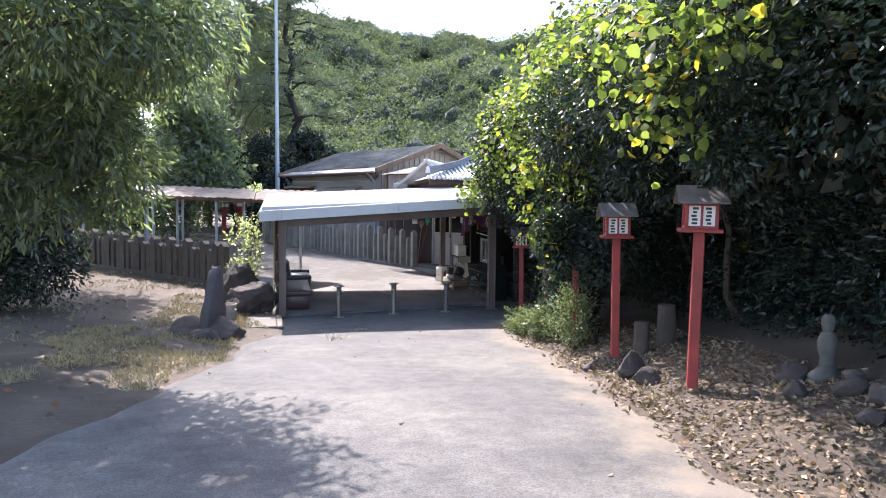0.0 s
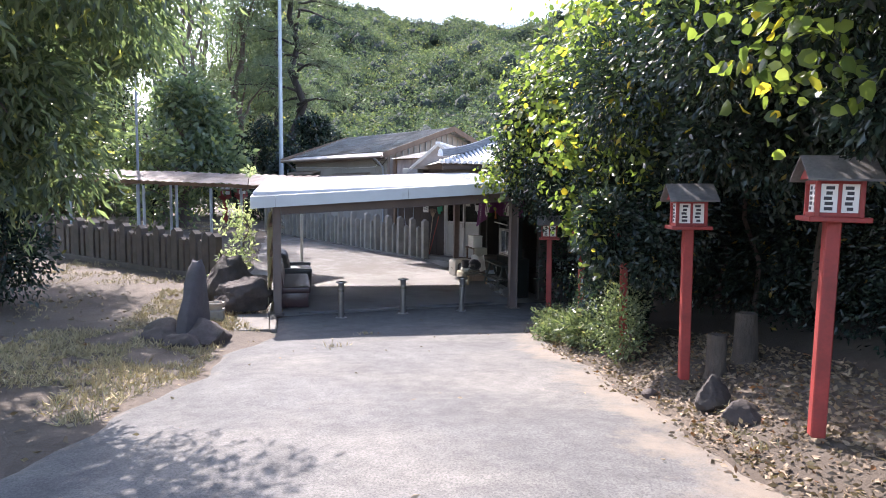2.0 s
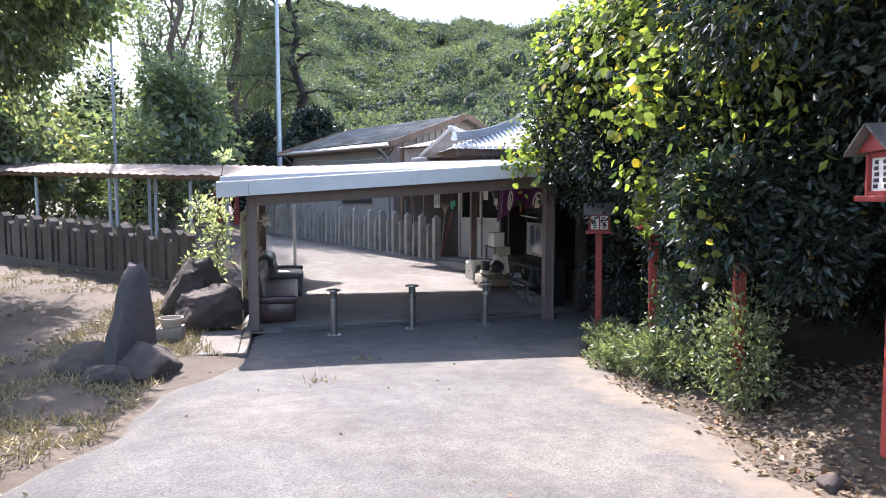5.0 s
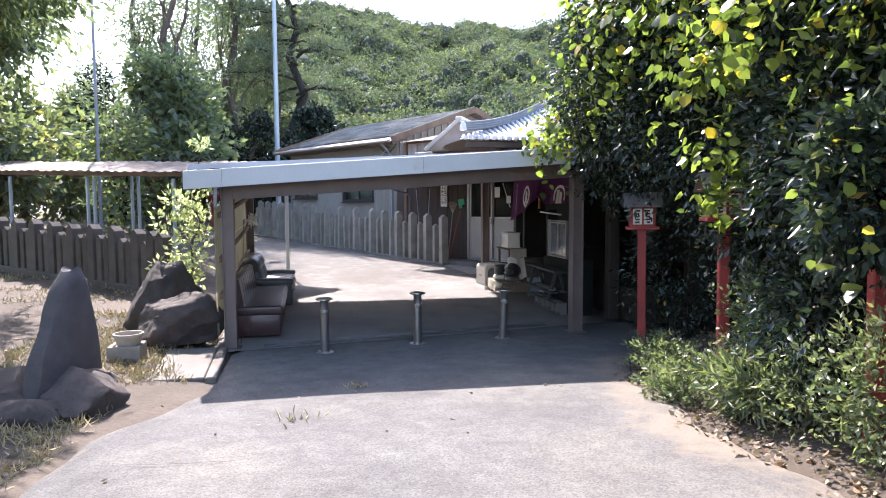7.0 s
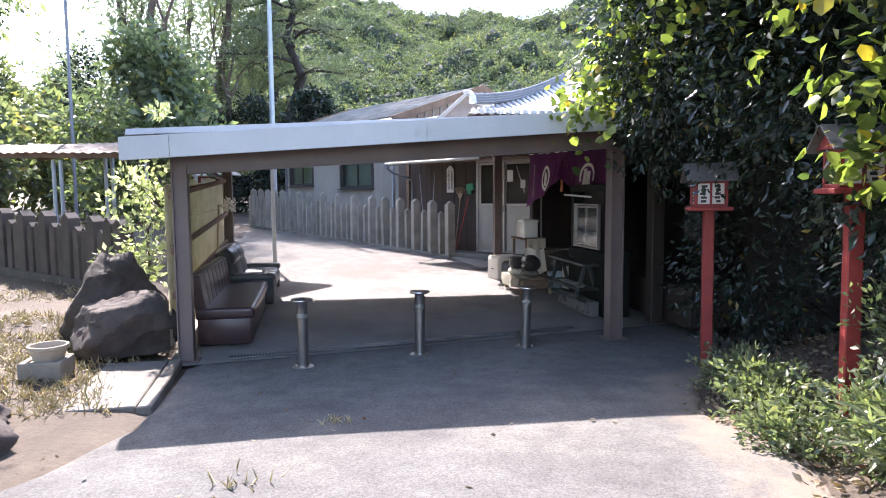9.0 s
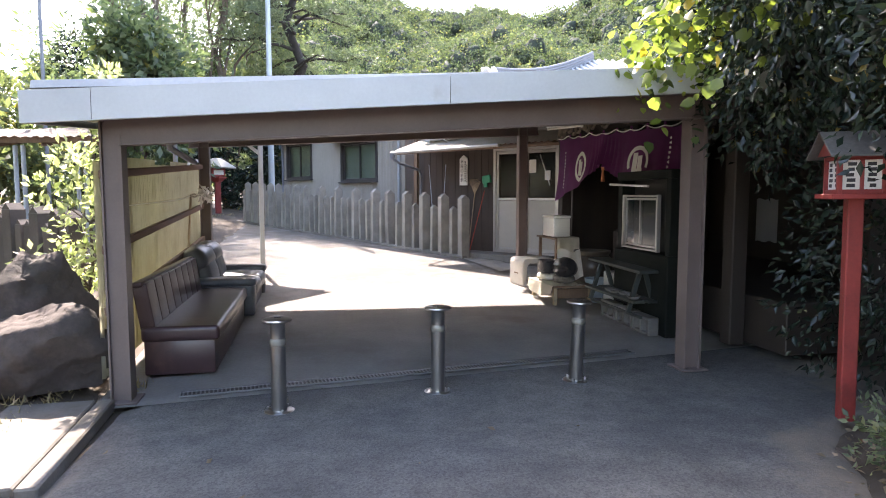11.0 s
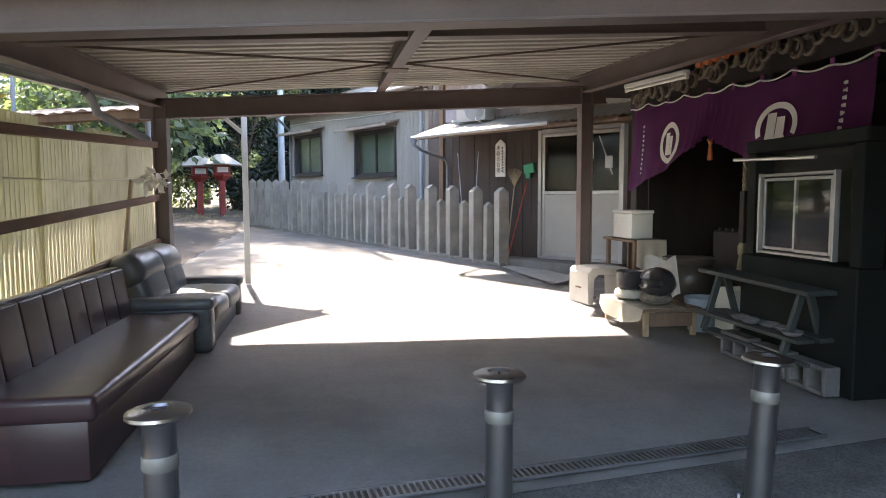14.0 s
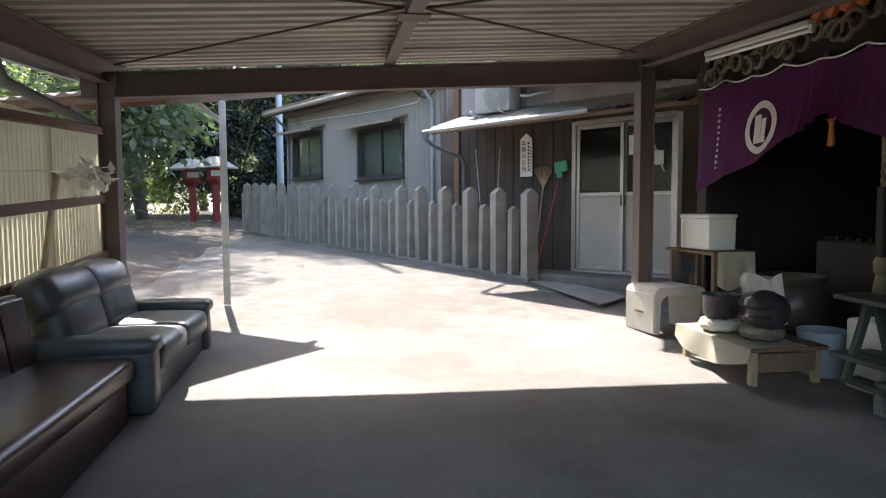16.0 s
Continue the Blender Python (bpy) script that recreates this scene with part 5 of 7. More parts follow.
    for (x, y, z, rx, ry, rz, n) in ((4.45, -0.75, 3.0, 0.35, 0.6, 0.75, 650), (4.15, -0.55, 2.75, 0.25, 0.35, 0.4, 260), (4.3, -2.0, 3.7, 0.45, 0.8, 0.8, 700), (4.25, -3.6, 4.0, 0.45, 0.9, 0.9, 520),
                                     (4.15, -5.2, 4.1, 0.45, 0.8, 0.7, 260), (3.9, -7.1, 4.5, 0.6, 0.8, 0.6, 400), (3.3, -9.4, 3.25, 0.38, 0.45, 0.45, 360), (3.0, -9.7, 3.75, 0.45, 0.6, 0.4, 420), (3.3, -10.3, 4.0, 0.5, 0.6, 0.5, 420), (3.5, -8.4, 4.1, 0.5, 0.6, 0.45, 400), (4.0, -5.8, 4.4, 0.5, 0.7, 0.6, 280), (3.3, -11.2, 4.6, 0.5, 0.7, 0.5, 450),
                                     (4.32, -3.95, 2.3, 0.24, 0.3, 0.22, 150), (4.38, -4.0, 1.9, 0.24, 0.3, 0.2, 190), (4.2, -4.0, 2.95, 0.28, 0.4, 0.2, 190), (3.8, -5.0, 3.1, 0.35, 0.5, 0.4, 150), (3.78, -5.8, 2.0, 0.25, 0.3, 0.4, 130), (5.0, -1.5, 4.6, 0.9, 1.0, 0.5, 700), (4.8, -4.5, 5.3, 0.9, 1.6, 0.5, 800), (5.4, 0.4, 3.5, 0.9, 0.9, 0.5, 600), (4.2, -9.0, 5.2, 0.7, 1.5, 0.6, 700)):
        vine.append(((x, y, z), (rx, ry, rz), n))
    # hanging sprays in front of the dark mass
    sprays = []
    for k in range(64):
        y = RNG.uniform(-6.0, -0.8) if k < 40 else RNG.uniform(-6.6, -4.9)
        x0 = edge_right(y) + RNG.uniform(-0.1, 0.55)
        z0 = RNG.uniform(2.9, 3.9)
        m = int(RNG.integers(10, 26))
        s = np.linspace(0, 1, m)[:, None]
        p = np.array([x0, y, z0]) + np.hstack([-0.25 * s * RNG.uniform(0, 1), RNG.uniform(-0.3, 0.3) * s, -s * RNG.uniform(0.3, 0.95)])
        sprays.append(leaf_arrays(p + RNG.normal(size=p.shape) * 0.035, 0.1, 0.045, RNG, 0.9))
    # the climber drapes the sunny outer side of the thicket: its edge towards the drive and its top
    drape = []
    for k in range(150):
        y = RNG.uniform(-13.2, -0.4)
        e = edge_right(y)
        near = smooth01((-6.5 - y) / 4)
        top = 4.75 + 0.7 * near
        f = RNG.uniform(0, 1) ** 0.8
        a = f * 2.0
        c = np.array([e + 1.3 + 0.3 * near - 1.35 * math.cos(a - 0.45), y, top - 1.1 + 1.35 * math.sin(a - 0.1)])
        m = int(RNG.integers(14, 60) * (1.0 if y > -6.5 else 0.5))
        p = c + RNG.normal(size=(m, 3)) * np.array([0.22, 0.3, 0.24])
        p[:, 2] -= np.abs(RNG.normal(size=m)) * 0.25
        out = np.tile(np.array([-math.cos(a - 0.45), 0.25, math.sin(a)]), (m, 1))
        drape.append(round_leaves(p, 0.11, RNG, 0.35, out))
    for c, r, n in vine:
        p, d = shell_points(RNG, int(n * 0.55), c, r, 0.6, 0.45)
        drape.append(round_leaves(p, 0.1, RNG, 0.35, d))
    leaf_part("vine_leaves", drape + sprays, LEAF_VINE, t, "bright green and yellowing vine leaves", "stuff")
    return t


thicket()


def low_shrub(c, r, n, name="low_shrub", label="low leafy shrub at the foot of the thicket", mat=None, leaf=(0.05, 0.024)):
    t = thing(name, c, label, "shrub", "low shrubs by the drive")
    rng = random.Random(int(n))
    for k in range(7):
        bm = bmesh.new()
        limb(bm, (c[0] + rng.uniform(-0.1, 0.1), c[1] + rng.uniform(-0.1, 0.1), c[2] - 0.03),
             (c[0] + rng.uniform(-1, 1) * r[0] * 0.7, c[1] + rng.uniform(-1, 1) * r[1] * 0.7, c[2] + r[2] * rng.uniform(0.9, 1.7)), 0.012, 0.004, rng)
        part("stem", bm, BARK, t)
    leaf_part("leaves", blobs(RNG, [((c[0], c[1], c[2] + r[2]), r, n * 2)], leaf[0], leaf[1], -0.25, 0.4, 0.25, 0.8), mat or LEAF_LOW, t, "", "stuff")
    return t


for c, r, n in (((4.55, -3.05), (0.36, 0.4, 0.2), 800), ((4.75, -2.45), (0.32, 0.36, 0.18), 650), ((4.4, -4.1), (0.3, 0.42, 0.24), 900), ((4.45, -4.9), (0.3, 0.38, 0.3), 900), ((4.95, -3.9), (0.4, 0.4, 0.5), 1300), ((4.2, -3.6), (0.22, 0.3, 0.16), 600), ((4.3, -5.6), (0.3, 0.35, 0.5), 1300)):
    low_shrub((c[0], c[1], ground(*c)), r, n)
low_shrub((4.35, -4.45, ground(4.35, -4.45)), (0.3, 0.35, 0.22), 420, "fern", "bright fern with long fronds under the thicket", LEAF_LOW, (0.13, 0.022))


def broad_tree(c, height, crown, leaves, length, width, mat, label, name="tree", droop=0.4, seed=1, lumps=0.3, trunk_r=0.16, inner=0.35, limbs=9, category="tree"):
    """A trunk with limbs that reach into the crown's clumps. crown: centre and radii of each clump."""
    t = thing(name, c, label, category)
    rng = random.Random(seed)
    bm = bmesh.new()
    top = (c[0] + rng.uniform(-0.3, 0.3), c[1] + rng.uniform(-0.3, 0.3), c[2] + height * 0.8)
    spine = limb(bm, (c[0], c[1], c[2] - 0.1), top, trunk_r, trunk_r * 0.35, rng, 0.0, 8, 9)
    for k, (cc, rr) in enumerate(crown):
        s = spine[min(len(spine) - 1, 2 + k % 6)]
        limb(bm, s, cc, trunk_r * 0.4, 0.015, rng, 0.05)
        for _ in range(2):
            e = Vector(cc) + Vector((rng.uniform(-1, 1) * rr[0], rng.uniform(-1, 1) * rr[1], rng.uniform(-1, 1) * rr[2])) * 0.7
            limb(bm, Vector(s).lerp(Vector(cc), 0.6), e, trunk_r * 0.18, 0.008, rng, 0.05)
    part("trunk", bm, BARK, t)
    n = max(1, leaves // len(crown))
    leaf_part("crown", blobs(RNG, [(cc, rr, n) for cc, rr in crown], length, width, droop, lumps, inner, 0.8), mat, t, "", "stuff")
    return t


# the tree that leans over the drive from the left
broad_tree((-4.6, -6.0, ground(-4.6, -6.0)), 6.5,
           [((-4.2, -5.6, 4.6), (1.5, 1.5, 1.3)), ((-2.9, -5.2, 4.3), (1.1, 1.2, 1.0)), ((-5.4, -7.0, 4.0), (1.4, 1.4, 1.4)), ((-3.6, -7.4, 4.9), (1.4, 1.3, 1.1)), ((-2.6, -6.4, 5.6), (1.2, 1.3, 1.0)),
            ((-4.8, -4.2, 4.6), (1.3, 1.3, 1.3)), ((-3.4, -3.6, 5.3), (1.3, 1.2, 1.1)), ((-5.8, -5.6, 3.0), (1.0, 1.2, 1.2)), ((-3.1, -8.6, 4.6), (1.0, 1.0, 0.8)), ((-1.6, -5.0, 4.6), (1.0, 1.1, 0.7)), ((-1.3, -6.4, 4.5), (0.9, 1.0, 0.7)), ((-2.3, -4.2, 4.8), (1.2, 1.1, 0.8)), ((-2.2, -7.0, 4.4), (1.0, 1.0, 0.8)), ((-1.5, -5.7, 5.2), (1.0, 1.2, 0.6)), ((-2.15, -4.9, 2.95), (0.6, 0.7, 0.75)), ((-3.0, -5.0, 2.75), (0.85, 0.9, 0.85)), ((-3.9, -5.2, 2.75), (0.9, 0.9, 0.9)), ((-2.4, -5.5, 3.5), (0.7, 0.7, 0.6)), ((-3.4, -4.4, 3.6), (0.9, 0.9, 0.7))],
           36000, 0.15, 0.042, LEAF_TREE, "broadleaf evergreen tree with drooping leaves beside the drive", "evergreen_tree", 0.9, 21, 0.35, 0.17)
broad_tree((-7.6, -2.5, ground(-7.6, -2.5)), 6.5,
           [((-7.6, -2.2, 4.5), (1.7, 1.7, 1.6)), ((-6.6, -1.2, 3.6), (1.4, 1.3, 1.2)), ((-8.2, -3.2, 3.2), (1.4, 1.3, 1.3)), ((-7.0, -3.2, 5.6), (1.4, 1.3, 1.1)), ((-9.0, -1.4, 4.6), (1.6, 1.5, 1.6)), ((-6.4, 0.6, 4.4), (1.2, 1.2, 1.3)), ((-5.2, -0.8, 5.2), (1.2, 1.2, 0.7)), ((-4.1, -0.2, 5.6), (1.1, 1.1, 0.6)), ((-4.6, -2.3, 5.4), (1.1, 1.1, 0.6)), ((-5.8, 0.9, 5.8), (1.2, 1.2, 0.7))],
           26000, 0.17, 0.065, LEAF_TREE, "dark evergreen tree at the edge of the grass", "evergreen_tree", 0.7, 22, 0.35, 0.16)
for c, r, n in (((-6.2, 3.4), (0.9, 0.8, 0.7), 2600), ((-7.4, 2.0), (0.9, 0.9, 0.8), 2600), ((-5.9, 0.3), (0.5, 0.5, 0.35), 900)):
    low_shrub((c[0], c[1], ground(*c)), r, n, "shrub", "dark leafy shrub in front of the old fence")

broad_tree((-4.9, 0.4, ground(-4.9, 0.4)), 2.4,
           [((-4.7, 0.3, 1.2), (0.8, 0.8, 0.8)), ((-5.3, 0.6, 1.7), (0.9, 0.9, 0.9)), ((-4.8, 0.5, 2.3), (0.6, 0.7, 0.6)), ((-5.7, 0.2, 1.0), (0.9, 0.9, 0.8))],
           9000, 0.12, 0.05, LEAF_DEEP, "dark evergreen bush at the edge of the grass", "evergreen_bush", 0.3, 24, 0.35, 0.06, 0.35, category="shrub")
broad_tree((-6.3, 3.2, ground(-6.3, 3.2)), 7.0,
           [((-5.2, 2.8, 5.0), (1.4, 1.4, 1.1)), ((-4.2, 1.6, 5.2), (1.2, 1.3, 0.9)), ((-6.4, 3.4, 6.0), (1.6, 1.6, 1.2)), ((-7.4, 2.0, 4.6), (1.5, 1.5, 1.2)), ((-5.6, 4.6, 5.6), (1.3, 1.3, 1.0)), ((-3.4, 3.0, 5.6), (1.1, 1.2, 0.8)), ((-5.4, 0.4, 4.6), (1.2, 1.2, 1.0)), ((-6.6, 0.8, 4.9), (1.3, 1.3, 0.8)), ((-4.7, 3.8, 5.5), (1.2, 1.2, 0.8)), ((-2.9, 1.7, 5.6), (0.9, 1.0, 0.6)), ((-6.9, -0.8, 4.5), (1.2, 1.2, 0.8)), ((-8.2, 4.0, 5.4), (1.5, 1.5, 1.3)), ((-5.0, 6.2, 5.6), (1.3, 1.3, 0.9)), ((-6.6, 6.6, 5.3), (1.4, 1.4, 1.0)), ((-7.8, 5.8, 5.0), (1.4, 1.4, 1.0)), ((-4.9, 5.0, 5.2), (1.1, 1.1, 0.8))],
           38000, 0.17, 0.07, LEAF_TREE, "tall evergreen tree shading the old fence", "evergreen_tree", 0.6, 23, 0.35, 0.18)
# woodland behind the shed and the house
wrng = random.Random(77)
for k, (az, dist, h, w, m) in enumerate(((-34, 30, 13, 3.6, 0), (-30, 38, 15, 4.0, 1), (-27, 33, 11, 3.2, 0), (-25.5, 44, 13, 3.2, 1), (-20.5, 31, 5.5, 2.4, 1), (-17.5, 40, 6.5, 2.6, 1), (-13, 36, 15, 3.6, 2), (-10.5, 32, 17, 3.0, 2),
                                       (-8, 42, 17, 3.8, 2), (-5.5, 36, 15, 3.4, 2), (-38, 24, 12, 3.4, 0), (-3.8, 46, 14, 3.6, 1), (-15.3, 46, 7, 3.0, 1), (-22.5, 26, 4.8, 2.0, 1), (-11.5, 27, 6.0, 2.4, 0), (-42, 34, 14, 4.0, 0))):
    a = radians(az)
    x, y = 1.0 + dist * math.sin(a), -9 + dist * math.cos(a)
    z = level(y)
    crown = []
    for j in range(9):
        s = wrng.uniform(0.22, 1.0)
        q = w * (1.05 - 0.6 * s) if m != 2 else w * (0.9 - 0.5 * s)
        crown.append(((x + wrng.uniform(-1, 1) * q, y + wrng.uniform(-1, 1) * q, z + h * s), (q * 0.75, q * 0.75, h * 0.12 + 0.4)))
    broad_tree((x, y, z), h, crown, 6500, 0.34 if m == 2 else 0.3, 0.075 if m == 2 else 0.15, (LEAF_TREE, LEAF_MID, LEAF_PINE)[m],
               ("dark evergreen woodland tree", "yellowing broadleaf woodland tree", "tall grey-green conifer with a thin crown")[m], ("woodland_tree", "woodland_tree", "conifer")[m], 0.2, 40 + k, 0.35, 0.22, 0.25)

# dense evergreens at the end of the yard
for k, (x, y, h) in enumerate(((-6.6, 25.5, 7.0), (-4.4, 27.5, 8.0), (-2.3, 26.0, 6.0), (-0.4, 28.5, 6.5), (-8.6, 28.0, 8.5))):
    z = level(y)
    crown = [((x + wrng.uniform(-1.3, 1.3), y + wrng.uniform(-1.0, 1.0), z + h * s), (1.3 - 0.5 * s, 1.2 - 0.4 * s, h * 0.13)) for s in (0.14, 0.24, 0.34, 0.46, 0.58, 0.7, 0.84)]
    broad_tree((x, y, z), h, crown, 9000, 0.2, 0.09, LEAF_TREE if k % 2 else LEAF_DEEP, "dense dark evergreen at the end of the yard", "evergreen_tree", 0.3, 90 + k, 0.35, 0.14, 0.35)


def pine(c, h, seed, trunk_r=0.24):
    t = thing("pine_tree", c, "tall dark pine with bare trunk and spreading limbs", "tree")
    rng = random.Random(seed)
    bm = bmesh.new()
    top = Vector((c[0] + 0.3, c[1], c[2] + h))
    base = Vector(c)
    limb(bm, base - Vector((0, 0, 0.1)), top, trunk_r * 1.25, 0.09, rng, 0.0, 10, 10)
    tufts = []
    for k in range(26):
        s = 0.38 + 0.6 * k / 26
        p = base.lerp(top, s)
        a = rng.uniform(0, 6.28)
        L = rng.uniform(1.8, 4.2) * (1.25 - s)
        e = p + Vector((math.cos(a) * L * 1.5, math.sin(a) * L * 1.5, rng.uniform(-0.9, 0.3)))
        pts = limb(bm, p, e, 0.085, 0.02, rng, 0.06)
        if rng.random() < 0.8:
            for q in pts[3:]:
                for _ in range(3):
                    g = q + Vector((rng.uniform(-0.7, 0.7), rng.uniform(-0.7, 0.7), rng.uniform(-0.1, 0.35)))
                    limb(bm, q, g, 0.015, 0.006, rng, 0.05, 3, 5)
                    tufts.append(((g.x, g.y, g.z), (0.42, 0.42, 0.22), 60))
    part("trunk", bm, BARK_DARK, t)
    leaf_part("needles", blobs(RNG, tufts, 0.24, 0.03, -0.3, 0.2, 0.1, 0.8), LEAF_PINE, t, "", "stuff")
    return t


pine((0.55, 27.0, level(27)), 17.0, 3)
pine((-0.9, 33.0, level(33)), 18.0, 9)
broad_tree((1.4, 25.0, level(25)), 6.0, [((1.2, 25, 4.6), (1.6, 1.5, 1.3)), ((2.2, 25.4, 5.2), (1.2, 1.2, 1.0)), ((0.4, 24.8, 3.9), (1.0, 1.0, 1.2)), ((1.5, 25, 6.2), (0.9, 0.9, 0.6)), ((-0.2, 23.6, 3.2), (0.8, 0.8, 1.2))],
           7500, 0.24, 0.12, LEAF_DEEP, "round dark evergreen bush behind the house", "evergreen_bush", 0.2, 61, 0.25, 0.14, 0.5)


# hill
def hill_height(r, a):
    s = min(1.25, max(0.0, (r - 58) / 180))
    n = 1 + 0.06 * math.sin(a * 13 + 1.2) + 0.035 * math.sin(a * 29) + 0.02 * math.sin(r * 0.09 + a * 6)
    f = s ** 1.15 if s < 1 else 1 - (s - 1) * 0.8
    x, y = r * math.sin(a), r * math.cos(a)
    low = 0.2 + 0.8 * smooth01((math.degrees(a) + 15) / 16)
    lumps = 5.0 * noise.noise((x / 26, y / 26, 1.0)) + 2.2 * noise.noise((x / 11, y / 11, 4.0))
    return 1.5 + 64 * low * f * n * (0.92 + 0.08 * math.cos((a - 0.25) * 3)) + lumps * min(1.0, s * 5) * low


def hill_point(u, v):
    a, r = radians(-60 + 125 * u), 56 + 230 * v
    return (1 + r * math.sin(a), -9 + r * math.cos(a), hill_height(r, a) - 0.6)


tagged(new("hill", finish("hill", sheet_mesh(150, 90, hill_point), surface("hill_undergrowth", (0.05, 0.065, 0.03), 0.95, 0, 0.1, 1.0, 0.3, 0.5), True)), "wooded hillside under the trees", "hill", kind="structure")


_i = bmesh.new()
bmesh.ops.create_icosphere(_i, subdivisions=1, radius=1.0)
_i.verts.ensure_lookup_table()
ICO_V = np.array([v.co[:] for v in _i.verts])
ICO_F = np.array([[v.index for v in f.verts] for f in _i.faces], dtype=np.int32)
_i.free()
HILL_CROWN = surface("hill_crowns", (0.04, 0.056, 0.04), 0.95, 0, 0.1, 1.4, 0.4, 1.0, bump_dist=0.8)


def tuft_arrays(p, out, w, size, rng):
    """Small ragged triangles pairs lying across the way out of the crown."""
    n = len(p)
    out = out / (np.linalg.norm(out, axis=1)[:, None] + 1e-9)
    v = np.cross(out, w)
    k = size * rng.uniform(0.5, 1.2, size=(n, 1))
    q = np.stack([p - w * k * 0.5, p + v * k * 0.4, p + w * k * 0.5 + out * k * 0.25, p - v * k * 0.4], axis=1).reshape(-1, 3)
    i = np.arange(n)[:, None] * 4
    return q, np.concatenate([i + np.array([[0, 3, 1]]), i + np.array([[1, 3, 2]])]).astype(np.int32)


def hill_forest():
    parts, solid = [], []
    rng = np.random.default_rng(5)
    r = 60.0
    while r < 262:
        a = -58.0
        step_r = 2.5 + r * 0.0095
        while a < 62:
            rr = r + rng.uniform(-1, 1) * step_r * 0.7
            aa = radians(a + rng.uniform(-0.6, 0.6) * math.degrees(step_r / r))
            inside = -8 < a < 34
            if not inside and rng.random() < 0.75:
                a += math.degrees(step_r / r) * 1.5
                continue
            k = rng.choice([0.7, 0.9, 1.15, 1.5]) * rng.uniform(0.85, 1.15) * (1.15 + r * 0.006)
            c = (1 + rr * math.sin(aa), -9 + rr * math.cos(aa), hill_height(rr, aa) + k * rng.uniform(0.15, 0.9))
            tall = rng.uniform(0.85, 1.3)
            n = 300 if inside else 40
            d = rng.normal(size=(n, 3))
            d[:, 2] = np.abs(d[:, 2]) * 1.1 - 0.35
            d /= np.linalg.norm(d, axis=1)[:, None]
            lump = 1 + 0.28 * np.sin(d[:, :1] * 4 + rng.uniform(0, 6)) * np.sin(d[:, 1:2] * 5 + rng.uniform(0, 6))
            p = np.array(c) + d * lump * rng.uniform(0.86, 1.12, size=(n, 1)) * np.array([k, k, k * tall])
            off = rng.uniform(0, 6.28, size=3)
            sv = ICO_V * (1 + 0.2 * np.sin(ICO_V[:, :1] * 4.5 + off[0]) * np.sin(ICO_V[:, 1:2] * 5.5 + off[1]) + 0.12 * np.sin(ICO_V[:, 2:] * 9 + ICO_V[:, :1] * 8 + off[2]))
            solid.append((np.array(c) + sv * np.array([k, k, k * tall]) * 0.66, ICO_F))
            w = np.cross(d, rng.normal(size=(n, 3)))
            w /= np.linalg.norm(w, axis=1)[:, None] + 1e-9
            parts.append(tuft_arrays(p, d + rng.normal(size=(n, 3)) * 1.3, w, 0.34 + r * 0.0014, rng))
            a += math.degrees(step_r / r) * 0.85
        r += step_r * 0.72
    core = leaf_part("hill_forest", solid, HILL_CROWN, None, "dense mixed forest crowns covering the hillside", "stuff")
    core.data.polygons.foreach_set("use_smooth", [True] * len(core.data.polygons))
    tagged(leaf_part("hill_leaves", parts, LEAF_HILL, None, "outer leaves of the hillside forest", "stuff"), category="forest")
    return core


tagged(hill_forest(), category="forest")


# sapling beside the screen
def sapling():
    c = (-0.8, 1.75, ground(-0.8, 1.75))
    t = thing("sapling", c, "slender sapling with pale sunlit leaves beside the boulders", "tree")
    rng = random.Random(2)
    bm = bmesh.new()
    tip = Vector((-0.55, 2.1, 2.85))
    pts = limb(bm, (c[0], c[1], c[2] - 0.05), tip, 0.022, 0.007, rng, 0.0, 9)
    sp = [((tip.x, tip.y, tip.z), (0.13, 0.13, 0.07), 60)]
    for k in range(22):
        p = pts[1 + k % 6]
        e = p + Vector((rng.uniform(-0.4, 0.22), rng.uniform(-0.45, 0.45), rng.uniform(0.05, 0.4)))
        limb(bm, p, e, 0.008, 0.003, rng, 0.0, 3, 5)
        sp.append(((e.x, e.y, e.z), (0.2, 0.2, 0.16), 40))
    part("trunk", bm, BARK, t)
    leaf_part("leaves", blobs(RNG, sp, 0.1, 0.05, 0.1, 0.3, 0.1, 0.9), LEAF_PALE, t, "", "stuff")
    return t


sapling()


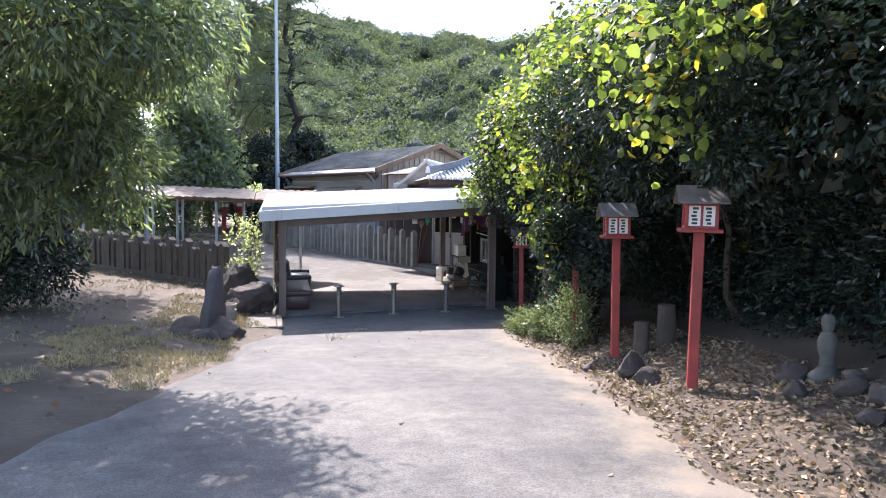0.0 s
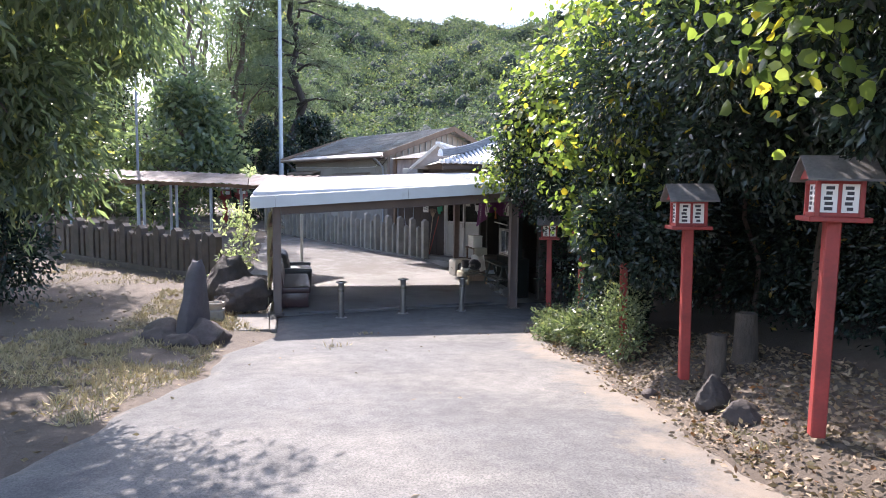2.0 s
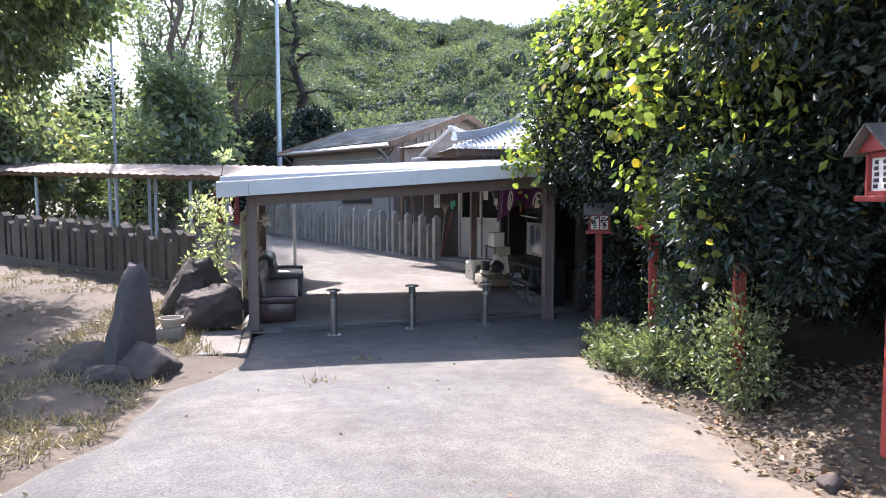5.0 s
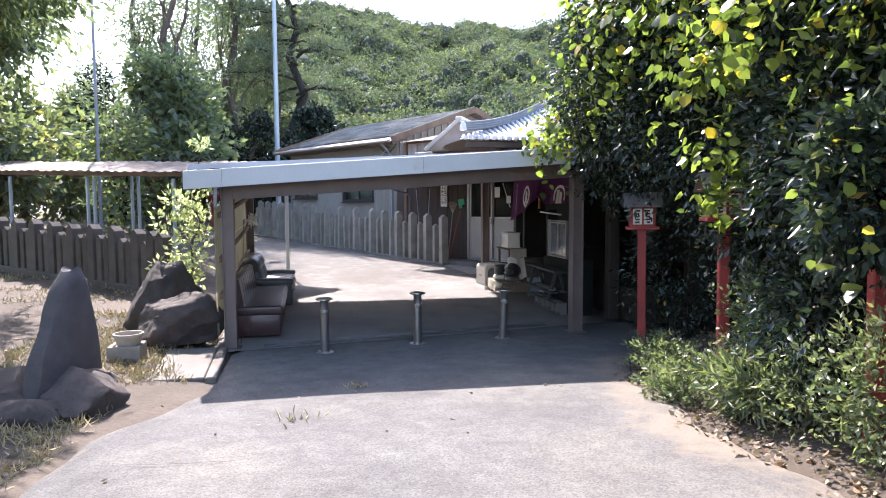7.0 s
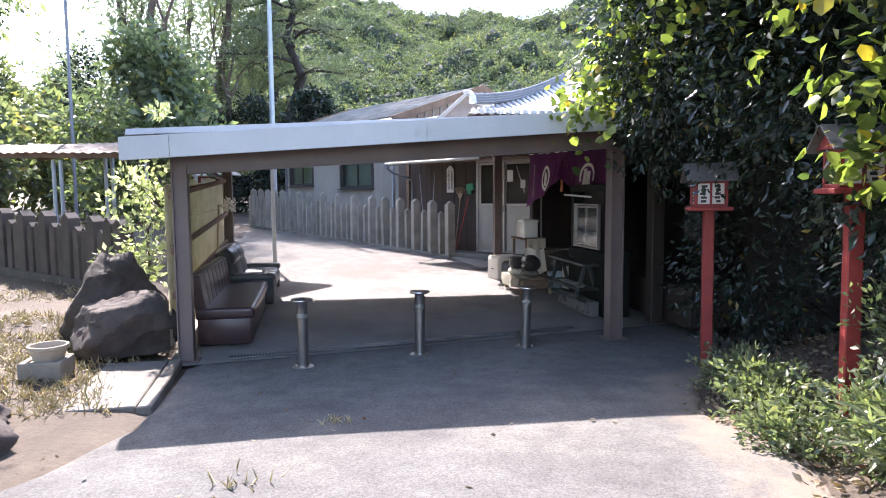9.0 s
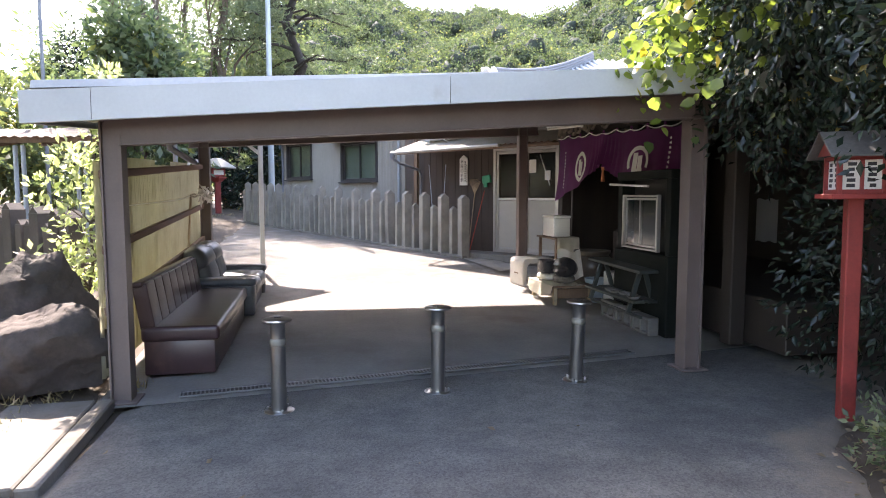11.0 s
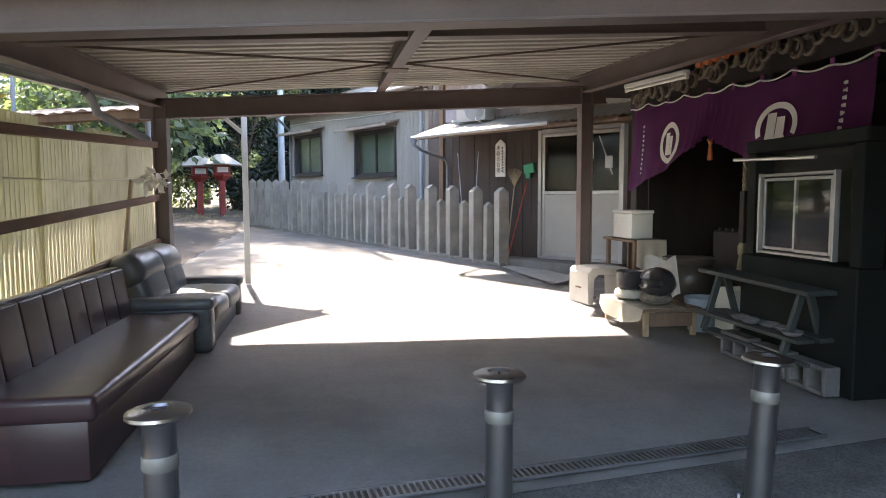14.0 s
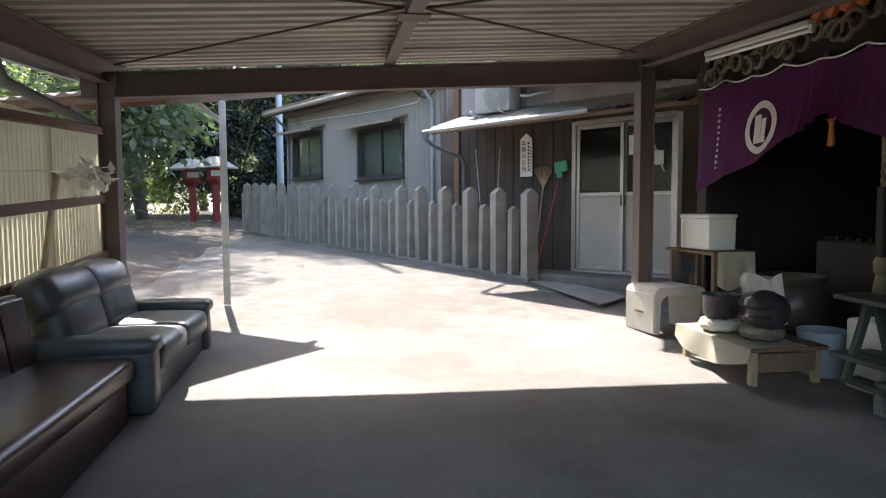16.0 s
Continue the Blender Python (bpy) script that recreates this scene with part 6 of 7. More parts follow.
# ---- red lanterns beside the drive ----
def roadside_lantern():
    t = thing("wooden_lantern", (0, 0, 0), "red wooden post lantern with white paper sides and shingled roof", "lantern", "red lanterns beside the drive")
    bm = bmesh.new()
    box(bm, (0, 0, 0.72), (0.095, 0.095, 1.5), None, 0.008)
    part("post", bm, RED, t, smooth=False)
    bm = bmesh.new()
    box(bm, (0, 0, 1.465), (0.37, 0.34, 0.035), None, 0.006)
    part("tray", bm, RED, t, smooth=False)
    bm = bmesh.new()
    for sx in (-1, 1):
        for sy in (-1, 1):
            box(bm, (sx * 0.13, sy * 0.115, 1.6), (0.03, 0.03, 0.24), None, 0.003)
    for z in (1.495, 1.71):
        for s in (-1, 1):
            box(bm, (0, s * 0.115, z), (0.23, 0.024, 0.028), None, 0.003)
            box(bm, (s * 0.13, 0, z), (0.024, 0.2, 0.028), None, 0.003)
    for s in (-1, 1):
        box(bm, (0, s * 0.115, 1.6), (0.02, 0.02, 0.2), None, 0.002)
    part("frame", bm, RED, t, smooth=False)
    bm = bmesh.new()
    box(bm, (0, 0, 1.6), (0.245, 0.215, 0.2))
    paper = part("paper", bm, PAPER, t, "white paper sides with black writing", smooth=False)
    rng = random.Random(6)
    bm = bmesh.new()
    for face in range(3):
        for col in range(2):
            for k in range(5):
                u = -0.06 + col * 0.12 + rng.uniform(-0.008, 0.008)
                z = 1.67 - k * 0.034
                w = rng.uniform(0.03, 0.055)
                if face == 0:
                    box(bm, (u, -0.11, z), (w, 0.003, 0.022))
                elif face == 1:
                    box(bm, (-0.125, u * 0.8, z), (0.003, w, 0.022))
                else:
                    box(bm, (0.125, u * 0.8, z), (0.003, w, 0.022))
    part("writing", bm, INK, paper, smooth=False)
    for s in (-1, 1):
        bm = bmesh.new()
        for k in range(4):
            o0, o1 = 0.01 + k * 0.052, 0.01 + (k + 1) * 0.052 + 0.016
            z0, z1 = 1.88 - k * 0.036 + 0.006, 1.88 - (k + 1) * 0.036 - 0.01
            q = [(s * o0, -0.22, z0), (s * o0, 0.22, z0), (s * o1, 0.22, z1), (s * o1, -0.22, z1)]
            a = [bm.verts.new(p) for p in q]
            b = [bm.verts.new((p[0], p[1], p[2] - 0.014)) for p in q]
            bm.faces.new(a)
            bm.faces.new(b[::-1])
            for e in range(4):
                bm.faces.new((b[e], b[(e + 1) % 4], a[(e + 1) % 4], a[e]))
        bm.transform(Matrix.Rotation(math.pi / 2, 4, "Z"))
        part("roof_slope", bm, surface("lantern_shingle", (0.13, 0.12, 0.11), 0.7, 0, 5, 40, 0.3, 0.3) if s < 0 else bpy.data.materials["lantern_shingle"], t, "grey weathered roof boards", smooth=False)
    bm = bmesh.new()
    for y in (-0.16, 0.15):
        a = [bm.verts.new(p) for p in ((-0.175, y, 1.73), (0.175, y, 1.73), (0, y, 1.85))]
        b = [bm.verts.new((v.co.x, y + 0.02, v.co.z)) for v in a]
        bm.faces.new(a)
        bm.faces.new(b[::-1])
        for e in range(3):
            bm.faces.new((b[e], b[(e + 1) % 3], a[(e + 1) % 3], a[e]))
    bm.transform(Matrix.Rotation(math.pi / 2, 4, "Z"))
    part("gable", bm, RED, t, smooth=False)
    return t


L0 = roadside_lantern()
lantern_spots = ((3.86, -9.1, 0.76, -28), (4.1, -7.2, 0.61, -20), (4.4, -5.45, 0.42, -24), (4.75, -3.5, 0.28, -22), (5.0, -1.6, 0.13, -24))
L0.matrix_basis = pose(*lantern_spots[0][:3], 0, 0.8, lantern_spots[0][3])
for x, y, z, r in lantern_spots[1:]:
    copy_thing(L0, pose(x, y, z, 0, -0.6, r))


def shrine_lantern():
    t = thing("shrine_lantern", (0, 0, 0), "red pillar lantern with a pale metal roof under the trees", "lantern", "pair of red shrine lanterns")
    bm = bmesh.new()
    box(bm, (0, 0, 0.65), (0.2, 0.2, 1.3), None, 0.01)
    part("post", bm, RED, t, smooth=False)
    bm = bmesh.new()
    lathe(bm, [(0.14, 1.2), (0.3, 1.34), (0.34, 1.36), (0.34, 1.42)], n=4)
    part("corbel", bm, RED, t, smooth=False)
    bm = bmesh.new()
    box(bm, (0, 0, 1.58), (0.5, 0.5, 0.3), None, 0.01)
    part("lamp_box", bm, RED, t, smooth=False)
    bm = bmesh.new()
    box(bm, (0, 0, 1.58), (0.36, 0.515, 0.18), None, 0.004)
    part("paper", bm, PAPER, t, smooth=False)
    bm = bmesh.new()
    lathe(bm, [(0.72, 1.74), (0.74, 1.77), (0.4, 1.98), (0.16, 2.12)], n=4)
    part("roof", bm, ROOF_STEEL, t, "pale metal roof", smooth=False)
    return t


S0 = shrine_lantern()
S0.matrix_basis = pose(-2.95, 21.2, level(21.2) + 0.15, 0, 0, 20)
copy_thing(S0, pose(-2.15, 20.9, level(20.9) + 0.2, 0, 0, 20))


# ---- stones by the drive ----
def standing_stone():
    t = thing("standing_stone", (-1.15, -2.25, 0.1), "dark upright memorial stone on a rough rock base", "standing stone")
    bm = bmesh.new()
    n, m = 16, 22
    b = Vector((math.sin(radians(14)), math.cos(radians(14)), 0))
    w = Vector((b.y, -b.x, 0))
    rings = []
    for j in range(m + 1):
        s = j / m
        half = 0.5 * (1 - s ** 2.4 * 0.8) * (1 - 0.2 * s)
        th = 0.13 * (1 - 0.35 * s) * (1 if s < 0.95 else 0.75)
        lean = b * (0.16 * s)
        ring = []
        for i in range(n):
            a = i * 2 * math.pi / n
            ca, sa = math.cos(a), math.sin(a)
            p = b * (half * math.copysign(abs(ca) ** 0.6, ca)) + w * (th * math.copysign(abs(sa) ** 0.6, sa)) + lean
            p += Vector((0, 0, 0.22 + s * 1.12 - 0.05 * abs(ca) * s))
            q = p * 3.0
            p += (b * noise.noise(q + Vector((3, 1, 0))) + w * noise.noise(q)) * 0.03
            ring.append(bm.verts.new(p + Vector((-1.15, -2.25, 0))))
        rings.append(ring)
    for a, c in zip(rings, rings[1:]):
        for i in range(n):
            bm.faces.new((a[i], a[(i + 1) % n], c[(i + 1) % n], c[i]))
    bm.faces.new(rings[0][::-1])
    bm.faces.new(rings[-1])
    part("upright", bm, STELE, t)
    for c, s, k in (((-1.5, -2.45, 0.2), (0.46, 0.56, 0.28), 3), ((-0.92, -2.5, 0.19), (0.42, 0.5, 0.29), 5), ((-1.15, -1.95, 0.18), (0.5, 0.4, 0.24), 6), ((-1.25, -2.85, 0.15), (0.42, 0.3, 0.22), 8)):
        part("base_rock", rock_mesh(c, s, k, 4, 0.25), ROCK, t)
    return t


standing_stone()


def rock(name, c, s, seed, label, sub=5):
    t = rock_mesh((0, 0, 0), s, seed, sub, 0.24)
    ob = solo(name, t, ROCK, label, "rock")
    ob.matrix_basis = Matrix.Translation(c)
    return ob


rock("boulder", (-0.66, 0.42, 0.36), (0.66, 0.5, 0.5), 12, "large brown flat-topped boulder beside the carport post")
rock("boulder", (-0.92, 1.2, 0.5), (0.62, 0.55, 0.76), 17, "tall pointed dark boulder behind a flat one")
rock("stone", (3.95, -7.85, ground(3.95, -7.85) + 0.1), (0.17, 0.16, 0.2), 21, "rough pale stone on the bank", 4)
rock("stone", (3.86, -8.35, ground(3.86, -8.35) + 0.05), (0.2, 0.16, 0.14), 22, "low flat stone half buried in the bank", 4)
for k, (x, y, s) in enumerate(((4.45, -10.3, 0.16), (4.2, -10.0, 0.12), (4.55, -9.6, 0.18), (4.35, -10.7, 0.2), (4.0, -10.9, 0.12), (4.7, -10.1, 0.14), (4.05, -9.7, 0.07), (3.8, -7.1, 0.1))):
    rock("stone", (x, y, ground(x, y) + s * 0.3), (s, s * 0.9, s * 0.7), 30 + k, "grey rubble stone at the foot of the statue", 3)


def statue(x, y, k, label):
    z = ground(x, y) - 0.06
    bm = rock_mesh((x, y, z + 0.06), (0.2 * k, 0.18 * k, 0.13 * k), 41, 3, 0.2)
    lathe(bm, [(r * k * 0.72, h * k) for r, h in ((0.09, 0.1), (0.1, 0.16), (0.085, 0.26), (0.12, 0.34), (0.125, 0.42), (0.09, 0.48), (0.06, 0.5), (0.075, 0.53), (0.09, 0.58), (0.085, 0.63), (0.05, 0.66))], (x, y, z), 18, (1.0, 0.85))
    return solo("stone_statue", bm, STATUE, label, "statue")


statue(4.75, -9.75, 0.95, "small weathered stone statue among rubble under the thicket")
statue(4.95, -9.55, 0.62, "little worn stone statue beside a taller one")


def stump(x, y, r, h):
    bm = bmesh.new()
    z = ground(x, y)
    lathe(bm, [(r * 1.35, -0.05), (r * 1.1, 0.06), (r, 0.15), (r * 0.95, h - 0.02), (r * 0.9, h)], (x, y, z), 14)
    for v in bm.verts:
        v.co.x += 0.02 * noise.noise(v.co * 6)
        v.co.y += 0.02 * noise.noise(v.co * 6 + Vector((4, 0, 0)))
    return solo("tree_stump", bm, BARK, "short grey tree stump beside the lanterns", "stump")


stump(4.5, -7.15, 0.1, 0.42)
stump(4.95, -7.0, 0.12, 0.5)


def planters():
    x, y = -1.05, -0.55
    z = ground(x, y)
    t = thing("concrete_planter", (x, y, z), "square concrete planter box on the ground", "planter")
    bm = bmesh.new()
    for sx, sy, wx, wy in ((0, -0.15, 0.36, 0.05), (0, 0.15, 0.36, 0.05), (-0.155, 0, 0.05, 0.25), (0.155, 0, 0.05, 0.25)):
        box(bm, (x + sx, y + sy, z + 0.08), (wx, wy, 0.18), None, 0.008)
    box(bm, (x, y, z + 0.1), (0.25, 0.25, 0.1))
    part("body", bm, STONE_POST, t, smooth=False)
    bm = bmesh.new()
    lathe(bm, [(0.11, 0.12), (0.15, 0.26), (0.17, 0.27), (0.17, 0.3), (0.15, 0.3), (0.13, 0.24)], (x + 0.02, y, z), 22)
    solo("flower_pot", bm, TERRACOTTA, "round clay bowl pot standing on the planter", "pot")


planters()


def slabs():
    for k, (x, y, sx, sy, r) in enumerate(((-0.36, -0.85, 0.58, 1.5, 2), (0.0, -0.85, 0.12, 1.52, 2))):
        bm = bmesh.new()
        box(bm, (x, y, level(y) + 0.02), (sx, sy, 0.1), radians(r), 0.012)
        solo("paving_slab", bm, SLAB, "weathered concrete paving slab with a broken edge", "slab", "slabs beside the post", smooth=False)


slabs()


# ---- old fence and shed at the left ----
def old_fence():
    a, b = Vector((-1.4, 3.55)), Vector((-7.2, 8.6))
    t = thing("old_stone_fence", (a.x, a.y, 0.3), "dark weathered stone fence with stepped post tops", "fence")
    d = (b - a).normalized()
    ang = math.degrees(math.atan2(d.y, d.x))
    L = (b - a).length
    tall, low = finish("tall_post", fence_post_mesh(1.12, 0.21), DARK_STONE, False), finish("low_post", fence_post_mesh(0.92, 0.15), DARK_STONE, False)
    bm = bmesh.new()
    beam(bm, (a.x, a.y, ground(a.x, a.y) + 0.05), (b.x, b.y, ground(b.x, b.y) + 0.05), 0.26, 0.2, 0.015)
    part("kerb", bm, DARK_STONE, t, smooth=False)
    s, k = 0.08, 0
    while s < L:
        p = a + d * s
        big = k % 3 != 2 if k < 2 else k % 3 == 0
        ob = new("tall_post" if big else "low_post", tall if big else low)
        ob.parent = t
        ob.matrix_parent_inverse = Matrix.Translation(-t.matrix_basis.translation)
        ob.matrix_basis = pose(p.x, p.y, ground(p.x, p.y) + 0.06, 0, 0, ang)
        s += 0.22 if k else 0.25
        k += 1


old_fence()


def shed():
    A, B = Vector((0.3, 5.95)), Vector((-5.9, 10.4))
    d = (B - A).normalized()
    n = Vector((-d.y, d.x)) * -1
    t = thing("open_shed", (A.x, A.y, 0.2), "long low open shed with a rusty weathered roof", "shed")

    def at(s, o, z=0.0):
        p = A + d * s + n * o
        zz = 2.62 + 0.03 * s + 0.2 * o + z
        return Vector((p.x, p.y, zz))
    bm = bmesh.new()
    LEN, DEP = 13.0, 1.5
    m = 150
    rows = [[bm.verts.new(at(LEN * i / m, o, 0.018 * math.sin(i * 1.7) + 0.03 * noise.noise((i * 0.13, o, 0)))) for i in range(m + 1)] for o in np.linspace(-0.15, DEP, 5)]
    for a, b in zip(rows, rows[1:]):
        for i in range(m):
            bm.faces.new((a[i], a[i + 1], b[i + 1], b[i]))
    bmesh.ops.solidify(bm, geom=bm.faces[:], thickness=0.006)
    part("roof_sheet", bm, SHED_ROOF, t)
    for o in (0.0, 0.72, 1.4):
        bm = bmesh.new()
        beam(bm, at(0.05, o, -0.09), at(LEN, o, -0.09), 0.06, 0.1, 0.006)
        part("purlin", bm, WOOD_BROWN, t, smooth=False)
    for s in (0.08, 1.6, 3.46, 4.8, 6.2, 8.3, 10.4, 12.6):
        bm = bmesh.new()
        beam(bm, at(s, -0.1, -0.17), at(s, DEP, -0.17), 0.05, 0.07, 0.005)
        part("rafter", bm, WOOD_BROWN, t, smooth=False)
    for s in (2.9, 5.6, 5.85, 8.9, 12.2):
        for o in ((0.05, 1.4) if s < 6.3 else (0.05,)):
            p = at(s, o)
            bm = bmesh.new()
            tube(bm, [(p.x, p.y, ground(p.x, p.y) - 0.05), (p.x, p.y, p.z - 0.2)], 0.045, 10)
            part("post", bm, STEEL_POLE, t)
    bm = bmesh.new()
    p = Vector((0.61, 6.5))
    box(bm, (p.x, p.y, (level(6.48) + 0.03 + 2.56) / 2), (0.075, 0.075, 2.5 - level(6.48)), radians(12), 0.006)
    beam(bm, (p.x - 0.02, p.y, 2.32), (p.x - 0.26, p.y + 0.1, 2.52), 0.05, 0.05, 0.004)
    part("white_post", bm, POLE_WHITE, t, "white painted post with rust at its foot", smooth=False)
    return t


shed()


def pole(name, x, y, r, h, label, tip=0.6, mat=None):
    bm = bmesh.new()
    z = level(y)
    tube(bm, [(x, y, z - 0.1), (x, y, z + h * 0.5), (x, y, z + h)], r, 14, [r, r * (1 + tip) / 2, r * tip])
    for k in range(6):
        zz = z + 2.5 + k * 1.3
        tube(bm, [(x - r * 1.6, y, zz), (x + r * 1.6, y, zz)], 0.012, 5)
    return solo(name, bm, mat or STEEL_POLE, label, "pole")


pole("utility_pole", -0.22, 22.4, 0.13, 13.5, "grey galvanised utility pole behind the shed")
pole("lamp_pole", -5.2, 13.1, 0.05, 9.0, "thin grey pole beside the shed", 0.8, PIPE_GREY)


# ---- things in front of the shrine ----
def curtain():
    t = thing("shrine_curtain", (5.57, 3.2, 2.4), "purple cloth shrine curtain with white crests, gathered by a tassel", "curtain")
    LOWY, LOWZ = (1.35, 1.7, 2.2, 2.7, 3.1, 3.35, 3.6, 4.2, 5.08), (1.78, 1.72, 1.7, 1.77, 1.93, 2.06, 1.94, 1.72, 1.5)

    def cloth(y, f):
        top = 2.4 + 0.036 * (y - 1.35) - 0.03 * abs(math.sin((y - 1.35) * math.pi / 0.42))
        low = float(np.interp(y, LOWY, LOWZ))
        g = math.exp(-((y - 3.35) / 0.35) ** 2)
        x = 5.57 + 0.014 * math.sin(y * 9 + f * 1.5) * (0.4 + f) + 0.006 * math.sin(y * 23) * f + 0.035 * g * math.sin(y * 60) * f - 0.07 * f * f
        return Vector((x, y, top + (low - top) * f))
    bm = sheet_mesh(170, 26, lambda u, v: cloth(1.35 + 3.73 * u, v))
    bmesh.ops.solidify(bm, geom=bm.faces[:], thickness=0.003)
    part("cloth", bm, PURPLE, t)

    def on_cloth(y, z, lift=0.013):
        top = cloth(y, 0).z
        low = cloth(y, 1).z
        p = cloth(y, min(1, max(0, (top - z) / (top - low))))
        return Vector((p.x - lift, y, z))
    for cy, cz, ry, rz, gap in ((4.11, 2.03, 0.23, 0.23, 0.0), (2.34, 2.02, 0.25, 0.2, 1.0)):
        bm = bmesh.new()
        n = 40
        a0, a1 = (0, 2 * math.pi) if not gap else (-0.15 * math.pi, 1.15 * math.pi)
        for i in range(n):
            q = []
            for a, k in ((a0 + (a1 - a0) * i / n, 1.0), (a0 + (a1 - a0) * (i + 1) / n, 1.0), (a0 + (a1 - a0) * (i + 1) / n, 0.74), (a0 + (a1 - a0) * i / n, 0.74)):
                q.append(bm.verts.new(on_cloth(cy + ry * k * math.cos(a), cz + rz * k * math.sin(a))))
            bm.faces.new(q)
        for uy, uz, w, h in ((0.055, 0.0, 0.1, 0.23), (-0.045, -0.02, 0.085, 0.19), (0.0, -0.11, 0.2, 0.045)):
            m = 12
            rows = [[bm.verts.new(on_cloth(cy + uy - w / 2 + w * i / m, cz + uz - h / 2 + h * j / m, 0.014)) for i in range(m + 1)] for j in range(m + 1)]
            for j in range(m):
                for i in range(m):
                    bm.faces.new((rows[j][i], rows[j][i + 1], rows[j + 1][i + 1], rows[j + 1][i]))
        part("crest", bm, WHITE_PRINT, t, "white dyed round crest")
    rng = random.Random(12)
    for cy, z0, m in ((4.76, 2.28, 11), (1.62, 2.26, 8)):
        for k in range(m):
            z = z0 - k * 0.056
            bm = bmesh.new()
            for j in range(3):
                yy = cy + (j - 1) * 0.014
                p = on_cloth(yy, z, 0.01)
                box(bm, p, (0.002, 0.012, rng.uniform(0.016, 0.036)))
            part("character", bm, WHITE_PRINT, t, smooth=False)
    bm = bmesh.new()
    pts = [(5.56, y, cloth(y, 0).z + 0.035 - 0.03 * abs(math.sin((y - 1.35) * math.pi / 0.84))) for y in np.linspace(1.2, 5.15, 60)]
    tube(bm, pts, 0.008, 6)
    part("cord", bm, PAPER, t, "white hanging cord")
    for k in range(10):
        y = 1.35 + k * 0.41
        bm = bmesh.new()
        box(bm, (5.565, y, cloth(y, 0).z + 0.02), (0.012, 0.05, 0.07), None, 0.003)
        part("loop", bm, PURPLE, t)
    bm = bmesh.new()
    lathe(bm, [(0.012, 0.07), (0.024, 0.04), (0.015, 0.02), (0.016, 0.0), (0.028, -0.13), (0.022, -0.135)], (5.48, 3.22, 1.92), 12)
    for a in np.linspace(0, 2 * math.pi, 5)[:-1]:
        tube(bm, [(5.48, 3.22, 1.97), (5.47, 3.22 + 0.05 * math.cos(a), 1.99 + 0.04 * math.sin(a)), (5.48, 3.22, 1.97)], 0.008, 5)
    part("tassel", bm, ORANGE, t, "orange cord tassel")
    return t


curtain()


def striplight():
    t = thing("fluorescent_light", (4.98, 3.4, 2.5), "white fluorescent batten light, unlit, under the beam", "lamp")
    a, b = Vector((4.98, 4.05, 2.58)), Vector((5.0, 2.85, 2.51))
    bm = bmesh.new()
    beam(bm, a + Vector((0, 0, 0.045)), b + Vector((0, 0, 0.045)), 0.07, 0.05, 0.01)
    part("batten", bm, PLASTIC_WHITE, t, smooth=False)
    bm = bmesh.new()
    tube(bm, [a, b], 0.014, 10)
    part("tube", bm, PAPER, t)
    bm = bmesh.new()
    for p in (a, b):
        part("socket", box(bmesh.new(), p + Vector((0, 0, 0.01)), (0.03, 0.025, 0.06), None, 0.004), PLASTIC_WHITE, t, smooth=False)
    for y in (3.9, 3.0):
        tube(bm, [(4.98, y, 2.59 + 0.07 * (y - 2.9)), (4.93, y, 2.68 + 0.07 * (y - 2.9))], 0.006, 5)
    part("hanger", bm, ROD, t)


striplight()


def counter():
    t = thing("window_counter", (5.5, 1.8, 0.05), "dark timber counter booth with an aluminium sliding window", "counter")
    bm = bmesh.new()
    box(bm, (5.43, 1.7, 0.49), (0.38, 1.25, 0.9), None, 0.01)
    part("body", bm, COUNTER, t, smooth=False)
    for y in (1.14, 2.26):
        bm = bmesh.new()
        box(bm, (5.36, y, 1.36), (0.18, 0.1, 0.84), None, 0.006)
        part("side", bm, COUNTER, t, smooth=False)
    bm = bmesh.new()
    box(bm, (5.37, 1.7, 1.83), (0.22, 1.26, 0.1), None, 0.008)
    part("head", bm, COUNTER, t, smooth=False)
    fr = bmesh.new()
    for y in (1.3, 2.1):
        box(fr, (5.25, y, 1.285), (0.05, 0.022, 0.64), None, 0.004)
    for z in (0.98, 1.59):
        box(fr, (5.25, 1.7, z), (0.05, 0.776, 0.022), None, 0.004)
    w = part("window_frame", fr, ALU, t, "grey aluminium window frame", smooth=False)
    for k, (a, b) in enumerate(((1.32, 1.71), (1.69, 2.08))):
        x = 5.245 + 0.02 * k
        bm = bmesh.new()
        for y in (a + 0.012, b - 0.012):
            box(bm, (x, y, 1.285), (0.018, 0.017, 0.56), None, 0.002)
        for z in (1.015, 1.555):
            box(bm, (x, (a + b) / 2, z), (0.018, b - a - 0.05, 0.024), None, 0.002)
        part("sash", bm, ALU, w, smooth=False)
        bm = bmesh.new()
        box(bm, (x, (a + b) / 2, 1.285), (0.005, b - a - 0.05, 0.51))
        part("pane", bm, GLASS, w, smooth=False)
    # black panel added close behind the panes for the booth's unlit inside
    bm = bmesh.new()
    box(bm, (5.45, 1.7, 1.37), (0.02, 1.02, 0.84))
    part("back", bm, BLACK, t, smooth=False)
    bm = bmesh.new()
    tube(bm, [(5.2, 2.4, 1.735), (5.2, 1.45, 1.7)], 0.014, 10)
    part("tube_light", bm, ALU_BRIGHT, t, "white tube light above the window")


counter()


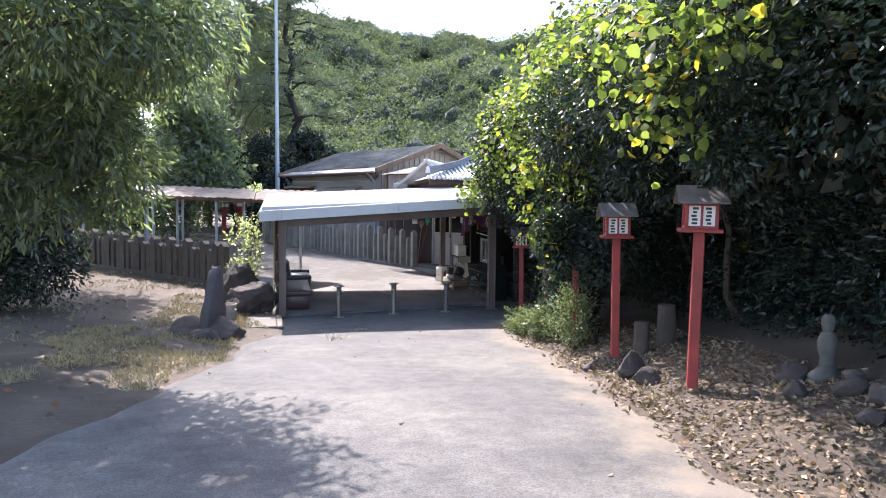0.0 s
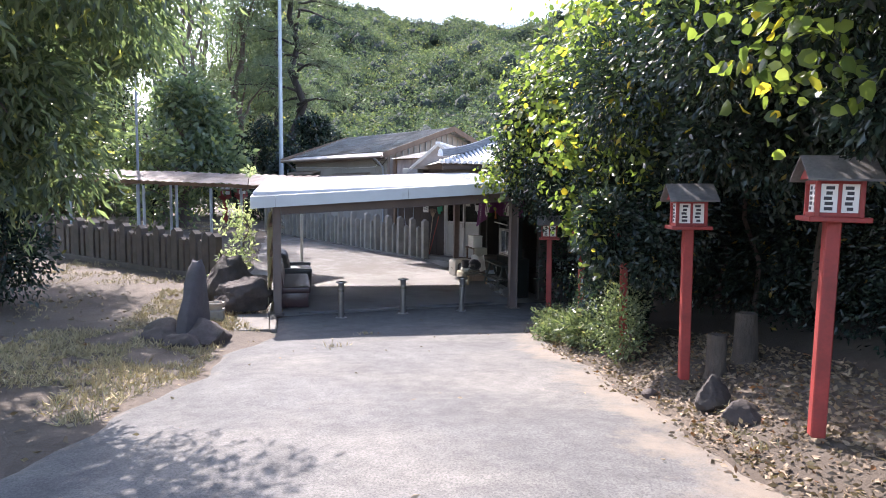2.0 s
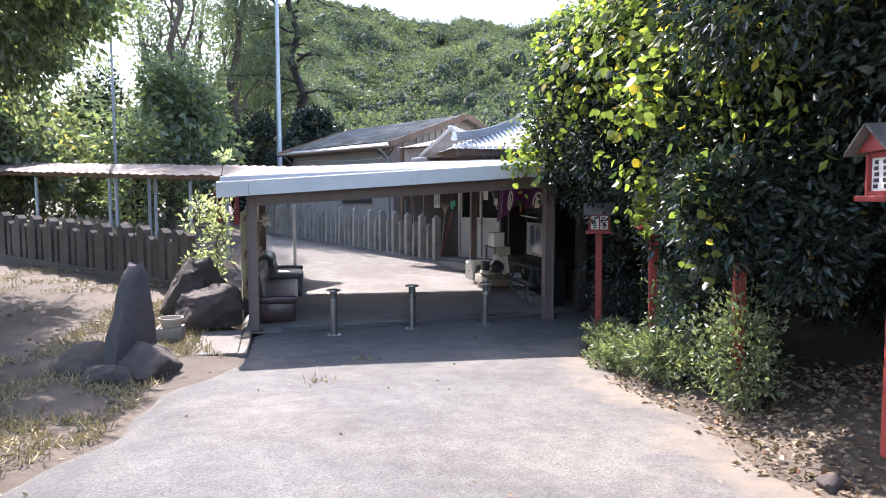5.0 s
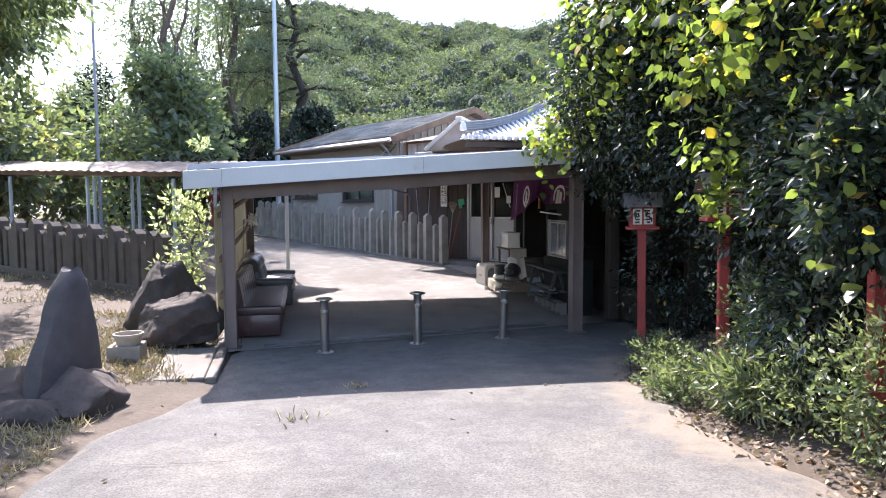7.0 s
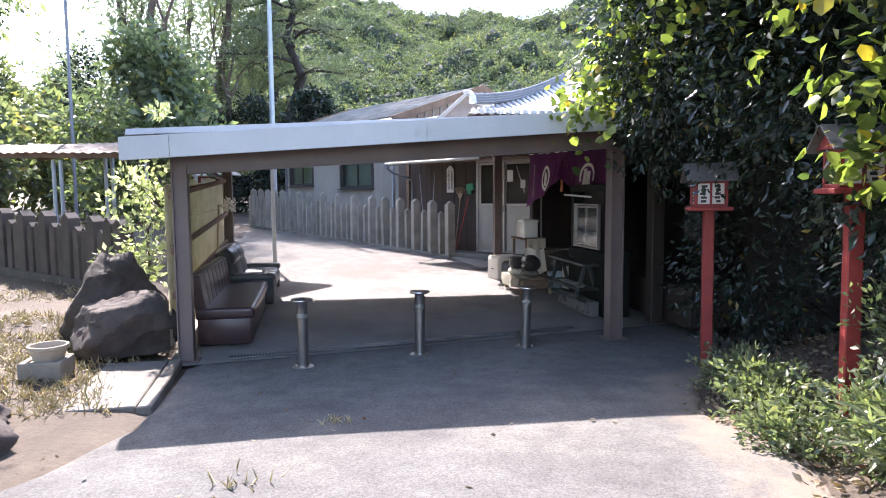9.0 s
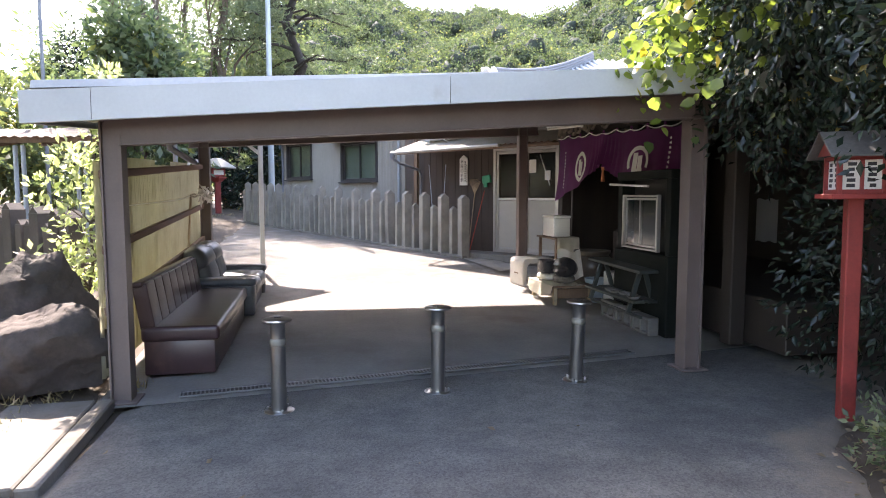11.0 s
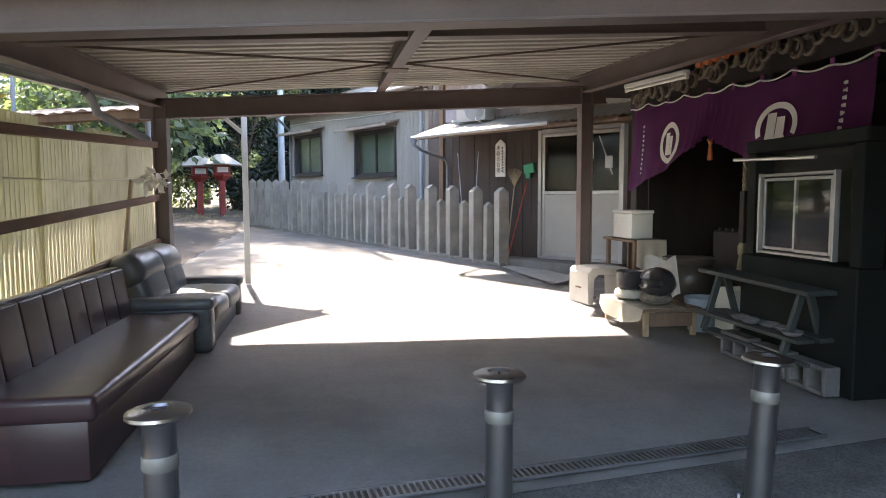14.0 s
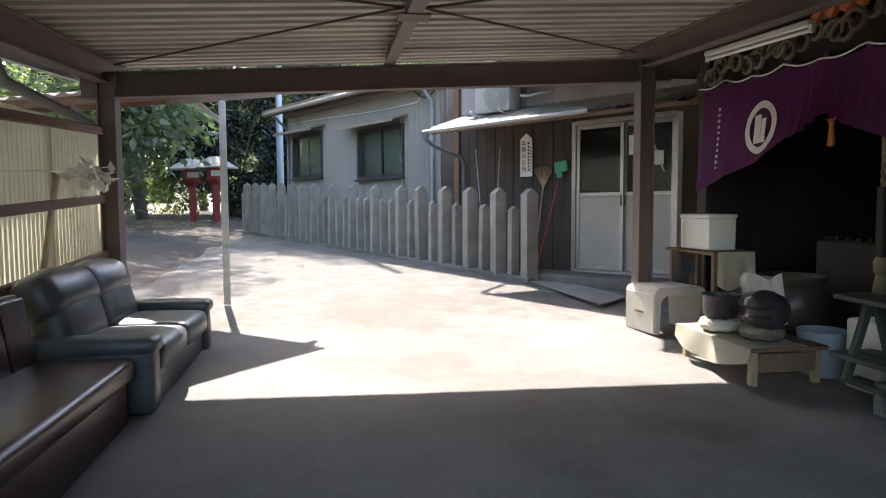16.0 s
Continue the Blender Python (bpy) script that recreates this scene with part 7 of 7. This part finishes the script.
def bench_rack():
    t = thing("trestle_rack", (5.15, 2.0, 0.05), "worn grey-green timber trestle shelf on concrete blocks", "shelf")
    G = surface("worn_green_paint", (0.036, 0.044, 0.04), 0.6, 0, 4, 50, 0.25, 0.2)
    bm = bmesh.new()
    box(bm, (5.14, 2.22, 0.765), (0.26, 1.36, 0.035), Matrix.Rotation(radians(1.0), 4, "X"), 0.006)
    part("top", bm, G, t, smooth=False)
    for y in (1.72, 2.72):
        for s in (-1, 1):
            bm = bmesh.new()
            beam(bm, (5.14 + s * 0.03, y, 0.74), (5.14 + s * 0.17, y, 0.28), 0.04, 0.05, 0.004)
            part("leg", bm, G, t, smooth=False)
    for x, z in ((5.02, 0.42), (5.2, 0.42), (5.1, 0.25)):
        bm = bmesh.new()
        box(bm, (x, 2.2, z), (0.14, 1.3, 0.03), None, 0.005)
        part("shelf_board", bm, G, t, smooth=False)
    for y in (1.6, 2.0, 2.42):
        bm = bmesh.new()
        z0 = level(y) + 0.03
        for dy in (-0.17, 0.0, 0.17):
            box(bm, (5.12, y + dy, z0 + 0.1), (0.12, 0.035, 0.19), None, 0.004)
        for z in (0.016, 0.184):
            box(bm, (5.12, y, z0 + z), (0.12, 0.374, 0.03), None, 0.004)
        ob = solo("concrete_block", bm, GREY_BLOCK, "hollow concrete block under the shelf", "block", "blocks under the shelf", smooth=False)
        ob.matrix_basis = Matrix.Translation((0, -0.3, 0))
    rng = random.Random(1)
    for k in range(5):
        bm = bmesh.new()
        y = 1.7 + k * 0.16
        lathe(bm, [(0.05, 0.0), (0.07, 0.02), (0.072, 0.03), (0.05, 0.012)], (5.05 + rng.uniform(-0.03, 0.05), y, 0.437), 14)
        ob = solo("saucer", bm, GREY_BLOCK, "small grey dish on the trestle shelf", "dish", "dishes on the shelf")
        ob.matrix_basis = Matrix.Translation((0, -0.3, 0))
    t.matrix_basis = Matrix.Translation((5.15, 1.7, 0.05))


bench_rack()


def arch_stool():
    t = bmesh.new()
    x0, x1, y0, y1, z0, z1 = 4.63, 5.2, 4.42, 4.88, level(4.6) + 0.03, 0.6
    out = [(x0 + 0.0, z0), (x0, z1 - 0.05), (x0 + 0.05, z1), (x1 - 0.05, z1), (x1, z1 - 0.05), (x1, z0)]
    inn = [(x1 - 0.07, z0), (x1 - 0.07, z1 - 0.15)] + [(x1 - 0.14 + 0.07 * math.cos(a), z1 - 0.15 + 0.07 * math.sin(a)) for a in (0.5, 1.0, 1.57)] + \
          [(x0 + 0.14 - 0.07 * math.cos(a), z1 - 0.15 + 0.07 * math.sin(a)) for a in (1.57, 1.0, 0.5)] + [(x0 + 0.07, z1 - 0.15), (x0 + 0.07, z0)]
    loop = out + inn
    f = [t.verts.new((x, y0, z)) for x, z in loop]
    b = [t.verts.new((x, y1, z)) for x, z in loop]
    t.faces.new(f)
    t.faces.new(b[::-1])
    for k in range(len(loop)):
        q = (k + 1) % len(loop)
        t.faces.new((b[k], b[q], f[q], f[k]))
    bmesh.ops.recalc_face_normals(t, faces=t.faces[:])
    bmesh.ops.bevel(t, geom=[e for e in t.edges if e.calc_length() > 0.25], offset=0.012, segments=2, affect="EDGES")
    turn = Matrix.Translation((4.74, 4.4, 0)) @ Matrix.Rotation(radians(9), 4, "Z") @ Matrix.Translation((-4.65, -4.42, 0))
    t.transform(turn)
    th = thing("stone_stool", (4.9, 4.65, z0), "cream cast-stone stool with an arched opening", "stool")
    part("body", t, BLOCK, th)
    bm = bmesh.new()
    box(bm, (x0 - 0.002, 4.65, 0.36), (0.006, 0.13, 0.02))
    bm.transform(turn)
    part("label_mark", bm, WOOD_BROWN, th, "small dark plate", smooth=False)


arch_stool()


def low_table():
    z0 = level(3.3) + 0.03
    t = thing("low_table", (4.97, 3.32, z0), "low timber table partly covered by a cream cloth", "table")
    bm = bmesh.new()
    box(bm, (4.93, 3.34, z0 + 0.25), (0.6, 0.94, 0.03), None, 0.006)
    part("tabletop", bm, WOOD_BROWN, t, smooth=False)
    for x in (4.68, 5.16):
        for y in (2.91, 3.76):
            bm = bmesh.new()
            box(bm, (x, y, z0 + 0.117), (0.05, 0.05, 0.235), None, 0.005)
            part("leg", bm, WOOD_PALE, t, smooth=False)
    bm = bmesh.new()
    box(bm, (4.92, 2.885, z0 + 0.16), (0.43, 0.02, 0.13), None, 0.004)
    part("apron", bm, WOOD_BROWN, t, smooth=False)

    def drape(u, v):
        y = 2.84 + 0.99 * u
        if v < 0.55:
            x, z = 5.05 - 0.425 * v / 0.55, z0 + 0.272 + 0.004 * math.sin(u * 30)
        else:
            f = (v - 0.55) / 0.45
            x, z = 4.62 - 0.03 * f + 0.02 * math.sin(u * 14) * f, z0 + 0.272 - f * (0.1 + 0.09 * math.sin(u * 3.1))
        return (x, y, z)
    bm = sheet_mesh(40, 16, drape)
    bmesh.ops.solidify(bm, geom=bm.faces[:], thickness=0.003)
    solo("table_cloth", bm, CLOTH, "cream cloth draped over the low table edge", "cloth")

    def cushion_ring(x, y, zz, m, lab):
        bm = bmesh.new()
        lathe(bm, [(0.09, 0.0), (0.14, 0.02), (0.155, 0.05), (0.14, 0.085), (0.1, 0.1), (0.05, 0.09)], (x, y, zz), 22)
        for v in bm.verts:
            v.co.z += 0.008 * math.sin(math.atan2(v.co.y - y, v.co.x - x) * 8)
        solo("ring_cushion", bm, m, lab, "cushion", "cushions on the table")
    top = z0 + 0.276
    cushion_ring(4.78, 3.46, top, CLOTH, "cream padded cushion under a singing bowl")
    cushion_ring(4.89, 3.12, top, surface("patterned_brocade", (0.2, 0.17, 0.13), 0.7, 0, 20, 90, 0.5, 0.2), "brown brocade cushion under a wooden drum")
    bm = bmesh.new()
    lathe(bm, [(0.08, 0.0), (0.12, 0.03), (0.135, 0.1), (0.132, 0.17), (0.142, 0.19), (0.138, 0.2), (0.12, 0.185), (0.11, 0.08), (0.06, 0.03)], (4.78, 3.46, top + 0.085), 26)
    solo("singing_bowl", bm, CERAMIC_DARK, "black bronze singing bowl on its cushion", "bowl")
    bm = bmesh.new()
    bmesh.ops.create_icosphere(bm, subdivisions=4, radius=0.165)
    for v in bm.verts:
        p = v.co.copy()
        v.co.z *= 0.9
        if p.x < -0.05 and abs(p.z) < 0.035:
            v.co *= 0.82
        v.co += p.normalized() * 0.01 * noise.noise(p * 14)
        if p.y > 0.09:
            v.co.y += 0.05
    bmesh.ops.translate(bm, vec=(4.9, 3.1, top + 0.205), verts=bm.verts)
    solo("wooden_drum", bm, CERAMIC_DARK, "round dark lacquered wooden temple drum on its cushion", "drum")
    bm = sheet_mesh(14, 10, lambda u, v: (4.92 + 0.36 * u - 0.05 * v, 3.34 + 0.04 * math.sin(u * 9) + 0.02 * v, top + 0.03 + 0.39 * v + 0.03 * math.sin(u * 7)))
    bmesh.ops.solidify(bm, geom=bm.faces[:], thickness=0.004)
    solo("white_cloth", bm, PAPER, "crumpled white cloth behind the drum", "cloth")


low_table()


def side_things():
    t = thing("side_table", (5.55, 4.95, 0.2), "small timber table under a cream cloth", "table")
    bm = bmesh.new()
    box(bm, (5.36, 4.63, 0.92), (0.38, 0.86, 0.03), None, 0.005)
    part("tabletop", bm, WOOD_BROWN, t, smooth=False)
    for x in (5.22, 5.5):
        for y in (4.26, 5.0):
            bm = bmesh.new()
            box(bm, (x, y, 0.54), (0.045, 0.045, 0.73), None, 0.004)
            part("leg", bm, WOOD_BROWN, t, smooth=False)

    def drape(u, v):
        x = 5.2 + 0.36 * u
        if v < 0.5:
            return (x, 4.75 - 0.56 * v / 0.5, 0.94 + 0.003 * math.sin(u * 20))
        f = (v - 0.5) / 0.5
        return (x, 4.19 - 0.02 * math.sin(u * 14) * f - 0.01, 0.94 - f * (0.3 + 0.05 * math.sin(u * 5)))
    bm = sheet_mesh(30, 16, drape)
    bmesh.ops.solidify(bm, geom=bm.faces[:], thickness=0.003)
    solo("side_cloth", bm, CLOTH, "cream cloth hanging over the side table", "cloth")
    b = thing("storage_box", (5.34, 4.57, 0.94), "white foam storage box with a lid on the side table", "box")
    bm = bmesh.new()
    box(bm, (5.33, 4.57, 1.09), (0.27, 0.5, 0.29), None, 0.015, 2)
    part("body", bm, PLASTIC_WHITE, b)
    bm = bmesh.new()
    box(bm, (5.33, 4.57, 1.255), (0.29, 0.52, 0.04), None, 0.012, 2)
    part("lid", bm, PLASTIC_WHITE, b)
    bm = bmesh.new()
    lathe(bm, [(0.2, 0.0), (0.27, 0.08), (0.31, 0.22), (0.29, 0.34), (0.24, 0.4), (0.27, 0.44), (0.27, 0.47), (0.24, 0.46), (0.2, 0.36)], (5.55, 3.68, level(3.7) + 0.21), 30)
    solo("urn", bm, CERAMIC_BROWN, "large brown glazed earthenware urn on a block", "urn")
    bm = bmesh.new()
    box(bm, (5.55, 3.68, level(3.7) + 0.12), (0.5, 0.5, 0.18), None, 0.012)
    solo("urn_block", bm, GREY_BLOCK, "square stone block under the urn", "block", smooth=False)
    bm = bmesh.new()
    lathe(bm, [(0.13, 0.0), (0.17, 0.3), (0.175, 0.33), (0.165, 0.33), (0.15, 0.1)], (5.38, 3.12, level(3.1) + 0.03), 24)
    solo("bucket", bm, PLASTIC_BLUE, "pale blue plastic bucket beside the table", "bucket")
    bm = bmesh.new()
    box(bm, (5.5, 2.72, 0.34), (0.3, 0.3, 0.48), None, 0.02, 2)
    solo("white_crate", bm, PLASTIC_WHITE, "grey-white plastic crate beside the trestle shelf", "crate")
    r = thing("bell_rope", (5.68, 2.94, 0.8), "twisted straw bell rope hanging from the lintel", "rope")
    for k in range(3):
        bm = bmesh.new()
        pts = [(5.68 + 0.015 * math.cos(s * 36 + k * 2.094), 2.94 + 0.015 * math.sin(s * 36 + k * 2.094), 2.48 - 1.02 * s) for s in np.linspace(0, 1, 70)]
        tube(bm, pts, 0.015, 7)
        part("strand", bm, ROPE, r)
    bm = bmesh.new()
    lathe(bm, [(0.03, 0.0), (0.055, -0.05), (0.05, -0.12), (0.035, -0.14), (0.06, -0.3)], (5.68, 2.94, 1.0), 14)
    part("end_knot", bm, ROPE, r)
    part("sleeve", box(bmesh.new(), (5.68, 2.94, 1.23), (0.07, 0.07, 0.5), None, 0.008), WOOD_DARK, r, "dark wooden sleeve", smooth=False)
    bm = bmesh.new()
    box(bm, (6.3, 3.3, 0.82), (0.5, 1.5, 0.46), None, 0.02)
    ob = thing("offering_box", (6.3, 3.3, 0.59), "dark slatted wooden offering box inside the hall", "offering box")
    part("body", bm, WOOD_DARK, ob, smooth=False)
    for k in range(12):
        part("slat", box(bmesh.new(), (6.3, 2.65 + k * 0.118, 1.066), (0.46, 0.04, 0.03), None, 0.004), WOOD_DARK, ob, smooth=False)
    bm = sheet_mesh(10, 14, lambda u, v: (7.0 + 0.1 * u, 2.0 - 0.26 * u, 1.55 - 0.53 * v + 0.01 * math.sin(u * 12)))
    bmesh.ops.solidify(bm, geom=bm.faces[:], thickness=0.003)
    solo("towel", bm, surface("grey_towel", (0.4, 0.4, 0.4), 0.9, 0, 4, 90, 0.08, 0.3), "grey-white towel hanging in the shade", "towel")


side_things()


# ---- on the office wall ----
def text_mesh(s, size):
    c = bpy.data.curves.new("txt", "FONT")
    c.body, c.size, c.extrude, c.align_x, c.align_y = s, size, 0.001, "CENTER", "CENTER"
    ob = bpy.data.objects.new("txt", c)
    scene.collection.objects.link(ob)
    bpy.context.view_layer.update()
    me = bpy.data.meshes.new_from_object(ob.evaluated_get(bpy.context.evaluated_depsgraph_get()))
    bpy.data.objects.remove(ob)
    return me


def office_things():
    t = thing("wall_sign", on_office(0.82, 0.03, 1.8), "white pointed wooden sign with black brush writing", "sign")
    prof = [(-0.1, -0.29), (0.1, -0.29), (0.1, 0.23), (0.0, 0.31), (-0.1, 0.23)]
    bm = bmesh.new()
    c = on_office(0.82, 0.03, 2.06)
    R = OB.to_3x3()
    f = [bm.verts.new(c + R @ Vector((x, 0.012, z))) for x, z in prof]
    b = [bm.verts.new(c + R @ Vector((x, -0.012, z))) for x, z in prof]
    bm.faces.new(f)
    bm.faces.new(b[::-1])
    for k in range(5):
        bm.faces.new((f[k], f[(k + 1) % 5], b[(k + 1) % 5], b[k]))
    bmesh.ops.recalc_face_normals(bm, faces=bm.faces[:])
    part("board", bm, PAPER, t, smooth=False)
    basis = Matrix((R @ Vector((-1, 0, 0)), R @ Vector((0, 0, 1)), R @ Vector((0, 1, 0)))).transposed().to_4x4()
    for k, ch in enumerate("本殿の右側"):
        me = text_mesh(ch, 0.085)
        if len(me.polygons):
            me.materials.append(INK)
            ob = new("character", me)
            ob.parent = t
            ob.matrix_basis = Matrix.Translation(c + R @ Vector((0.035, 0.016, 0.17 - k * 0.09)) - t.matrix_basis.translation) @ basis
    bm = bmesh.new()
    for k in range(9):
        box(bm, c + R @ Vector((-0.045, 0.0135, 0.17 - k * 0.046)), (0.03, 0.003, 0.03), OB)
        box(bm, c + R @ Vector((-0.078, 0.0135, 0.1 - k * 0.04)), (0.018, 0.003, 0.02), OB)
    part("small_writing", bm, INK, t, smooth=False)
    # rake, broom, rods
    k = thing("bamboo_rake", on_office(0.5, 0.1, 0.55), "bamboo rake leaning upside down on the wall", "rake")
    bm = bmesh.new()
    tube(bm, [on_office(0.62, 0.12, 0.5), on_office(0.52, 0.05, 1.62)], 0.012, 8)
    part("handle", bm, WOOD_PALE, k)
    bm = bmesh.new()
    for j in range(11):
        a = (j - 5) * 0.11
        p = on_office(0.52, 0.05, 1.6)
        tube(bm, [p, on_office(0.51 - math.sin(a) * 0.26, 0.06, 1.6 + math.cos(a) * 0.27), on_office(0.51 - math.sin(a) * 0.29, 0.1, 1.6 + math.cos(a) * 0.29)], 0.005, 5)
    part("tines", bm, WOOD_PALE, k)
    k = thing("green_broom", on_office(0.3, 0.1, 0.55), "green plastic broom with a red handle leaning on the wall", "broom")
    bm = bmesh.new()
    tube(bm, [on_office(0.52, 0.2, 0.5), on_office(0.27, 0.06, 1.66)], 0.012, 8)
    part("handle", bm, surface("red_plastic", (0.4, 0.06, 0.03), 0.45, 0, 3, 50, 0.1, 0.03), k, "red handle")
    bm = bmesh.new()
    box(bm, on_office(0.24, 0.06, 1.78), (0.09, 0.04, 0.1), OB, 0.008)
    box(bm, on_office(0.22, 0.06, 1.88), (0.2, 0.05, 0.15), OB @ Matrix.Rotation(0.15, 4, "Y"), 0.01)
    part("head", bm, GREEN_PLASTIC, k)
    for a, b in ((1.35, 1.75), (1.2, 1.28)):
        bm = bmesh.new()
        tube(bm, [on_office(a, 0.3, 0.5), on_office(b, 0.05, 2.2)], 0.009, 7)
        solo("rod", bm, STEEL_POLE, "thin grey rod leaning on the brown wall", "rod", "rods on the wall")
    bm = bmesh.new()
    tube(bm, [on_office(-1.0, 0.06, 2.3), on_office(-1.25, 0.12, 1.75)], 0.012, 7)
    solo("stay_rod", bm, ALU_BRIGHT, "bright metal stay beside the sliding door", "rod")


office_things()


def paper_string():
    t = thing("paper_streamers", (0.05, 2.5, 1.6), "white folded paper streamers on a thin string", "streamers")
    bm = bmesh.new()
    tube(bm, [(0.1, 0.1, 1.52), (0.03, 2.4, 1.55), (0.03, 3.9, 1.62), (-0.02, 4.9, 1.72)], 0.0035, 5)
    part("string", bm, PAPER, t)
    p = RNG.normal(size=(46, 3)) * np.array([0.03, 0.22, 0.035]) + np.array([0.04, 4.25, 1.62])
    leaf_part("paper_folds", [leaf_arrays(p, 0.12, 0.07, RNG, 0.4)], PAPER, t)


paper_string()


# ---- grass, litter, cracks ----
def scatter():
    g = []
    for n, x0, x1, y0, y1, keep in ((4200, -3.4, -0.7, -6.8, -2.0, 0.42), (2000, -2.4, -0.4, -1.8, 2.2, 0.35), (1200, -5.5, -2.0, 3.0, 7.0, 0.5), (1100, -8, -3, -7, 3, 0.62), (1300, -4.5, -1.6, 15.8, 21.5, 0.6)):
        x, y = RNG.uniform(x0, x1, n), RNG.uniform(y0, y1, n)
        ok = np.array([(a < edge_left(b) - 0.02 if b < 0.5 else a < yard_side(min(b, 20))[0]) and noise.noise((a * 1.1, b * 1.1, 2)) > keep - 0.55 for a, b in zip(x, y)])
        x, y = x[ok], y[ok]
        z = np.array([ground(a, b) for a, b in zip(x, y)])
        p = np.stack([x, y, z], 1)
        for _ in range(3):
            q = p + RNG.normal(size=p.shape) * np.array([0.03, 0.03, 0])
            g.append(leaf_arrays(q, 0.09, 0.009, RNG, -0.5, None, 0.6))
    weeds = []
    for x, y in ((1.5, -2.35), (0.95, -3.4), (-0.1, -0.1), (0.05, 0.35), (-0.3, -1.6), (3.6, -8.9), (4.0, -8.0), (3.7, -8.6)):
        q = np.array([x, y, ground(x, y) if not -0.6 < x < 4 or y > -0.5 else level(y) + 0.02]) + RNG.normal(size=(70, 3)) * np.array([0.07, 0.05, 0.0])
        weeds.append(leaf_arrays(q[:26], 0.09, 0.01, RNG, -0.9, None, 0.7))
    tagged(leaf_part("grass", g + weeds, GRASS, None, "dry yellow grass tufts beside the drive", "stuff"), category="grass")
    lit = []
    for n, x0, x1, y0, y1 in ((6500, 0.0, 1.7, -13, -5.5), (1300, 0.0, 1.4, -5.5, -1.5), (700, -0.25, 0.1, -13, -2)):
        y = RNG.uniform(y0, y1, n)
        x = np.array([edge_right(b) for b in y]) + RNG.uniform(x0, x1, n)
        z = np.array([ground(a, b) + 0.02 for a, b in zip(x, y)])
        if x0 < 0:
            z = np.array([max(ground(a, b), level(b)) + 0.025 for a, b in zip(x, y)])
        lit.append(leaf_arrays(np.stack([x, y, z], 1), 0.055, 0.03, RNG, 0.0, None, np.array([1, 1, 0.3])))
    n = 420
    x, y = RNG.uniform(-5.5, -0.8, n), RNG.uniform(-8, 2, n)
    z = np.array([ground(a, b) + 0.02 for a, b in zip(x, y)])
    lit.append(leaf_arrays(np.stack([x, y, z], 1), 0.09, 0.05, RNG, 0.0, None, np.array([1, 1, 0.22])))
    n = 60
    y = RNG.uniform(-13, -1, n)
    x = RNG.uniform(-1.2, 4, n)
    z = np.array([level(b) + 0.042 for b in y])
    lit.append(leaf_arrays(np.stack([x, y, z], 1), 0.055, 0.025, RNG, 0.0, None, np.array([1, 1, 0.15])))
    tagged(leaf_part("leaf_litter", lit, DEADLEAF, None, "fallen dry brown leaves on bank and drive", "stuff"), category="leaves")



def cracks():
    """Cracks that wander over the drive: thin dark ribbons just above it."""
    rng = random.Random(19)
    bm = bmesh.new()
    starts = [(0.9, -7.6, 0.35, 1.5), (2.2, -6.2, -1.35, 3.4), (2.1, -8.6, -1.2, 3.0), (1.4, -7.0, 0.1, 1.3), (0.2, -5.4, 0.25, 1.1), (2.6, -4.9, 0.4, 0.9), (0.9, -9.4, 0.15, 1.6), (1.7, -3.4, -0.5, 1.0),
              (0.4, -8.3, 0.9, 1.3), (1.2, -10.2, 0.3, 2.2), (3.0, -7.4, 2.6, 0.9), (-0.3, -4.3, 0.2, 1.0), (1.0, -5.9, 0.7, 1.2)]
    for x, y, a, L in starts:
        w, n = rng.uniform(0.002, 0.005), int(L / 0.05)
        prev, a0 = None, a
        for k in range(n + 1):
            a = a0 + 0.5 * (a - a0) + rng.uniform(-0.6, 0.6)
            x, y = x + 0.05 * math.cos(a), y + 0.05 * math.sin(a)
            ww = w * (0.4 + rng.random()) * (1 - abs(2 * k / n - 1) ** 3)
            u = (x - edge_left(y)) / (edge_right(y) - edge_left(y))
            z = road_point(u, (y + 38) / 38.2)[2] + 0.004
            q = (bm.verts.new((x - math.sin(a) * ww, y + math.cos(a) * ww, z)), bm.verts.new((x + math.sin(a) * ww, y - math.cos(a) * ww, z)))
            if prev:
                bm.faces.new((prev[0], q[0], q[1], prev[1]))
            prev = q
    solo("road_cracks", bm, surface("crack_dirt", (0.075, 0.068, 0.06), 0.95, 0, 3, 40, 0.3, 0.2), "dark cracks wandering over the asphalt", "cracks", kind="stuff", smooth=False)


cracks()
scatter()
